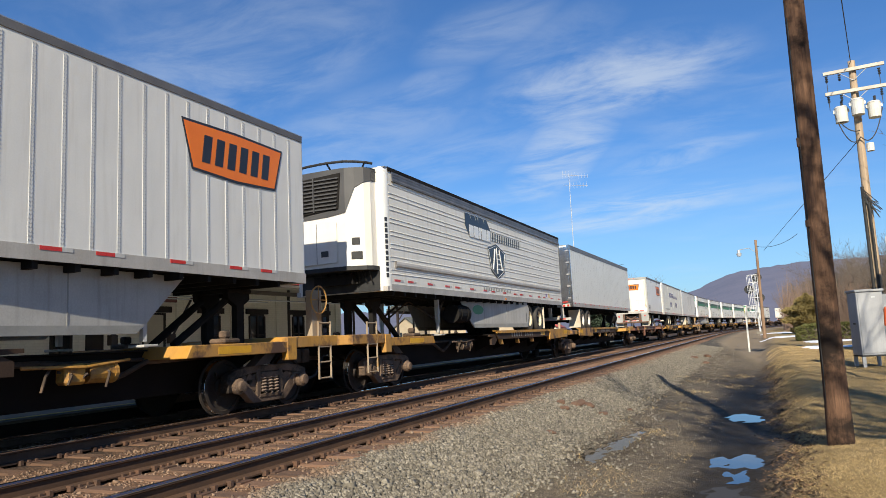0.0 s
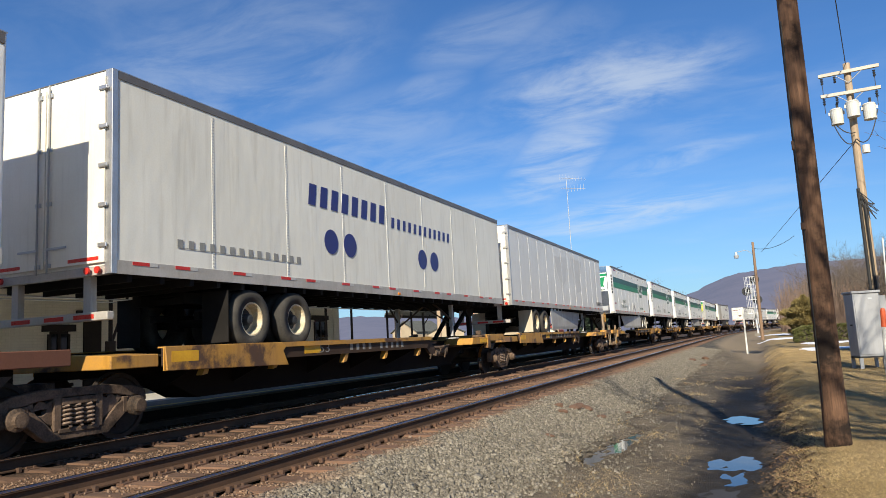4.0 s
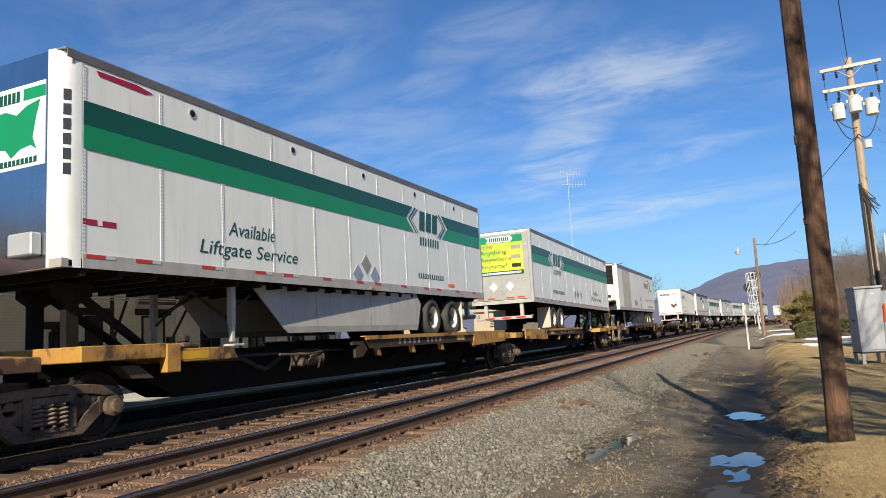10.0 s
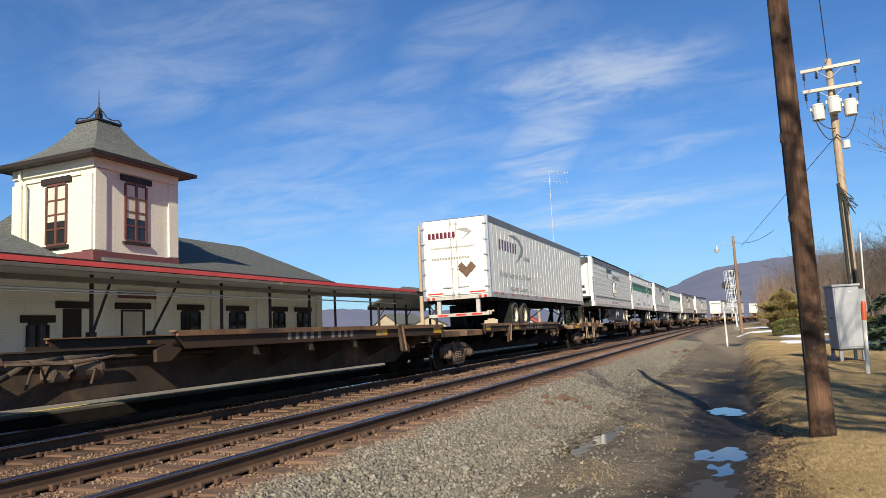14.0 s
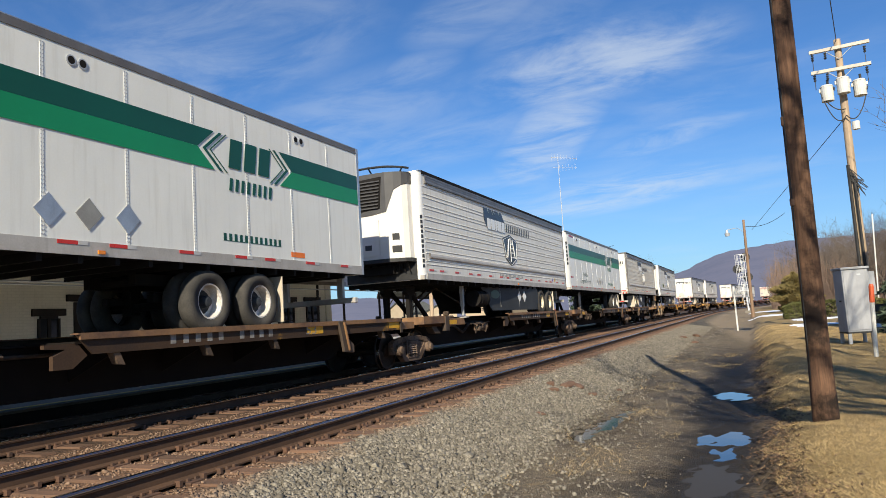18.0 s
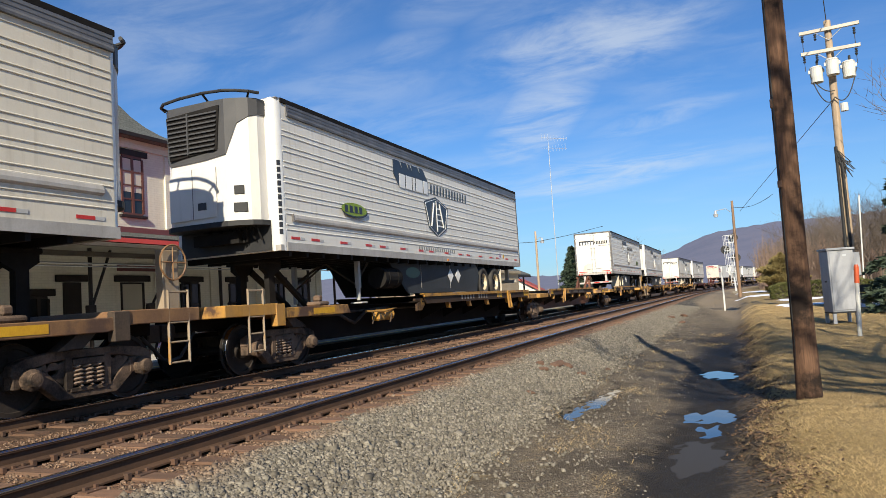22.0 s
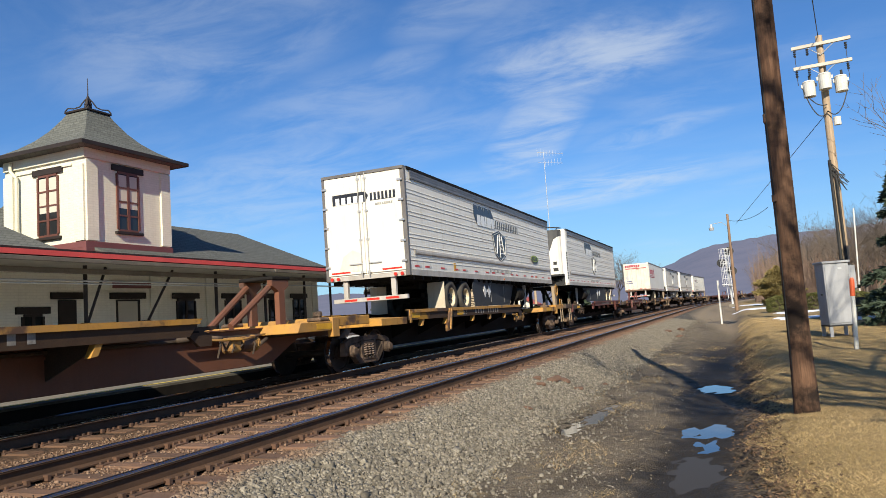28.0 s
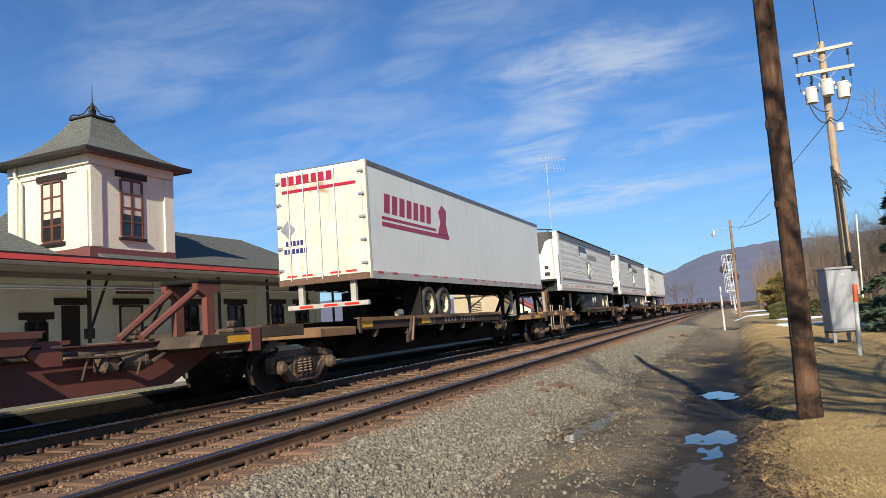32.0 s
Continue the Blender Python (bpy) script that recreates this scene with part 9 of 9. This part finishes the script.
def bank(g, n):
    x = g.uniform(-4.35, -1.5, n)
    y = 3.5 + 48 * g.random(n) ** 2.0
    keep = g.random(n) < np.clip((-2.35 - x) / 0.9, 0.02, 1)
    x, y = x[keep], y[keep]
    z = ground_z(x, y)
    dry = z > WATER + 0.012
    return x[dry], y[dry], z[dry]


def cribs(g, n):
    x = g.uniform(-7.9, -4.3, n)
    y = 2.5 + 30 * g.random(n) ** 1.6
    ph = ((y - 1.5) / 0.52) % 1.0
    mid = np.abs(x - NEAR_X)
    keep = ((ph > 0.2) & (ph < 0.8)) | (mid > 1.34) | (g.random(n) < 0.07)
    keep &= np.abs(np.abs(x - NEAR_X) - 0.7525) > 0.1
    x, y = x[keep], y[keep]
    return x, y, np.where(((ph > 0.2) & (ph < 0.8))[keep] | (mid > 1.34)[keep], -0.212, -0.182) + g.uniform(-0.015, 0.015, len(x))


def loose(g, n):
    x = g.uniform(-2.9, -0.75, n)
    y = 4 + 34 * g.random(n) ** 2.0
    keep = g.random(n) < np.clip((-0.6 - x) / 0.8, 0, 1)
    x, y = x[keep], y[keep]
    z = ground_z(x, y)
    dry = z > WATER + 0.01
    return x[dry], y[dry], z[dry] - 0.003


scatter_stones("ballast", "pale grey broken ballast stones on the bank", 175000, bank, 0.0172, 5)
scatter_stones("track_ballast", "rusty brown ballast between the ties", 52000, cribs, 0.0125, 6)
scatter_stones("pebbles", "scattered fine gravel on the mud", 6000, loose, 0.0085, 7)


def rocks():
    r = random.Random(5)
    for x, y, s in ((-3.5, 14.0, 0.13), (-3.75, 13.7, 0.09), (-3.35, 14.4, 0.1), (-3.55, 13.2, 0.08), (-2.7, 15.2, 0.07), (-3.2, 11.0, 0.06), (-3.0, 14.0, 0.08), (-3.1, 36.0, 0.16), (-2.7, 38.5, 0.2), (-2.4, 33.0, 0.13)):
        bm = bmesh.new()
        bmesh.ops.create_icosphere(bm, subdivisions=2, radius=s)
        for v in bm.verts:
            v.co = Vector((v.co.x * 1.5, v.co.y * 0.9, v.co.z * 0.6)) * r.uniform(0.8, 1.15)
        ob = new("rock", finish("rock", bm, "rust_rock"))
        ob.matrix_basis = pose(x, y, float(ground_z(x, y)) + s * 0.2, r.uniform(-20, 20), r.uniform(-20, 20), r.uniform(0, 360))
        tagged(ob, "rusty brown rock lying on the ballast bank", "rock", "rocks on the bank")


rocks()


def grass():
    """Dry winter blades, thick on the lawn and sparse on the mud."""
    g = np.random.default_rng(9)
    n = 230000
    y = 4.5 + 33 * g.random(n) ** 1.9
    x = g.uniform(0.0, 1.0, n) ** 1.2 * (2.0 + y * 0.22) + 0.13 + 0.1 * np.sin(y * 1.3) + 0.08 * np.sin(y * 4.1)
    m = 16000
    y2 = 4 + 22 * g.random(m) ** 1.6
    x2 = g.uniform(-2.8, 0.1, m)
    clump = np.sin(x2 * 3.1 + 1) * np.sin(y2 * 1.7) + 0.4 * np.sin(x2 * 9 + y2 * 5)
    wet = (x2 > -1.05) & (x2 < -0.1) & (y2 < 20)
    keep = (clump > 0.35) & ~wet
    x, y = np.concatenate([x, x2[keep]]), np.concatenate([y, y2[keep]])
    z = ground_z(x, y)
    n = len(x)
    a = g.uniform(0, math.tau, n)
    h = g.uniform(0.006, 0.022, n) * np.where(x < -0.4, 2.4, 1.0) * (1 + y * 0.02)
    lean = g.uniform(0.5, 2.4, n) * h
    b = g.uniform(0, math.tau, n)
    w = 0.0022 * (1 + y * 0.07)
    base = np.stack([x, y, z - 0.004], -1)
    side = np.stack([np.cos(a) * w, np.sin(a) * w, 0 * a], -1)
    tip = base + np.stack([np.cos(b) * lean, np.sin(b) * lean, h], -1)
    v = np.stack([base - side, base + side, tip], 1).reshape(-1, 3)
    me = bpy.data.meshes.new("grass")
    me.vertices.add(n * 3)
    me.vertices.foreach_set("co", v.astype(np.float32).ravel())
    me.loops.add(n * 3)
    me.loops.foreach_set("vertex_index", np.arange(n * 3, dtype=np.int32))
    me.polygons.add(n)
    me.polygons.foreach_set("loop_start", np.arange(0, n * 3, 3, dtype=np.int32))
    me.update(calc_edges=True)
    me.materials.append(grass_material())
    tagged(new("grass", me), "short dry yellow winter grass", "grass", kind="stuff")


def grass_material():
    m = bpy.data.materials.new("grass_blade")
    m.use_nodes = True
    nt = m.node_tree
    b = nt.nodes["Principled BSDF"]
    geo = node(nt, "ShaderNodeNewGeometry")
    wide = node(nt, "ShaderNodeTexNoise", {"Vector": geo.outputs["Position"], "Scale": 0.8, "Detail": 4.0}).outputs[0]
    col = mix_node(nt, geo.outputs["Random Per Island"], (0.60, 0.445, 0.225), (0.32, 0.222, 0.105))
    col = mix_node(nt, math_node(nt, "MULTIPLY", ramp(nt, wide, 0.45, 0.7), 0.5), col, (0.20, 0.150, 0.062))
    nt.links.new(col, b.inputs["Base Color"])
    b.inputs["Roughness"].default_value = 0.85
    return m


grass()


def litter():
    """Dead leaves and clippings along the edge of the lawn."""
    g = np.random.default_rng(31)
    n = 7000
    y = 4.5 + 26 * g.random(n) ** 1.8
    x = 0.05 + 0.10 * np.sin(y * 1.3) + g.normal(0.10, 0.15, n)
    z = ground_z(x, y)
    keep = z > WATER + 0.01
    x, y, z = x[keep], y[keep], z[keep]
    n = len(x)
    a = g.uniform(0, math.tau, n)
    s = g.uniform(0.008, 0.028, n)
    tilt = g.uniform(-0.6, 0.6, (n, 2))
    u = np.stack([np.cos(a) * s, np.sin(a) * s, tilt[:, 0] * s], -1)
    w = np.stack([-np.sin(a) * s * 0.5, np.cos(a) * s * 0.5, tilt[:, 1] * s * 0.5], -1)
    c = np.stack([x, y, z + 0.01], -1)
    v = np.stack([c - u, c - w, c + u, c + w], 1).reshape(-1, 3)
    me = bpy.data.meshes.new("leaf_litter")
    me.from_pydata(v.tolist(), [], np.arange(n * 4).reshape(-1, 4).tolist())
    m = bpy.data.materials.new("dead_leaf")
    m.use_nodes = True
    b = m.node_tree.nodes["Principled BSDF"]
    geo = node(m.node_tree, "ShaderNodeNewGeometry")
    m.node_tree.links.new(mix_node(m.node_tree, geo.outputs["Random Per Island"], (0.05, 0.028, 0.016), (0.24, 0.15, 0.08)), b.inputs["Base Color"])
    b.inputs["Roughness"].default_value = 0.8
    me.materials.append(m)
    tagged(new("leaf_litter", me), "brown dead leaves along the lawn edge", "leaves", kind="stuff")


litter()


def motions():
    times = [t * 1.0 for t in range(33)]
    # dip: degrees by which a trailer's nose hangs low, about its rear wheels
    for ob, left, length, dip in MOVERS:
        rows = []
        for t in times:
            s = left - run(t)
            a, _ = line(s + 1.5, FAR_X)
            b, _ = line(s + length - 1.5, FAR_X)
            d = b - a
            turn = -math.atan2(d.x, d.y)
            at = a - d.normalized() * 1.5
            rows.append((t, pose(at.x, at.y, 3.5 * math.sin(math.radians(dip)), -dip, 0, math.degrees(turn))))
        walk(ob, rows)
        # the wheels roll while the car is near
        spin = [k / 30 for k in range(961) if -25 < left + length / 2 - run(k / 30) < 50]
        if len(spin) > 1:
            for bg in (c for c in ob.children if c.name.startswith("bogie")):
                for ws in (c for c in bg.children if c.name.startswith("wheelset")):
                    at = ws.matrix_basis.translation.copy()
                    rows = [(t, pose(at.x, at.y, at.z, math.degrees(run(t) / 0.457) % 360)) for t in spin]
                    if spin[0] > 0:
                        rows.insert(0, (0.0, rows[0][1]))
                    if spin[-1] < 32:
                        rows.append((32.0, rows[-1][1]))
                    walk(ws, rows)


motions()
